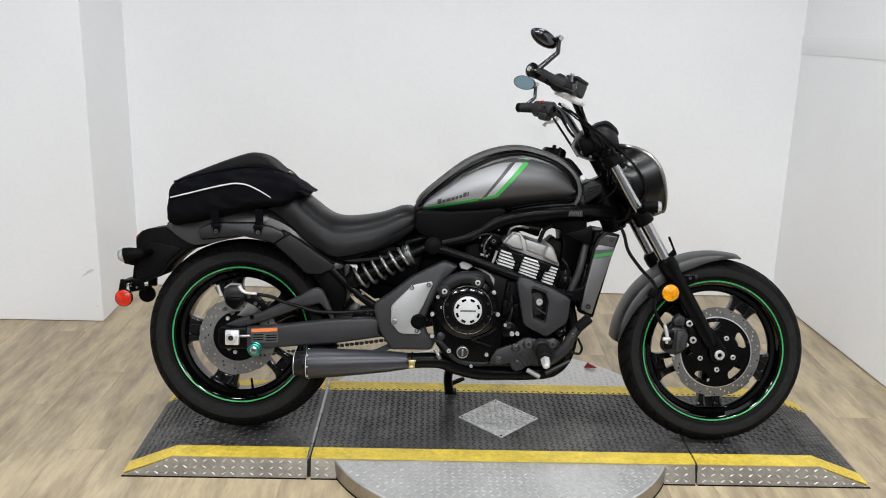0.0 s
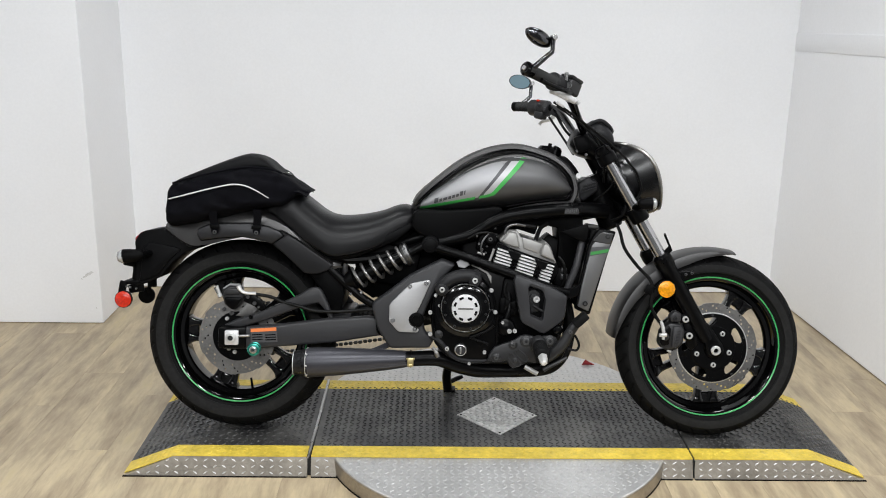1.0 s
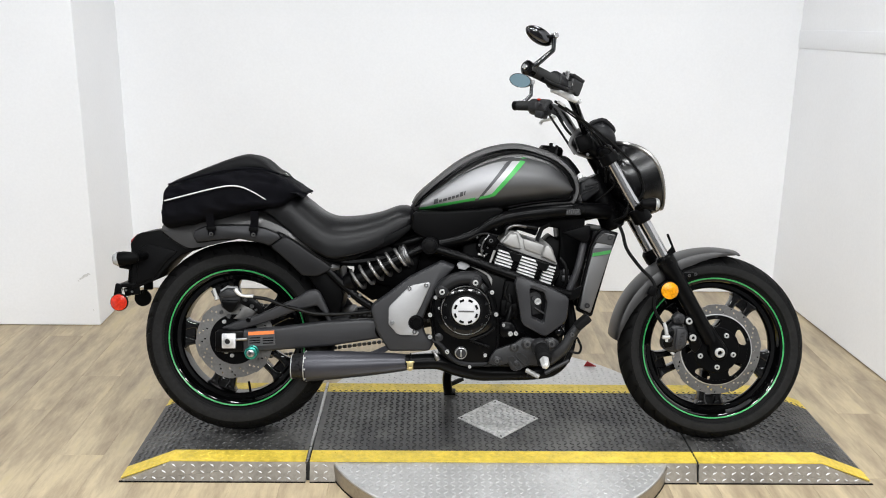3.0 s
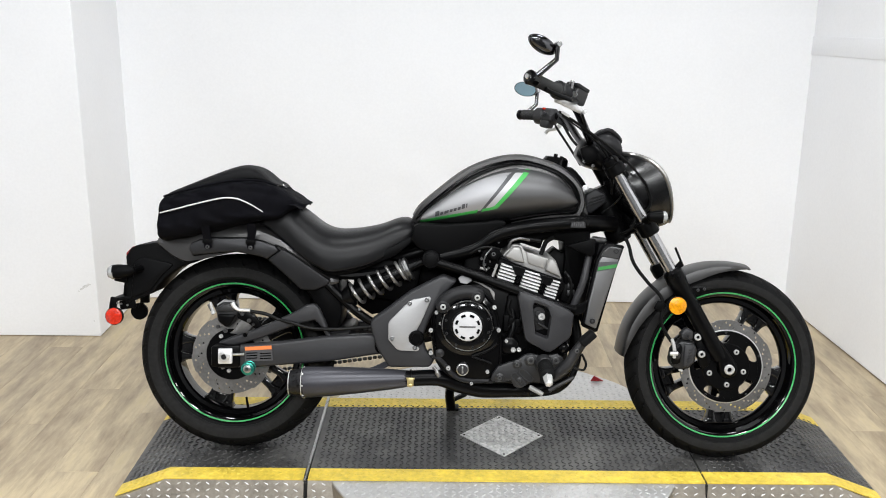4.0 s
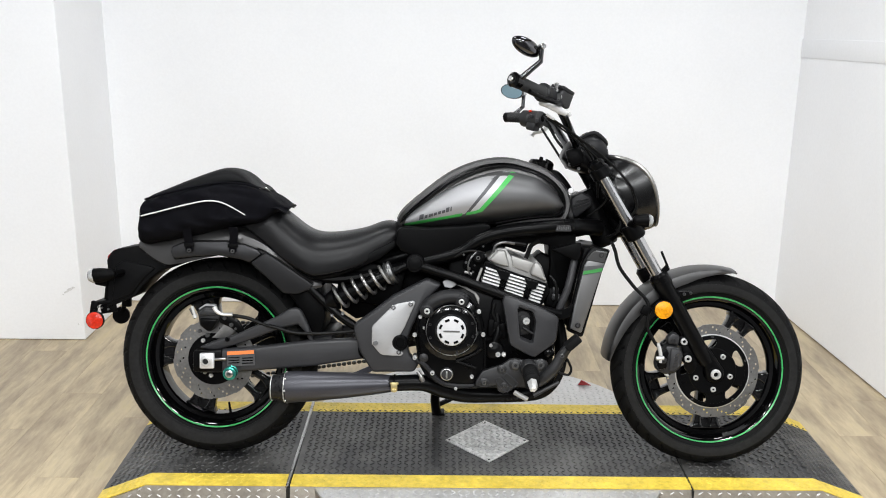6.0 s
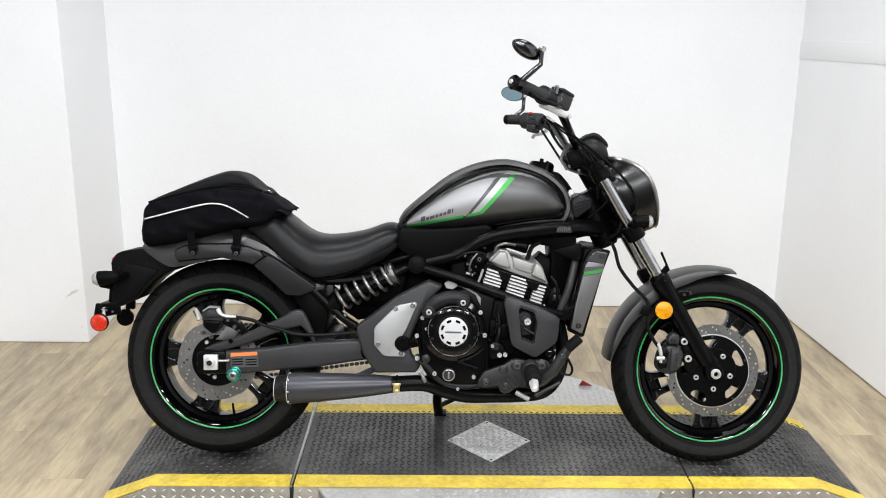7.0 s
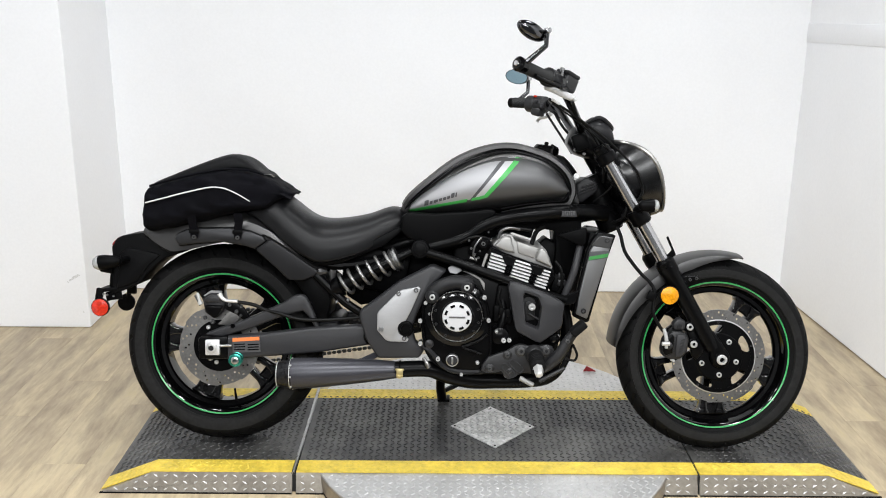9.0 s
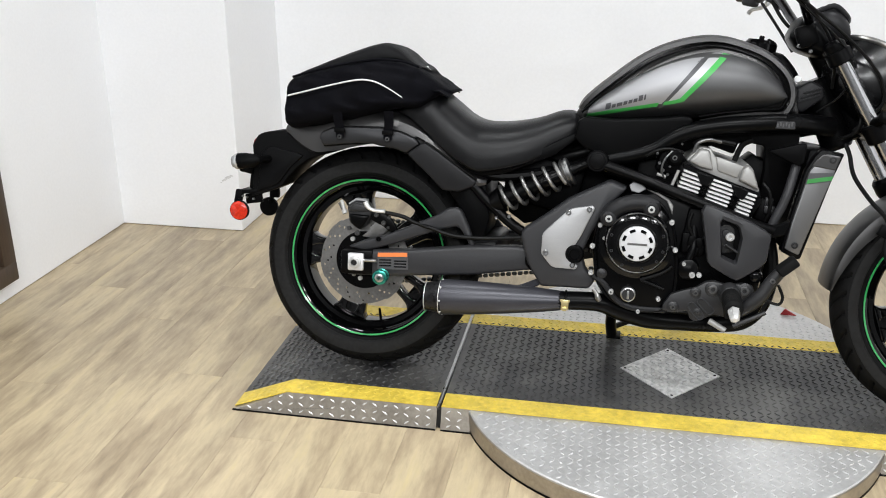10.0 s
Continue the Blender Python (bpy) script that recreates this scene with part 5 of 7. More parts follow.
for s in (-1, 1):
    part("rail_seat", slab([(-0.76 + (u + 0.76) * 1.012, 0.660 + (w - 0.660) * 1.13) for u, w in strip], 0.131 * s, 0.112 * s, 0.004, 2), BLACKPLASTIC, fender)
    part("fender_rail", slab(strip, 0.138 * s, 0.118 * s, 0.005, 2), DARKGRAPHITE, fender, "dark grey moulded fender rail")
    part("fender_seam", tube([(-0.632, 0.130 * s, 0.668), (-0.612, 0.132 * s, 0.660), (-0.573, 0.134 * s, 0.639), (-0.507, 0.136 * s, 0.595), (-0.460, 0.136 * s, 0.566)], 0.0030, 10), BLACKPAINT, fender)
    part("fender_skirt", slab([(-0.616, 0.651), (-0.606, 0.656), (-0.573, 0.636), (-0.507, 0.592), (-0.460, 0.560), (-0.470, 0.546), (-0.507, 0.530), (-0.552, 0.531), (-0.587, 0.565), (-0.643, 0.614), (-0.652, 0.624)], 0.139 * s, 0.110 * s, 0.006, 3), GREYPLASTIC, fender, "dark grey fender skirt")
part("inner_guard", slab([(-0.662, 0.622), (-0.640, 0.640), (-0.600, 0.640), (-0.545, 0.590), (-0.488, 0.545), (-0.440, 0.550), (-0.425, 0.460), (-0.440, 0.400), (-0.466, 0.396), (-0.500, 0.474), (-0.550, 0.541), (-0.617, 0.592), (-0.650, 0.608)], -0.112, 0.112, 0.006), BLACKPLASTIC, fender, "black inner fender and splash guard before the rear wheel")
tail = part("tail_section", slab([(-1.097, 0.645), (-1.079, 0.654), (-1.017, 0.664), (-0.990, 0.645), (-0.946, 0.613), (-0.884, 0.613), (-0.886, 0.606), (-0.948, 0.586), (-0.984, 0.558), (-1.010, 0.529), (-1.028, 0.504), (-1.082, 0.480), (-1.116, 0.470), (-1.113, 0.483), (-1.110, 0.537), (-1.111, 0.591), (-1.113, 0.618)], -0.078, 0.078, 0.012, 3), TAILGREY, bike, "matt black tail section")
for s in (-1, 1):
    part("tail_crease", tube([(-1.010, 0.079 * s, 0.658), (-0.965, 0.081 * s, 0.625), (-0.930, 0.081 * s, 0.606)], 0.0025, 8), BLACKPAINT, tail)
    part("tail_wing", slab([(-1.085, 0.600), (-1.060, 0.618), (-0.985, 0.604), (-0.960, 0.596), (-0.998, 0.560), (-1.036, 0.510), (-1.100, 0.484), (-1.096, 0.505)], 0.084 * s, 0.070 * s, 0.006, 2), TAILGREY, tail, "folded lower tail panel")
part("tail_lamp", slab([(-1.090, 0.648), (-1.110, 0.618), (-1.123, 0.618), (-1.121, 0.628), (-1.100, 0.648)], -0.050, 0.050, 0.004, 2), REDTAG, tail, "red tail lamp lens")
for s in (-1, 1):
    sig = part("turn_signal", rod((-1.070, 0.125 * s, 0.580), (-1.134, 0.125 * s, 0.574), [(0, 0.008), (0.2, 0.018), (0.7, 0.0225), (1, 0.0225)], 24), BLACKPLASTIC, tail, "black bullet turn signal with a clear lens")
    part("signal_lens", rod((-1.132, 0.125 * s, 0.574), (-1.155, 0.125 * s, 0.572), [(0, 0.0225), (0.3, 0.0225), (0.8, 0.016), (1, 0.005)], 24), LENS, sig, "clear signal lens")
    part("signal_stalk", tube([(-1.060, 0.07 * s, 0.582), (-1.075, 0.125 * s, 0.580)], 0.011, 10, 2), BLACKPLASTIC, sig)
part("lamp_bracket", join(block((-1.130, -0.06, 0.548), (0.040, 0.05, 0.022), (0, 10, 0), 0.005), block((-1.110, -0.05, 0.512), (0.030, 0.04, 0.045), (0, 6, 0), 0.004)), BLACKPLASTIC, tail)
holder = part("plate_bracket", join(block((-1.128, 0, 0.483), (0.060, 0.16, 0.012), (0, -6, 0), 0.003), block((-1.155, -0.075, 0.468), (0.022, 0.016, 0.040), (0, 10, 0), 0.004), block((-1.115, -0.06, 0.463), (0.050, 0.012, 0.028), (0, -10, 0), 0.003), block((-1.105, 0.075, 0.468), (0.03, 0.016, 0.04), (0, 0, 0), 0.004)), BLACKPLASTIC, tail, "black number plate bracket")
for u, w in ((-1.140, 0.470), (-1.128, 0.468), (-1.108, 0.464)):
    part("bracket_bolt", bolt(u, w, -0.083, 0.004, 0.003), STEEL, holder)
reflector(-1.147, 0.430, -0.084, 0.028, RED, "round red side reflector on the plate bracket")
reflector(-1.126, 0.418, 0.076, 0.028, RED, "round red side reflector seen from its black back", 1)
part("reflector_arm", tube([(-1.150, -0.080, 0.462), (-1.149, -0.082, 0.440)], 0.007, 8, 2), BLACKPLASTIC, holder)
part("reflector_arm", tube([(-1.110, 0.075, 0.462), (-1.122, 0.078, 0.430)], 0.007, 8, 2), BLACKPLASTIC, holder)

# ---- swingarm, shock and rear brake ----
swing = part("swingarm", slab([(-0.812, 0.346), (-0.740, 0.356), (-0.617, 0.367), (-0.476, 0.388), (-0.345, 0.397), (-0.280, 0.392), (-0.280, 0.340), (-0.330, 0.332), (-0.458, 0.310), (-0.600, 0.296), (-0.700, 0.286), (-0.812, 0.282)], -0.152, -0.112, 0.010, 3), MIDGREY, bike, "satin dark grey swingarm with a warning label")
part("swingarm_leg", slab([(-0.812, 0.346), (-0.617, 0.367), (-0.345, 0.397), (-0.280, 0.392), (-0.280, 0.340), (-0.458, 0.310), (-0.700, 0.286), (-0.812, 0.282)], 0.112, 0.152, 0.010, 3), GREYPLASTIC, swing)
part("swingarm_brace", slab([(-0.812, 0.358), (-0.770, 0.378), (-0.707, 0.398), (-0.640, 0.428), (-0.566, 0.463), (-0.535, 0.484), (-0.510, 0.488), (-0.496, 0.478), (-0.478, 0.440), (-0.462, 0.400), (-0.455, 0.385), (-0.472, 0.384), (-0.487, 0.415), (-0.507, 0.437), (-0.557, 0.424), (-0.672, 0.378), (-0.760, 0.350)], -0.140, -0.112, 0.008, 3), MIDGREY, swing, "dark grey swingarm brace")
part("swingarm_brace", slab([(-0.812, 0.358), (-0.707, 0.396), (-0.532, 0.486), (-0.480, 0.478), (-0.405, 0.388), (-0.435, 0.384), (-0.505, 0.436), (-0.672, 0.376)], 0.112, 0.140, 0.008, 3), GREYPLASTIC, swing)
part("swingarm_bridge", block((-0.43, 0, 0.37), (0.07, 0.26, 0.06), (0, -8, 0), 0.012), GREYPLASTIC, swing)
part("pivot_shaft", pin((-0.29, -0.16, 0.365), (-0.29, 0.16, 0.365), 0.030, 20), BLACKPAINT, swing)
adj = part("chain_adjuster", slab([(-0.802, 0.347), (-0.758, 0.348), (-0.758, 0.300), (-0.802, 0.299)], -0.166, -0.150, 0.004, 2), BADGE, swing, "bright square chain adjuster block")
part("adjuster_housing", slab([(-0.825, 0.352), (-0.735, 0.358), (-0.735, 0.288), (-0.825, 0.286)], -0.157, -0.108, 0.006, 2), BLACKPAINT, swing)
part("axle_nut", rod((-0.781, -0.164, 0.324), (-0.781, -0.180, 0.324), [(0, 0.017), (0.5, 0.017), (0.55, 0.013), (0.9, 0.013), (0.92, 0.009), (0.2, 0.008)], 24), BOLTBRIGHT, adj, "bright hollow axle nut")
part("bore_shade", rod((-0.781, -0.166, 0.324), (-0.781, -0.176, 0.324), [(0, 0.0078), (1, 0.0078)], 16), HOLESHADE, adj, "near-black plug painted as the shade in the axle's hollow")
part("adjuster_screw", pin((-0.760, -0.158, 0.328), (-0.722, -0.158, 0.330), 0.0045), STEEL, adj)
lab = part("warning_label", slab([(-0.721, 0.354), (-0.637, 0.360), (-0.635, 0.311), (-0.720, 0.306)], -0.1545, -0.1505, 0.0, 1), LABELGREY, swing, "dark label with an orange header")
part("label_header", slab([(-0.720, 0.352), (-0.638, 0.358), (-0.638, 0.347), (-0.720, 0.341)], -0.1560, -0.1540, 0, 1), ORANGE, lab, "orange label header")
part("label_bars", join(*[slab([(-0.716 + 0.042 * c, 0.334 - 0.008 * r), (-0.716 + 0.042 * c + 0.034, 0.336 - 0.008 * r), (-0.716 + 0.042 * c + 0.034, 0.333 - 0.008 * r), (-0.716 + 0.042 * c, 0.331 - 0.008 * r)], -0.1555, -0.154, 0, 1) for c in range(2) for r in range(3)]), BLACKPAINT, lab)
knob = part("paddock_spool", rod((-0.706, -0.150, 0.290), (-0.706, -0.186, 0.290), [(0, 0.018), (0.25, 0.020), (0.3, 0.013), (0.65, 0.013), (0.7, 0.021), (0.95, 0.020), (1, 0.015)], 24), TEAL, swing, "green anodised stand spool")
part("spool_bolt", rod((-0.706, -0.180, 0.290), (-0.706, -0.192, 0.290), [(0, 0.012), (0.8, 0.012), (0.95, 0.009), (0.96, 0.005), (0.5, 0.004)], 16), STEEL, knob)

S0, S1 = Vector((-0.425, -0.115, 0.498)), Vector((-0.151, -0.125, 0.636))
shock = part("rear_shock", rod(S0, S0.lerp(S1, 0.74), [(0, 0.020), (0.08, 0.030), (0.16, 0.034), (0.17, 0.022), (0.6, 0.022), (0.9, 0.024), (1, 0.02)], 24), BLACKPAINT, bike, "black rear shock absorber with a bright coil spring")
axis = (S1 - S0).normalized()
side = axis.orthogonal().normalized()
up = axis.cross(side)
coil_pts = []
for i in range(97):
    a = 2 * math.pi * i / 17.5
    coil_pts.append(S0.lerp(S1, 0.13 + 0.56 * i / 96) + (side * math.cos(a) + up * math.sin(a)) * 0.0345)
part("coil_spring", tube(coil_pts, 0.0052, 10, 1), DISC, shock, "bright steel coil spring")
part("spring_collar", rod(S0.lerp(S1, 0.69), S0.lerp(S1, 0.765), [(0, 0.034), (0.3, 0.039), (0.35, 0.034), (0.6, 0.034), (0.65, 0.038), (0.95, 0.037), (1, 0.026)], 24), BOLTGREY, shock, "notched bright adjuster collar")
part("damper_rod", rod(S0.lerp(S1, 0.75), S1, [(0, 0.016), (0.4, 0.013), (1, 0.016)], 18), BLACKPAINT, shock)
part("shock_cap", rod((-0.150, -0.110, 0.635), (-0.150, -0.172, 0.635), [(0, 0.024), (0.1, 0.0275), (0.86, 0.0275), (0.93, 0.025), (0.94, 0.021), (0.97, 0.020), (1, 0.017)], 32), TAILGREY, shock, "dark round shock mount cap")
for u, w in ((-0.402, 0.470), (-0.368, 0.476)):
    part("preload_fitting", bolt(u, w, -0.15, 0.006, 0.005), STEEL, shock)

rc = part("rear_caliper", slab([(-0.820, 0.470), (-0.797, 0.485), (-0.760, 0.482), (-0.746, 0.450), (-0.770, 0.411), (-0.786, 0.404), (-0.813, 0.424)], -0.124, -0.086, 0.008, 3), CASTGREY, bike, "black rear brake caliper with bright fittings")
part("piston_cover", slab([(-0.812, 0.450), (-0.752, 0.448), (-0.772, 0.414), (-0.786, 0.408), (-0.806, 0.424)], -0.134, -0.120, 0.008, 3), BLACKPAINT, rc, "black domed piston cover")
part("caliper_crown", slab([(-0.812, 0.456), (-0.812, 0.468), (-0.795, 0.479), (-0.765, 0.477), (-0.755, 0.458)], -0.131, -0.120, 0.004, 2), CASTGREY, rc)
part("pad_spring", slab([(-0.818, 0.476), (-0.797, 0.491), (-0.764, 0.489), (-0.764, 0.484), (-0.796, 0.485), (-0.814, 0.472)], -0.116, -0.098, 0.001, 1), BRUSHED, rc, "bright pad spring")
part("slide_pin", join(pin((-0.837, -0.118, 0.484), (-0.828, -0.118, 0.456), 0.0048), pin((-0.829, -0.118, 0.458), (-0.826, -0.118, 0.448), 0.0075)), BOLTBRIGHT, rc, "bright slide pin")
part("support_plate", slab([(-0.778, 0.386), (-0.764, 0.398), (-0.734, 0.442), (-0.712, 0.436), (-0.702, 0.412), (-0.720, 0.390), (-0.746, 0.382)], -0.114, -0.102, 0.003, 2), DISC, rc, "pale cast support plate")
part("support_arm", slab([(-0.752, 0.436), (-0.740, 0.462), (-0.712, 0.458), (-0.690, 0.440), (-0.672, 0.410), (-0.690, 0.400), (-0.716, 0.420)], -0.126, -0.112, 0.004, 2), BLACKPAINT, rc)
for u, w, r in ((-0.734, 0.451, 0.0075), (-0.713, 0.430, 0.0080), (-0.698, 0.446, 0.0055), (-0.700, 0.418, 0.0050)):
    part("caliper_bolt", bolt(u, w, -0.127, r, 0.006), BOLTGREY, rc)
part("brace_bolt", bolt(-0.722, 0.388, -0.142, 0.0085, 0.005), BLACKPAINT, rc)
for u, w, r in ((-0.812, 0.408, 0.0075), (-0.788, 0.396, 0.0085)):
    part("mount_bolt", bolt(u, w, -0.122, r, 0.006), BOLTGREY, rc)
part("banjo_fitting", tube([(-0.763, -0.136, 0.486), (-0.756, -0.138, 0.474), (-0.740, -0.138, 0.465), (-0.707, -0.138, 0.464)], [0.008, 0.0065, 0.0050, 0.0060], 10, 4), BOLTBRIGHT, rc, "bright hose fitting")
part("brake_hose", tube([(-0.707, -0.134, 0.460), (-0.660, -0.134, 0.453), (-0.620, -0.134, 0.437), (-0.575, -0.145, 0.428), (-0.519, -0.146, 0.413), (-0.450, -0.146, 0.411), (-0.388, -0.142, 0.415), (-0.318, -0.14, 0.422)], 0.0058, 8), HOSE, rc, "black rubber brake hose")
part("bleed_nipple", tube([(-0.845, -0.112, 0.476), (-0.835, -0.112, 0.455), (-0.828, -0.112, 0.445)], [0.004, 0.003, 0.005], 8, 2), BOLTGREY, rc)
part("drive_sprocket", lathe([(0.02, 0.098), (0.085, 0.098), (0.093, 0.101), (0.085, 0.104), (0.02, 0.104)], REAR, 48, ring=True), STEEL, rear_wheel)
chain = bmesh.new()
for i in range(40):
    t = i / 39
    for w0, w1 in ((REAR[1] + 0.09, 0.350), (REAR[1] - 0.105, 0.306)):
        u, w = REAR[0] + t * 0.66, w0 + (w1 - w0) * t
        join(chain, block((u, 0.101, w), (0.0145, 0.016 if i % 2 else 0.010, 0.011), (0, -7, 0), 0.003, 1))
part("drive_chain", chain, BOLTGREY, bike, "steel roller drive chain")["kind"] = "stuff"

# ---- engine ----
EC = (-0.036, 0.443)
engine = part("engine", slab([(-0.150, 0.420), (-0.135, 0.490), (-0.080, 0.555), (0.010, 0.575), (0.085, 0.555), (0.190, 0.520), (0.275, 0.470), (0.285, 0.400), (0.270, 0.300), (0.200, 0.250), (0.020, 0.245), (-0.080, 0.262), (-0.135, 0.315)], -0.150, 0.150, 0.016, 3), BLACKPAINT, bike, "black twin-cylinder engine with a round silver clutch badge and bright fins")
part("crankcase_cover", slab([(-0.142, 0.422), (-0.126, 0.500), (-0.070, 0.545), (-0.005, 0.556), (0.040, 0.515), (0.062, 0.446), (0.072, 0.376), (0.066, 0.296), (0.017, 0.258), (-0.070, 0.270), (-0.128, 0.322)], -0.190, -0.145, 0.010, 3), BLACKPAINT, engine, "satin black crankcase cover")
clutch = part("clutch_cover", lathe([(0.098, -0.182), (0.096, -0.192), (0.082, -0.196), (0.080, -0.214), (0.074, -0.224), (0.058, -0.229), (0.050, -0.229), (0.046, -0.226), (0.0, -0.226)], EC, 64), GLOSS, engine, "gloss black round clutch cover")
part("cover_ring", lathe([(0.073, -0.2235), (0.075, -0.2255), (0.077, -0.2225), (0.075, -0.2200)], EC, 96, ring=True), STEEL, clutch)
badge = part("clutch_badge", lathe([(0.044, -0.224), (0.0435, -0.236), (0.041, -0.239), (0.030, -0.240), (0.0, -0.240)], EC, 64), BADGE, clutch, "round brushed aluminium badge with dark slots")
for k in range(8):
    a = radians(22.5 + 45 * k)
    slot = bmesh.new()
    pts = [(EC[0] + r * math.cos(a + d), EC[1] + r * math.sin(a + d)) for r, d in ((0.0315, -0.21), (0.0315, 0), (0.0315, 0.21), (0.0385, 0.19), (0.0385, 0), (0.0385, -0.19))]
    part("badge_slot", slab(pts, -0.2415, -0.2385, 0.0, 1), BLACKPAINT, badge)
part("maker_mark", slab([(EC[0] - 0.024, EC[1] + 0.0025), (EC[0] + 0.024, EC[1] + 0.0025), (EC[0] + 0.024, EC[1] - 0.0025), (EC[0] - 0.024, EC[1] - 0.0025)], -0.2412, -0.2385, 0, 1), DISC, badge, "thin grey bar-shaped mark")
# The four paler upper heads are painted lamp glints, the others bolts.
for a in (95, 70, 58, 120, 20, 165, 200, 240, 285, 320, 345):
    part("cover_bolt_glint", bolt(EC[0] + 0.066 * math.cos(radians(a)), EC[1] + 0.066 * math.sin(radians(a)), -0.226, 0.0048, 0.004), BOLTGREY if a in (95, 70, 58, 120) else CASTGREY, clutch)
arc = [(EC[0] + 0.098 * math.cos(radians(a)), -0.202, EC[1] + 0.098 * math.sin(radians(a))) for a in (148, 130, 112, 95, 80, 66)]
part("oil_pipe_cover", tube(arc, [0.020, 0.022, 0.022, 0.022, 0.022, 0.020], 16), GREYPLASTIC, engine, "dark grey curved pipe cover")
for u, w, r in ((-0.110, 0.500, 0.013), (-0.008, 0.530, 0.013)):
    boss = part("cover_boss", rod((u, -0.195, w), (u, -0.226, w), [(0, r + 0.010), (0.6, r + 0.009), (0.9, r + 0.005), (1, r)], 20), GREYPLASTIC, engine, "dark grey bolt boss")
    part("boss_bolt", bolt(u, w, -0.225, 0.0105, 0.008), BOLTBRIGHT, boss, "bright socket bolt")
for u, w, r in ((0.045, 0.497, 0.008), (-0.146, 0.423, 0.008), (-0.145, 0.354, 0.008), (0.059, 0.428, 0.008), (0.105, 0.368, 0.009), (0.122, 0.369, 0.008), (-0.091, 0.308, 0.008), (0.028, 0.299, 0.007), (-0.130, 0.478, 0.007), (-0.020, 0.262, 0.006), (0.083, 0.395, 0.006), (-0.118, 0.445, 0.005)):
    part("case_bolt", bolt(u, w, -0.196, r, 0.010), BOLTBRIGHT, engine)
oil = part("oil_filler_cap", rod((-0.048, -0.185, 0.305), (-0.048, -0.208, 0.305), [(0, 0.0195), (0.5, 0.0195), (0.8, 0.0187), (0.88, 0.017), (0.90, 0.0155), (0.7, 0.015)], 28), STEEL, engine, "bright rimmed oil filler cap with a dark slot")
part("cap_face", rod((-0.048, -0.200, 0.305), (-0.048, -0.2060, 0.305), [(0, 0.0155), (0.8, 0.0155), (1, 0.0142)], 24), CASTGREY, oil)
part("cap_slot", block((-0.048, -0.2065, 0.305), (0.006, 0.003, 0.022), bevel=0.002), STEEL, oil, "worn bright slot")
part("oil_hose", tube([(-0.140, -0.185, 0.345), (-0.110, -0.19, 0.325), (-0.075, -0.19, 0.285), (-0.030, -0.19, 0.268), (0.045, -0.185, 0.268)], 0.008, 10), GREYPLASTIC, engine, "grey hose round the crankcase")
part("drain_fitting", tube([(-0.136, -0.180, 0.306), (-0.128, -0.186, 0.298), (-0.124, -0.188, 0.290), (-0.118, -0.188, 0.279)], [0.006, 0.005, 0.008, 0.007], 10, 3), DISC, engine, "small bright metal fitting")
part("rubber_knob", rod((0.259, -0.160, 0.376), (0.259, -0.200, 0.374), [(0, 0.016), (0.6, 0.018), (0.9, 0.015), (1, 0.008)], 20), GLOSS, engine)
part("case_rim", tube([(-0.138, -0.190, 0.422), (-0.122, -0.191, 0.496), (-0.068, -0.191, 0.540), (-0.006, -0.191, 0.551), (0.036, -0.191, 0.513), (0.057, -0.191, 0.446), (0.067, -0.191, 0.376), (0.061, -0.191, 0.298), (0.016, -0.191, 0.263), (-0.068, -0.191, 0.275), (-0.124, -0.191, 0.325)], 0.0040, 8, 4, closed=True), BLACKPAINT, engine)
part("inspection_plug", join(rod((-0.118, -0.188, 0.352), (-0.118, -0.196, 0.352), [(0, 0.014), (0.7, 0.013), (1, 0.009)], 20), block((-0.118, -0.197, 0.352), (0.014, 0.003, 0.004), (0, 30, 0), 0.001, 1)), CASTGREY, engine, "dark round inspection plug")
part("case_rib", join(tube([(-0.02, -0.194, 0.345), (0.03, -0.194, 0.365), (0.055, -0.194, 0.385)], 0.005, 8, 4), tube([(-0.02, -0.194, 0.345), (0.04, -0.194, 0.325)], 0.004, 8, 4)), BLACKPAINT, engine)
part("water_pump", join(rod((0.094, -0.14, 0.378), (0.094, -0.196, 0.378), [(0, 0.030), (0.5, 0.030), (0.85, 0.026), (1, 0.012)], 24), tube([(0.094, -0.175, 0.40), (0.105, -0.17, 0.44), (0.10, -0.15, 0.50)], 0.011, 12)), BLACKPAINT, engine, "black cast water pump")
part("engine_recess", join(block((0.108, -0.150, 0.470), (0.060, 0.03, 0.120), (0, 8, 0), 0.008), block((0.085, -0.162, 0.445), (0.020, 0.02, 0.050), (0, 0, 0), 0.004), block((0.120, -0.160, 0.430), (0.025, 0.02, 0.03), (0, 20, 0), 0.004)), BLACKPLASTIC, engine)
# Bright plates added in place of the white wall showing through gaps.
part("bright_gap_plate", slab([(-0.022, 0.572), (0.010, 0.564), (0.035, 0.550), (0.047, 0.535), (0.046, 0.512), (0.030, 0.545), (0.0, 0.562)], -0.165, -0.155, 0.002, 1), HEADSILVER, engine)
part("bright_gap_chip", slab([(-0.066, 0.580), (-0.060, 0.564), (-0.040, 0.560), (-0.022, 0.572), (-0.034, 0.584), (-0.054, 0.588)], -0.160, -0.152, 0.002, 1), BRUSHED, engine, "small bright plate painted as the white wall behind a gap")

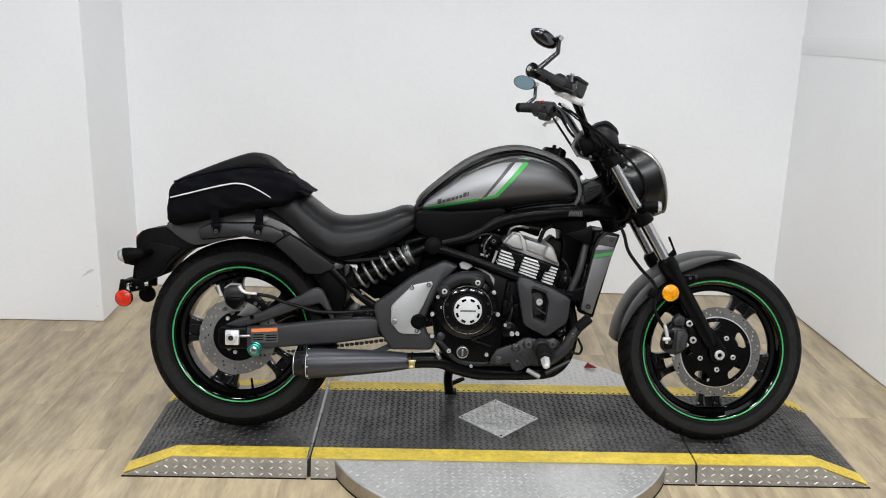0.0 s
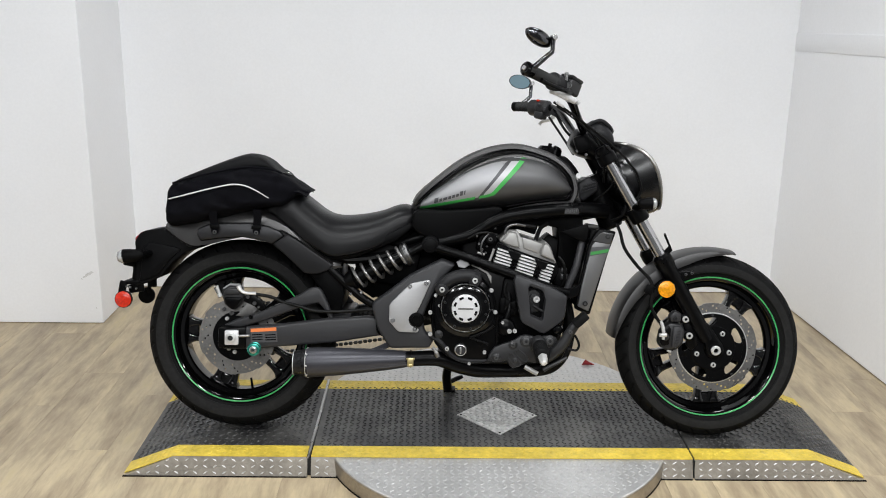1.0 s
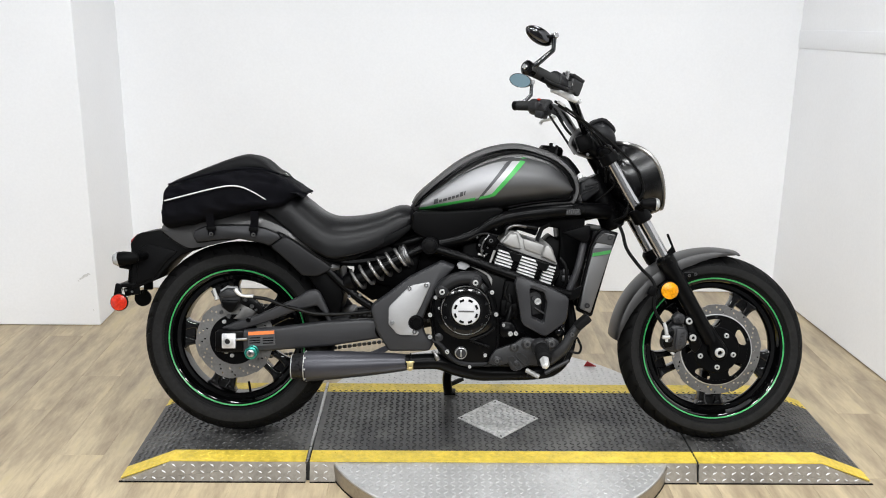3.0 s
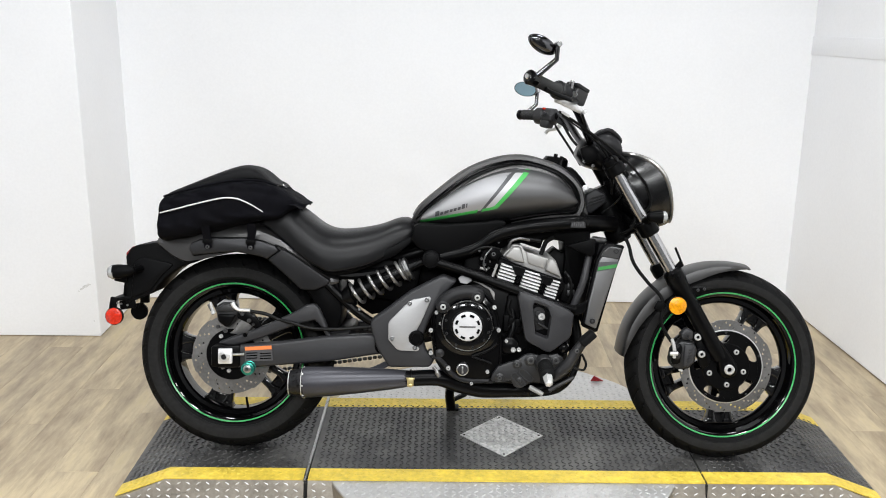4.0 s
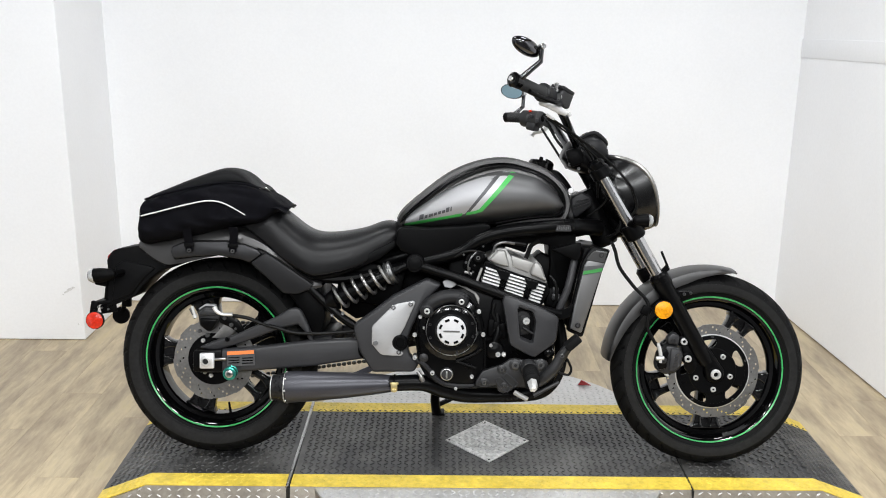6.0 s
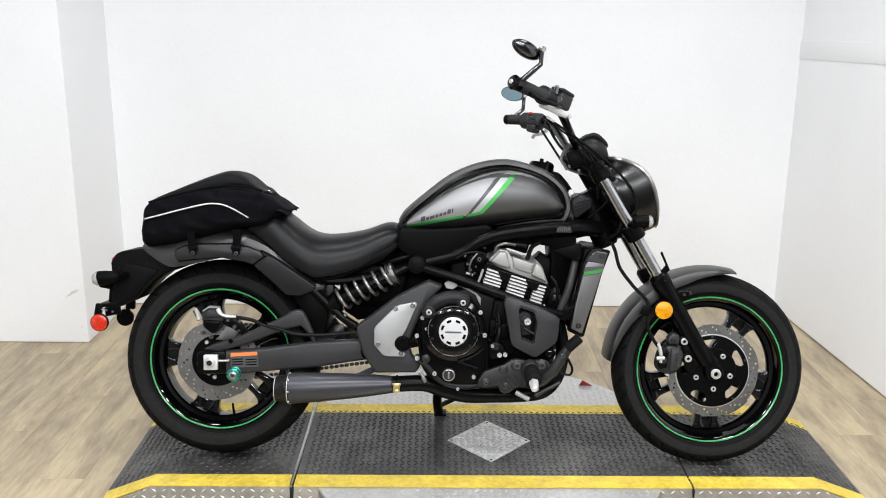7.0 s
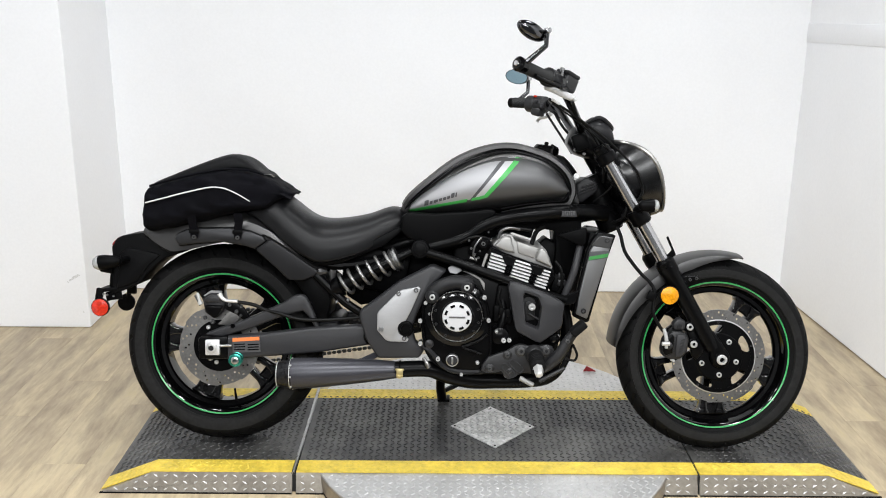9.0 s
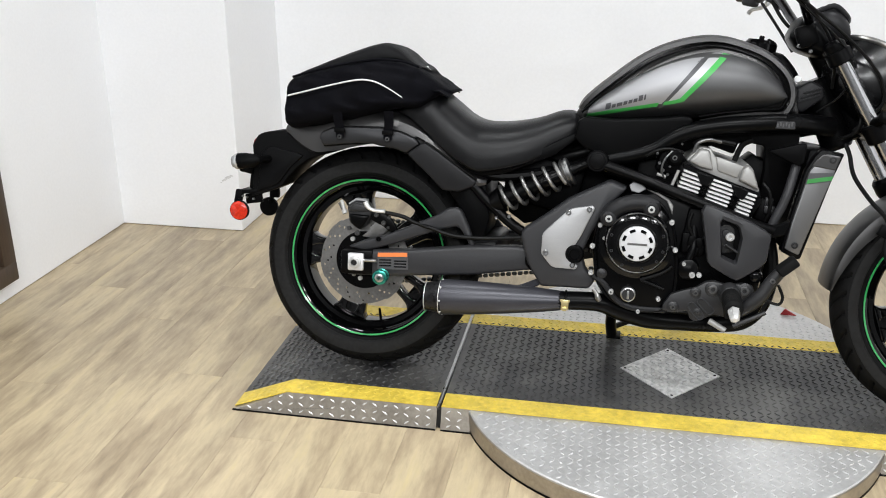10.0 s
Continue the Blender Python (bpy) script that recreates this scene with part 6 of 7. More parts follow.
# cylinder with three stacks of bright fins, and its silver head cover
tilt = -16.5
cyl = part("cylinder", slab([(0.050, 0.640), (0.095, 0.660), (0.255, 0.590), (0.262, 0.555), (0.235, 0.500), (0.060, 0.545)], -0.140, 0.130, 0.008, 2), BLACKPAINT, engine, "black cylinder block")
for cx, cw, wide, count in ((0.0845, 0.598, 0.054, 5), (0.1570, 0.574, 0.058, 6), (0.2210, 0.552, 0.036, 6)):
    for k in range(count):
        off = (k - (count - 1) / 2) * 0.0098
        part("fin", block((cx + off * 0.28, -0.075, cw + off), (wide, 0.185, 0.0058), (0, -tilt, 0), 0.0018, 1), FINBRIGHT, cyl)
for cx, cw in ((0.121, 0.586), (0.1905, 0.563)):
    for k in range(4):
        part("stud", bolt(cx + (k - 1.5) * 0.003, cw + (k - 1.5) * 0.011, -0.142, 0.005, 0.006), BLACKPAINT, cyl)
head = part("head_cover", slab([(0.068, 0.650), (0.078, 0.662), (0.100, 0.685), (0.126, 0.683), (0.138, 0.662), (0.205, 0.642), (0.217, 0.651), (0.232, 0.636), (0.252, 0.582), (0.244, 0.578), (0.160, 0.605), (0.100, 0.628)], -0.152, 0.120, 0.007, 3), HEADSILVER, engine, "satin silver cylinder head cover")
part("head_dish", slab([(0.140, 0.664), (0.206, 0.644), (0.196, 0.612), (0.146, 0.628)], -0.158, -0.150, 0.005, 2), HEADSILVER, head)
for s in ([(0.070, 0.648), (0.100, 0.684), (0.124, 0.680), (0.138, 0.626), (0.105, 0.632)], [(0.206, 0.643), (0.217, 0.650), (0.232, 0.634), (0.251, 0.583), (0.196, 0.606)]):
    part("head_hump", slab(s, -0.170, -0.148, 0.006, 3, shrink=0.82), HEADSILVER, head)
part("head_gasket", slab([(0.062, 0.645), (0.100, 0.630), (0.250, 0.580), (0.256, 0.572), (0.250, 0.565), (0.060, 0.632)], -0.165, 0.125, 0.003, 1), BLACKPAINT, cyl)
for u, w in ((0.118, 0.612), (0.204, 0.585)):
    part("gasket_lug", slab([(u - 0.024, w + 0.014), (u + 0.022, w + 0.001), (u + 0.010, w - 0.024), (u - 0.010, w - 0.020)], -0.172, -0.140, 0.003, 1), BLACKPAINT, cyl)
part("rear_cylinder", slab([(-0.060, 0.560), (-0.045, 0.640), (0.040, 0.650), (0.060, 0.560)], -0.110, 0.120, 0.010, 2), BLACKPLASTIC, engine)
throttle = part("throttle_body", join(block((0.030, -0.100, 0.640), (0.060, 0.08, 0.055), (0, 15, 0), 0.008), rod((0.040, -0.135, 0.655), (0.040, -0.165, 0.655), [(0, 0.022), (0.7, 0.021), (1, 0.012)], 20), block((0.005, -0.13, 0.690), (0.05, 0.03, 0.02), (0, 10, 0), 0.004)), BLACKPLASTIC, engine, "black throttle linkage with small bright screws")
for u, w, r in ((0.040, 0.655, 0.010), (0.004, 0.640, 0.006), (0.014, 0.622, 0.006), (-0.003, 0.664, 0.005), (0.026, 0.612, 0.005), (0.055, 0.690, 0.004), (0.030, 0.632, 0.004)):
    part("linkage_screw", bolt(u, w, -0.160, r * 0.85, 0.006), BOLTGREY, throttle)
part("linkage_rod", join(tube([(0.036, -0.165, 0.578), (0.052, -0.165, 0.625)], 0.004, 8, 2), tube([(0.000, -0.16, 0.612), (0.022, -0.16, 0.606)], 0.004, 8, 2)), HEADSILVER, throttle)
part("wiring_loom", tube([(0.085, -0.13, 0.690), (0.105, -0.135, 0.702), (0.150, -0.135, 0.700), (0.185, -0.13, 0.695)], 0.006, 8), HOSE, engine)
part("spark_lead", tube([(0.190, -0.10, 0.650), (0.205, -0.10, 0.690), (0.230, -0.10, 0.705)], 0.007, 8), HOSE, engine)
for pts, r, m in (([(-0.030, -0.150, 0.655), (0.000, -0.158, 0.672), (0.030, -0.158, 0.676), (0.062, -0.150, 0.668)], 0.0040, HOSE), ([(0.020, -0.160, 0.602), (0.010, -0.166, 0.622), (0.016, -0.166, 0.650), (0.034, -0.160, 0.672)], 0.0028, BOLTGREY), ([(0.085, -0.150, 0.672), (0.094, -0.152, 0.694), (0.120, -0.150, 0.703), (0.150, -0.140, 0.698)], 0.0045, BOLTGREY),
                  ([(0.262, -0.120, 0.600), (0.280, -0.128, 0.575), (0.284, -0.128, 0.530), (0.276, -0.120, 0.505)], 0.0050, HOSE), ([(0.095, -0.168, 0.520), (0.088, -0.172, 0.490), (0.100, -0.172, 0.460), (0.092, -0.172, 0.432)], 0.0042, HOSE), ([(0.125, -0.165, 0.500), (0.130, -0.170, 0.470), (0.118, -0.170, 0.440)], 0.0035, HOSE)):
    part("engine_lead", tube(pts, r, 8), m, engine)
for u, w, a in ((0.098, 0.452, 10), (0.118, 0.448, -15), (0.108, 0.425, 20)):
    part("plug_housing", block((u, -0.172, w), (0.016, 0.014, 0.024), (0, a, 0), 0.003), BLACKPLASTIC, engine)
# Air box outline is widened as black filler for gaps beside the head.
part("air_box", slab([(0.040, 0.725), (0.300, 0.750), (0.345, 0.735), (0.345, 0.600), (0.300, 0.540), (0.262, 0.560), (0.268, 0.640), (0.262, 0.690), (0.200, 0.700), (0.190, 0.665), (0.110, 0.690), (0.060, 0.660), (0.030, 0.670)], -0.08, 0.09, 0.006), BLACKPLASTIC, engine, "black air box above the cylinders")
part("coolant_pipe", tube([(0.336, -0.125, 0.650), (0.321, -0.140, 0.586), (0.310, -0.142, 0.549), (0.296, -0.142, 0.513), (0.286, -0.140, 0.480)], 0.0115, 14), MIDGREY, engine, "dark grey coolant pipe")
part("connector_box", join(block((0.281, -0.118, 0.556), (0.020, 0.016, 0.018), (0, 8, 0), 0.003), block((0.283, -0.120, 0.535), (0.026, 0.014, 0.020), (0, 4, 0), 0.003)), CASTGREY, engine, "dark wiring connector")
part("connector_screw", join(bolt(0.276, 0.540, -0.127, 0.003, 0.002), bolt(0.290, 0.532, -0.127, 0.003, 0.002)), STEEL, engine)
# Black slab added to darken the open space behind the head.
part("head_gap_filler", slab([(0.205, 0.636), (0.240, 0.668), (0.262, 0.652), (0.279, 0.660), (0.300, 0.672), (0.318, 0.680), (0.323, 0.527), (0.241, 0.525)], -0.050, 0.050, 0.006), BLACKPLASTIC, engine, "black filler added behind the cylinder head")
part("cylinder_front", slab([(0.262, 0.565), (0.295, 0.555), (0.300, 0.510), (0.275, 0.500), (0.250, 0.510)], -0.120, 0.120, 0.006), BLACKPLASTIC, engine)

# ---- radiator with its side shroud ----
radiator = part("radiator", slab([(0.365, 0.690), (0.420, 0.690), (0.362, 0.430), (0.318, 0.440)], -0.118, 0.118, 0.006), BLACKPLASTIC, bike, "black radiator with a silver side shroud and green stripe")
for s in (-1, 1):
    a, b = (-0.152, -0.116) if s < 0 else (0.116, 0.152)
    guard = part("radiator_shroud", slab([(0.387, 0.694), (0.440, 0.686), (0.416, 0.614), (0.366, 0.420), (0.357, 0.417), (0.316, 0.436), (0.327, 0.507), (0.354, 0.640), (0.372, 0.676)], a, b, 0.006, 2), BLACKPAINT, radiator, "black radiator shroud")
    if s < 0:
        part("shroud_panel", slab([(0.388, 0.680), (0.400, 0.684), (0.430, 0.679), (0.421, 0.645), (0.411, 0.610), (0.359, 0.430), (0.324, 0.445), (0.334, 0.510), (0.362, 0.640)], -0.160, -0.148, 0.004, 2), SHROUDGREY, guard, "silver grey shroud panel")
        part("shroud_top", slab([(0.389, 0.683), (0.430, 0.680), (0.421, 0.646), (0.365, 0.654), (0.374, 0.668)], -0.163, -0.158, 0.003, 1), GRAPHITE, guard, "graphite shroud corner")
        part("shroud_band", slab([(0.3615, 0.636), (0.4195, 0.640), (0.4135, 0.618), (0.3565, 0.608)], -0.1615, -0.1590, 0, 1), GREYDECAL, guard)
        part("green_stripe", slab([(0.3595, 0.621), (0.4170, 0.632), (0.4140, 0.621), (0.3572, 0.610)], -0.1625, -0.1605, 0, 1), SHROUDGREEN, guard, "bright green stripe")
        for u, w in ((0.412, 0.671), (0.347, 0.455)):
            part("shroud_bolt", bolt(u, w, -0.160, 0.010, 0.005), CASTGREY, guard)

# ---- covers ----
panel_out = [(0.112, 0.545), (0.130, 0.547), (0.236, 0.510), (0.285, 0.484), (0.279, 0.413), (0.264, 0.398), (0.217, 0.362), (0.205, 0.363), (0.150, 0.392), (0.140, 0.400)]
hole = [(0.160, 0.515), (0.170, 0.420), (0.208, 0.404), (0.216, 0.470), (0.206, 0.500)]


def around(pts, c, n=48):
    """The outline met by rays from c at even angles."""
    out = []
    for k in range(n):
        d = Vector((math.cos(2 * math.pi * k / n), math.sin(2 * math.pi * k / n)))
        best = 0.0
        for p, q in zip(pts, pts[1:] + pts[:1]):
            hit = geometry.intersect_line_line_2d(Vector(c), Vector(c) + d, Vector(p), Vector(q))
            if hit:
                best = max(best, (hit - Vector(c)).length)
        out.append((c[0] + d.x * best, c[1] + d.y * best))
    return out


HC0 = (0.190, 0.455)
outer, inner = around(panel_out, HC0), around(hole, HC0)
grow = lambda pts, f: [(HC0[0] + (u - HC0[0]) * f, HC0[1] + (w - HC0[1]) * f) for u, w in pts]
loops = [(outer, -0.160), (outer, -0.198), (grow(outer, 0.97), -0.203), ([((a[0] + b[0]) / 2, (a[1] + b[1]) / 2) for a, b in zip(outer, inner)], -0.2085), (grow(inner, 1.05), -0.207), (inner, -0.203), (grow(inner, 0.90), -0.170)]
lower = part("engine_side_cover", bridge(bmesh.new(), [[(u, v, w) for u, w in pts] for pts, v in loops], True), MIDGREY, bike, "dark grey moulded engine side cover with an opening")
part("cover_back", slab([(0.120, 0.540), (0.280, 0.480), (0.270, 0.410), (0.210, 0.370), (0.150, 0.40)], -0.178, -0.140, 0.004), BLACKPLASTIC, lower)
part("mount_bolt", join(rod((0.178, -0.172, 0.478), (0.178, -0.192, 0.478), [(0, 0.022), (0.7, 0.021), (0.72, 0.010), (0.98, 0.009), (1, 0.006)], 20), slab([(0.160, 0.49), (0.196, 0.49), (0.200, 0.430), (0.172, 0.424)], -0.182, -0.172, 0.004)), CASTGREY, lower, "grey engine mount bolt")
part("mount_bolt_head", bolt(0.188, 0.470, -0.190, 0.013, 0.008), BOLTBRIGHT, lower, "bright bolt in the opening")
part("opening_strut", pin((0.178, -0.186, 0.450), (0.212, -0.186, 0.430), 0.004), CASTGREY, lower)
cover = part("side_cover", slab([(-0.336, 0.430), (-0.330, 0.448), (-0.281, 0.484), (-0.213, 0.538), (-0.111, 0.592), (-0.066, 0.575), (-0.112, 0.527), (-0.151, 0.449), (-0.172, 0.396), (-0.160, 0.352), (-0.131, 0.328), (-0.146, 0.301), (-0.276, 0.298), (-0.314, 0.358)], -0.178, -0.130, 0.009, 3, shrink=0.97), MIDGREY, bike, "dark grey frame side cover with a brushed metal plate")
metal = part("metal_plate", slab([(-0.276, 0.440), (-0.270, 0.450), (-0.214, 0.508), (-0.200, 0.514), (-0.152, 0.524), (-0.146, 0.517), (-0.176, 0.446), (-0.192, 0.416), (-0.206, 0.402), (-0.206, 0.388), (-0.194, 0.376), (-0.180, 0.364), (-0.186, 0.355), (-0.240, 0.356), (-0.250, 0.360), (-0.276, 0.390)], -0.186, -0.174, 0.003, 2), BRUSHED, cover, "brushed aluminium plate")
for u, w in ((-0.212, 0.503), (-0.160, 0.514), (-0.264, 0.394), (-0.194, 0.367)):
    part("plate_bolt", bolt(u, w, -0.186, 0.0085, 0.005), STEEL, metal)
part("pivot_cap", rod((-0.190, -0.170, 0.396), (-0.190, -0.197, 0.396), [(0, 0.024), (0.6, 0.024), (0.8, 0.020), (0.82, 0.015), (0.6, 0.014)], 24), BLACKPLASTIC, cover, "black round pivot cap")
part("left_side_cover", slab([(-0.336, 0.430), (-0.213, 0.538), (-0.111, 0.592), (-0.066, 0.575), (-0.151, 0.449), (-0.131, 0.328), (-0.276, 0.298)], 0.130, 0.178, 0.009, 3), GREYPLASTIC, cover)

# ---- exhaust ----
exhaust = part("exhaust", tube([(-0.262, -0.169, 0.262), (-0.205, -0.168, 0.267), (-0.120, -0.160, 0.268), (-0.060, -0.145, 0.248), (0.010, -0.13, 0.230), (0.090, -0.12, 0.226), (0.190, -0.11, 0.228), (0.250, -0.10, 0.238), (0.292, -0.08, 0.275), (0.312, -0.06, 0.340), (0.305, -0.05, 0.420), (0.270, -0.04, 0.520)], [0.029, 0.0245, 0.025, 0.028, 0.028, 0.025, 0.025, 0.024, 0.022, 0.021, 0.021, 0.021], 18), BLACKPAINT, bike, "black low exhaust with a grey cone silencer")
muffler = part("silencer", rod((-0.540, -0.172, 0.249), (-0.215, -0.168, 0.266), [(0, 0.040), (0.012, 0.046), (0.036, 0.0475), (0.28, 0.0450), (0.55, 0.0395), (0.80, 0.0330), (0.95, 0.0275), (1, 0.0250)], 40), MUFFLER, exhaust, "grey coated cone silencer")
tip = part("silencer_tip", rod((-0.530, -0.172, 0.249), (-0.580, -0.1725, 0.2475), [(0, 0.046), (0.12, 0.0465), (0.16, 0.044), (0.9, 0.038), (1.0, 0.036), (0.98, 0.031), (0.2, 0.028), (0.15, 0.001)], 40), TIPWEAVE, muffler, "black woven tip with bright rims")
for t, r in ((0.16, 0.0452), (0.95, 0.0388)):
    c = Vector((-0.530, -0.172, 0.249)).lerp(Vector((-0.580, -0.1725, 0.2475)), t)
    part("tip_rim", tube([(c.x, c.y + r * math.cos(a), c.z + r * math.sin(a)) for a in (2 * math.pi * i / 24 for i in range(24))], 0.0014, 6, 2, closed=True), BOLTBRIGHT, tip)
for a in range(0, 360, 45):
    part("tip_rivet", rod((-0.5335, -0.172 - 0.046 * math.cos(radians(a)), 0.249 + 0.046 * math.sin(radians(a))), (-0.5335, -0.172 - 0.0495 * math.cos(radians(a)), 0.249 + 0.0495 * math.sin(radians(a))), [(0, 0.0035), (1, 0.002)], 8), BOLTBRIGHT, tip)
clamp = part("pipe_clamp", tube([(-0.206, -0.168 + 0.0255 * math.cos(a), 0.267 + 0.0255 * math.sin(a)) for a in (2 * math.pi * i / 20 for i in range(20))], 0.003, 6, 2, closed=True), BLACKPAINT, exhaust, "black pipe clamp with a yellow zinc plate")
part("clamp_plate", join(block((-0.206, -0.196, 0.262), (0.020, 0.005, 0.028), (0, 0, 0), 0.002), block((-0.206, -0.192, 0.272), (0.026, 0.004, 0.006), (0, 0, 0), 0.001), block((-0.206, -0.199, 0.252), (0.012, 0.012, 0.010), (0, 0, 0), 0.002)), BRASS, clamp)
part("silencer_hanger", join(slab([(-0.345, 0.290), (-0.325, 0.296), (-0.262, 0.326), (-0.266, 0.305), (-0.300, 0.286)], -0.150, -0.144, 0.002, 1), block((-0.340, -0.168, 0.292), (0.040, 0.008, 0.010), (0, 4, 0), 0.002)), MUFFLER, exhaust)
part("collector_box", hull([(-0.120, 0.262), (-0.060, 0.272), (0.050, 0.270), (0.200, 0.265), (0.262, 0.262)], [(-0.120, 0.240), (-0.060, 0.212), (0.050, 0.203), (0.200, 0.205), (0.262, 0.230)], [(-0.12, 0.10), (-0.05, 0.12), (0.05, 0.125), (0.20, 0.12), (0.262, 0.09)], 3), BLACKPAINT, exhaust, "black exhaust collector under the engine")

# ---- foot controls and stand ----
plate = part("footpeg_plate", slab([(0.038, 0.274), (0.041, 0.290), (0.058, 0.317), (0.087, 0.329), (0.116, 0.338), (0.139, 0.354), (0.157, 0.359), (0.193, 0.351), (0.228, 0.358), (0.252, 0.353), (0.258, 0.338), (0.242, 0.310), (0.225, 0.280), (0.202, 0.267), (0.166, 0.272), (0.143, 0.259), (0.122, 0.250), (0.107, 0.258), (0.101, 0.276), (0.083, 0.271), (0.059, 0.269)], -0.206, -0.188, 0.004, 2), CASTGREY, bike, "dark grey cast footpeg bracket with bolts")
for (u0, w0), (u1, w1) in (((0.109, 0.292), (0.134, 0.265)), ((0.131, 0.304), (0.157, 0.281))):
    a, b = Vector((u0, -0.2055, w0)), Vector((u1, -0.2055, w1))
    d = (b - a).normalized()
    n = Vector((-d.z, 0, d.x)) * 0.0085
    part("slot_shade", slab([((p + q).x, (p + q).z) for p, q in ((a, n), (a - d * 0.006, Vector()), (a, -n), (b, -n), (b + d * 0.006, Vector()), (b, n))], -0.2078, -0.200, 0.0005, 1), HOLESHADE, plate)
    part("slot_rim", tube([((p + q).x, -0.2070, (p + q).z) for p, q in ((a, n), (a - d * 0.007, Vector()), (a, -n), (b, -n), (b + d * 0.007, Vector()), (b, n))], 0.0022, 6, 3, closed=True), MIDGREY, plate)
for u, w, r in ((0.065, 0.284, 0.009), (0.117, 0.325, 0.009), (0.158, 0.338, 0.014), (0.233, 0.340, 0.014), (0.126, 0.276, 0.006)):
    part("bolt_boss", rod((u, -0.204, w), (u, -0.210, w), [(0, r + 0.006), (0.6, r + 0.005), (1, r + 0.001)], 18), CASTGREY, plate)
    part("bracket_bolt", bolt(u, w, -0.208, r, 0.006), BOLTGREY, plate)
part("peg_pivot", rod((0.196, -0.204, 0.334), (0.199, -0.234, 0.328), [(0, 0.026), (0.6, 0.027), (0.9, 0.024), (1, 0.018)], 24), CASTGREY, plate, "dark cast peg pivot")
part("footpeg", join(rod((0.199, -0.226, 0.330), (0.200, -0.312, 0.313), [(0, 0.017), (0.08, 0.0225), (0.30, 0.0235)] + [(0.36 + 0.06 * i, 0.0240 - 0.0018 * (i % 2)) for i in range(9)] + [(0.93, 0.0225), (1, 0.016)], 24), block((0.200, -0.290, 0.300), (0.040, 0.034, 0.020), (10, 4, 0), 0.006, 2)), RUBBER, plate, "black rubber footpeg")
part("peg_end", rod((0.200, -0.308, 0.311), (0.200, -0.345, 0.298), [(0, 0.0155), (0.35, 0.015), (0.9, 0.011), (1, 0.006)], 6), BOLTBRIGHT, plate, "bright hexagonal peg feeler")
pedal = part("brake_pedal", tube([(0.225, -0.20, 0.286), (0.245, -0.205, 0.302), (0.272, -0.21, 0.330), (0.292, -0.212, 0.367), (0.312, -0.214, 0.397)], [0.017, 0.018, 0.018, 0.016, 0.014], 14), CASTGREY, bike, "dark grey brake pedal with a rubber pad")
part("pedal_pad", block((0.324, -0.226, 0.414), (0.052, 0.050, 0.024), (0, -42, 0), 0.006, 2), RUBBER, pedal)
part("pedal_bolt", bolt(0.294, 0.374, -0.228, 0.008, 0.004), BOLTGREY, pedal)
part("pedal_lower", slab([(0.205, 0.290), (0.235, 0.262), (0.268, 0.268), (0.290, 0.320), (0.280, 0.340), (0.240, 0.310)], -0.196, -0.180, 0.005), BLACKPAINT, pedal)
part("pedal_spring", tube([(0.312, -0.200, 0.360), (0.320, -0.200, 0.345), (0.326, -0.200, 0.328), (0.320, -0.200, 0.312), (0.305, -0.198, 0.312), (0.290, -0.196, 0.318)], 0.0038, 8), HOSE, pedal, "black hose loop")
part("pedal_link", tube([(0.215, -0.2, 0.246), (0.290, -0.2, 0.288)], [0.008, 0.006], 8, 2), CASTGREY, pedal)
part("shift_feeler", pin((0.155, -0.212, 0.258), (0.196, -0.222, 0.238), 0.0075), HEADSILVER, pedal, "bright bare metal tab")
part("left_footpeg", rod((0.183, 0.205, 0.338), (0.197, 0.345, 0.310), [(0, 0.012), (0.1, 0.024), (0.93, 0.023), (1, 0.017)], 20), RUBBER, plate)
stand = part("side_stand", tube([(-0.060, 0.130, 0.240), (-0.085, 0.200, 0.140), (-0.080, 0.268, 0.066)], [0.016, 0.016, 0.017], 12, 4), BLACKPAINT, bike, "black side stand resting on the platform")
foot = part("stand_foot", block((-0.074, 0.284, 0.0585), (0.044, 0.046, 0.010), (10.1, 0, 0), 0.004), BLACKPAINT, stand)
part("stand_tab", tube([(-0.080, 0.25, 0.09), (-0.045, 0.26, 0.105), (-0.025, 0.26, 0.112)], [0.008, 0.009, 0.006], 8, 3), CASTGREY, stand)

# ---- tail bag ----
bag = thing("tail_bag", BIKE, "black nylon tail bag with white reflective piping strapped behind the seat", "bag")
body = part("bag_body", hull([(-0.990, 0.800), (-0.978, 0.815), (-0.900, 0.840), (-0.800, 0.862), (-0.720, 0.872), (-0.655, 0.860), (-0.620, 0.838), (-0.580, 0.814), (-0.548, 0.796)],
                             [(-0.990, 0.690), (-0.978, 0.672), (-0.900, 0.684), (-0.834, 0.702), (-0.731, 0.726), (-0.660, 0.738), (-0.628, 0.742), (-0.580, 0.776), (-0.548, 0.788)],
                             [(-0.990, 0.140), (-0.970, 0.168), (-0.85, 0.178), (-0.72, 0.178), (-0.64, 0.160), (-0.59, 0.135), (-0.548, 0.085)], 4.5, 110, 90), FABRIC, bag, "black nylon bag body", 100)
for v in body.data.vertices:
    n = noise.noise(v.co * 9) * 0.009 + noise.noise(Vector((v.co.x * 14 + v.co.z * 20, v.co.y * 6, v.co.z * 34))) * 0.010 + noise.noise(v.co * 45) * 0.002 + noise.noise(Vector((v.co.x * 30 - v.co.z * 18, 1.7, v.co.z * 26))) * 0.004
    back = max(0.0, min(1.0, (-0.93 - v.co.x) / 0.05))
    v.co += Vector((0.3 * n + back * 0.014 * noise.noise(Vector((3.1, v.co.y * 12, v.co.z * 30))), n * (1 if v.co.y > 0 else -1), 0.6 * n))
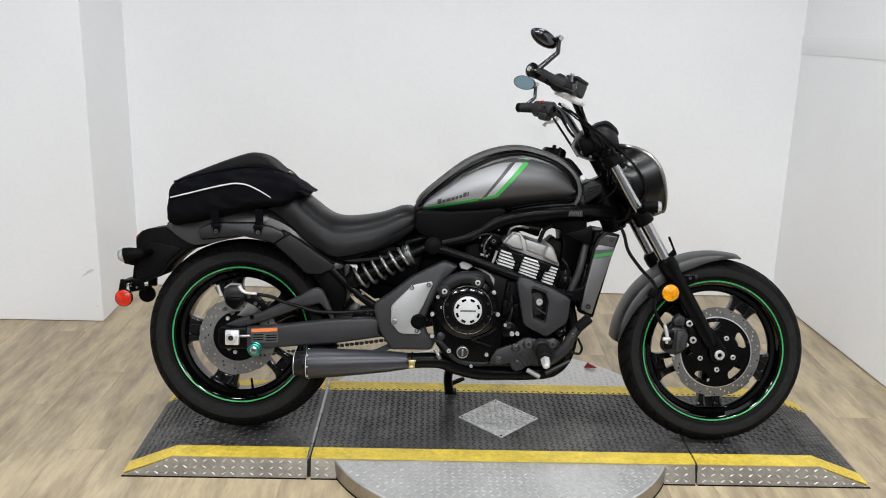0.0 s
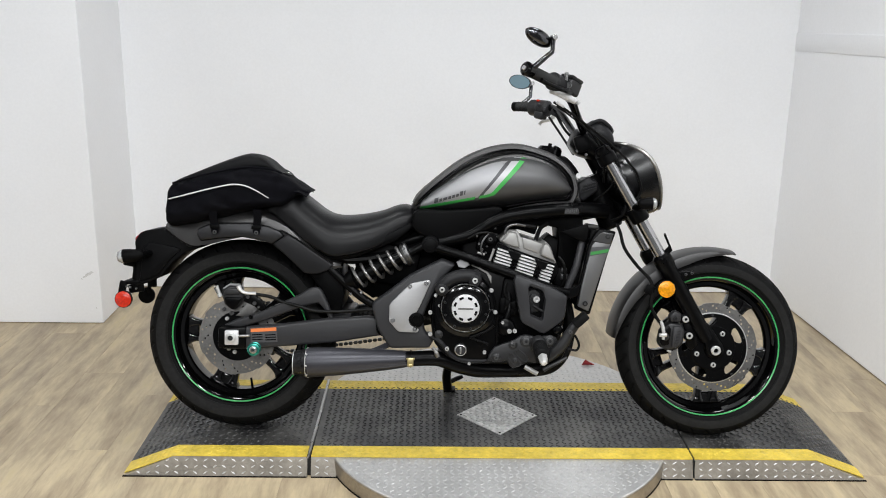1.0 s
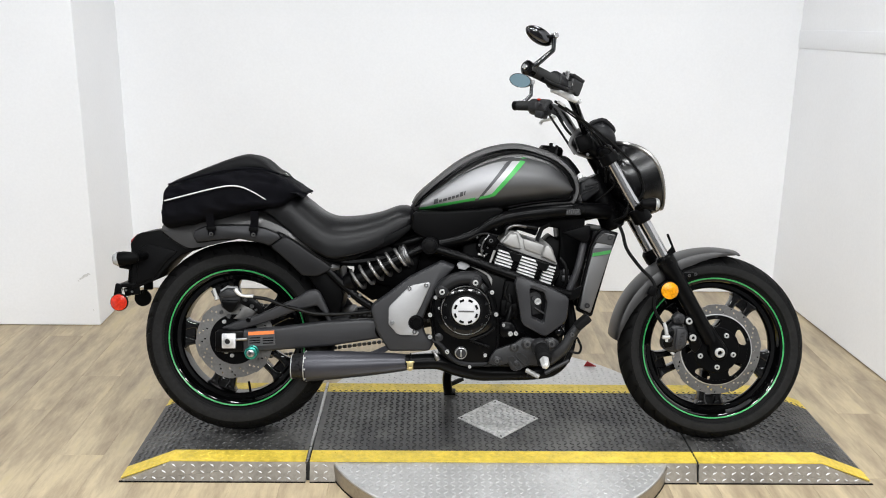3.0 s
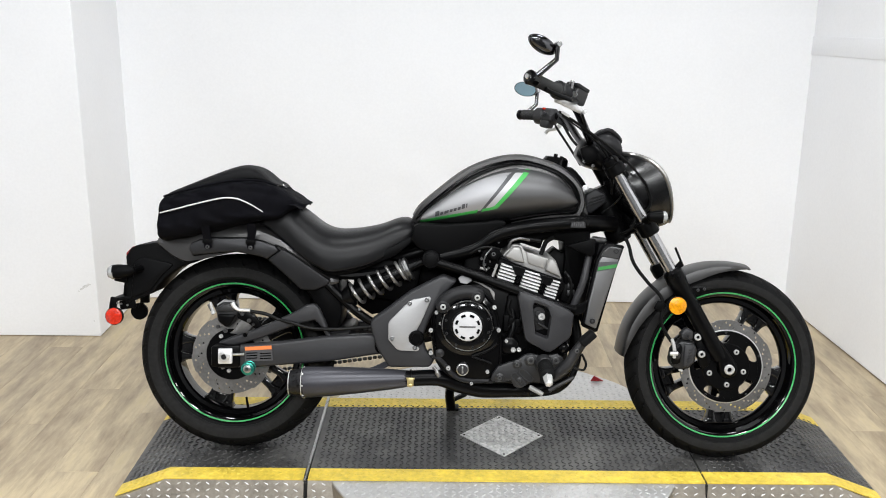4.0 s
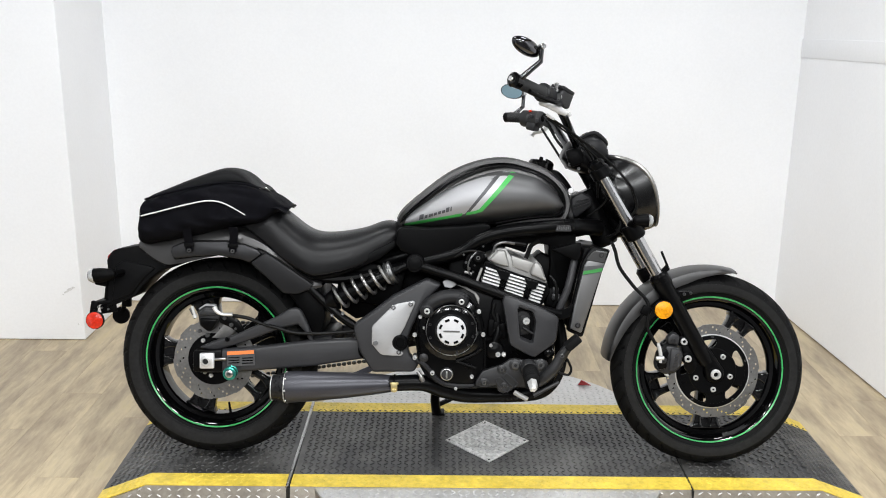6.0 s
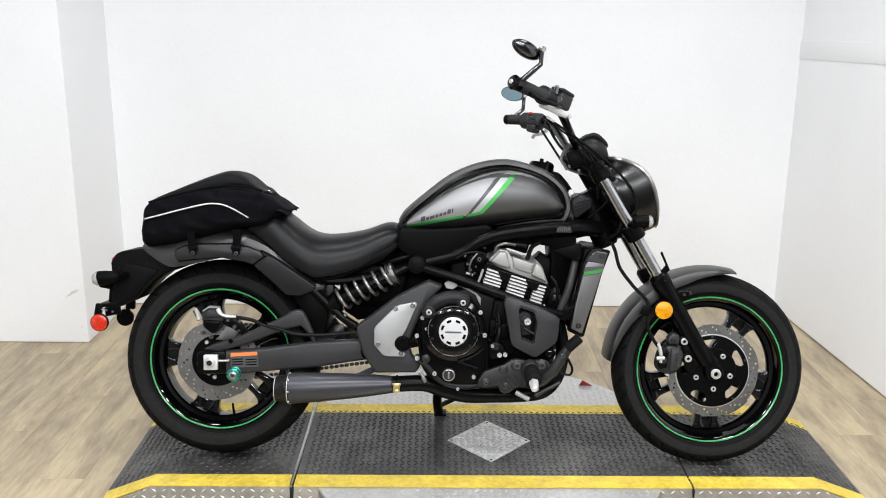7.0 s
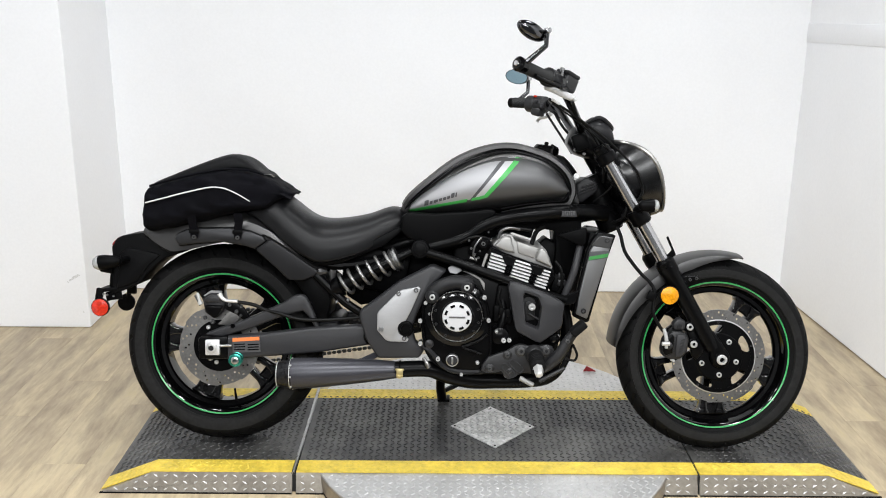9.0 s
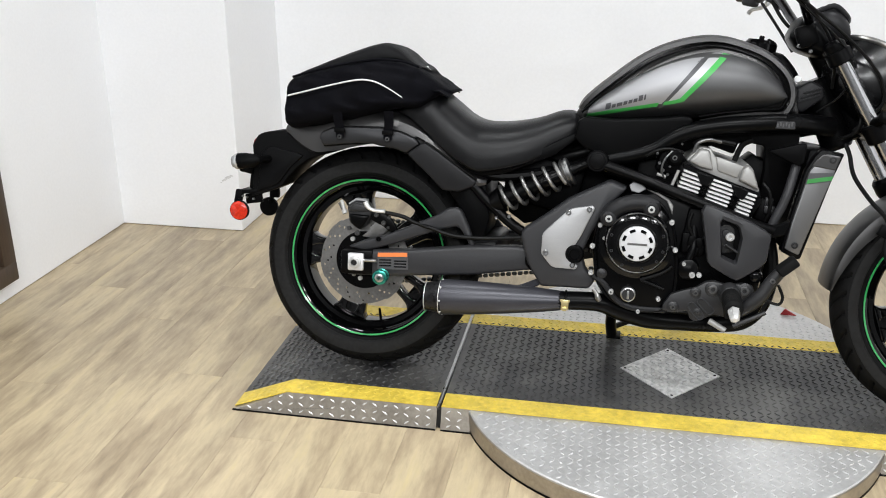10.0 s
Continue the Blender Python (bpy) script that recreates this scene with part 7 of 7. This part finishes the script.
lid = part("bag_lid", hull([(-0.978, 0.810), (-0.956, 0.830), (-0.860, 0.870), (-0.770, 0.904), (-0.728, 0.911), (-0.690, 0.897), (-0.650, 0.862), (-0.620, 0.848)],
                           [(-0.978, 0.797), (-0.956, 0.803), (-0.860, 0.835), (-0.755, 0.856), (-0.715, 0.862), (-0.672, 0.862), (-0.640, 0.852), (-0.620, 0.842)],
                           [(-0.978, 0.115), (-0.95, 0.132), (-0.80, 0.132), (-0.70, 0.118), (-0.65, 0.095), (-0.62, 0.06)], 3.6, 48, 44, mid=0.25), LIDVINYL, bag, "domed black bag lid", 100)
for v in lid.data.vertices:
    v.co += Vector((0, 0, noise.noise(v.co * 8) * 0.003))
part("zip_line", tube([(-0.968, -0.150, 0.812), (-0.900, -0.166, 0.832), (-0.820, -0.166, 0.852), (-0.740, -0.162, 0.866), (-0.670, -0.150, 0.864), (-0.625, -0.13, 0.850)], 0.0035, 6), FABRIC, bag)
part("piping", tube([(-0.974, -0.172, 0.763), (-0.920, -0.183, 0.777), (-0.850, -0.189, 0.796), (-0.790, -0.191, 0.810), (-0.760, -0.191, 0.813), (-0.730, -0.190, 0.809), (-0.696, -0.186, 0.794), (-0.660, -0.178, 0.772)], [0.0022, 0.0022, 0.0022, 0.0022, 0.0022, 0.0021, 0.0019, 0.0013], 8), PIPING, bag, "white reflective piping")
part("front_flap", shell([[(-0.645, v, 0.846 - 0.25 * abs(v)), (-0.605, v * 0.95, 0.828 - 0.22 * abs(v)), (-0.572, v * 0.9, 0.810 - 0.12 * abs(v)), (-0.548, v * 0.8, 0.792 - 0.1 * abs(v))] for v in np.linspace(-0.15, 0.06, 13)], 0.003), FABRIC, bag, "loose fabric flap")
part("zip_pull", tube([(-0.625, -0.135, 0.850), (-0.605, -0.142, 0.853), (-0.592, -0.145, 0.845)], [0.0016, 0.0012, 0.0014], 6, 3), STEEL, bag)
for u0, u1 in ((-0.838, -0.836), (-0.698, -0.704)):
    strap = part("strap", shell([[(u0 - 0.013, -0.168, 0.735), (u0 + 0.013, -0.168, 0.735)], [(u0 - 0.012, -0.158, 0.705), (u0 + 0.013, -0.158, 0.708)], [(u1 - 0.012, -0.146, 0.680), (u1 + 0.012, -0.146, 0.680)], [(u1 - 0.011, -0.144, 0.658), (u1 + 0.011, -0.144, 0.658)]], 0.003), FABRIC, bag, "black webbing strap with a snap")
    part("strap_snap", bolt(u1, 0.660, -0.146, 0.008, 0.006), BOLTGREY, strap)
    part("strap_buckle", block((u1, -0.150, 0.677), (0.030, 0.006, 0.012), (0, 0, 0), 0.002), BLACKPLASTIC, strap)


# ---- floor of loose-laid planks ----
# Unseen dark floor, added so the bike's sides reflect less plank colour.
dark_floor = part("floor_unseen", block((0, -3.70, -0.002), (6.24, 4.7, 0.010), bevel=0), DARKFLOOR)
tagged(dark_floor, "unseen dark floor added behind the camera to darken reflections", "floor", kind="structure")
floor = part("floor", block((0, -2.1, -0.03), (6.3, 8.1, 0.05), bevel=0), JOINT)
tagged(floor, "grey-beige oak-look vinyl plank floor", "floor", kind="structure")
LENGTH, WIDTH = 1.22, 0.152
bm = block((0, 0, -0.002), (WIDTH - 0.0004, LENGTH - 0.0004, 0.006), bevel=0.0004, seg=1)
me = bpy.data.meshes.new("plank")
bm.to_mesh(me)
bm.free()
me.materials.append(PLANK)
shifts = [0.0, 0.47, 0.83, 0.22, 0.66, 0.08, 0.55, 0.93, 0.36, 0.75]
for i in range(-20, 20):
    x = (i + 0.5) * WIDTH
    y = -6.1 + shifts[i % 10] * LENGTH - LENGTH
    while y < 2.4:
        if y > -2.0 and abs(x) < 2.35:
            ob = new("plank", me)
            ob.parent = floor
            ob.location = (x, y, 0)
        y += LENGTH
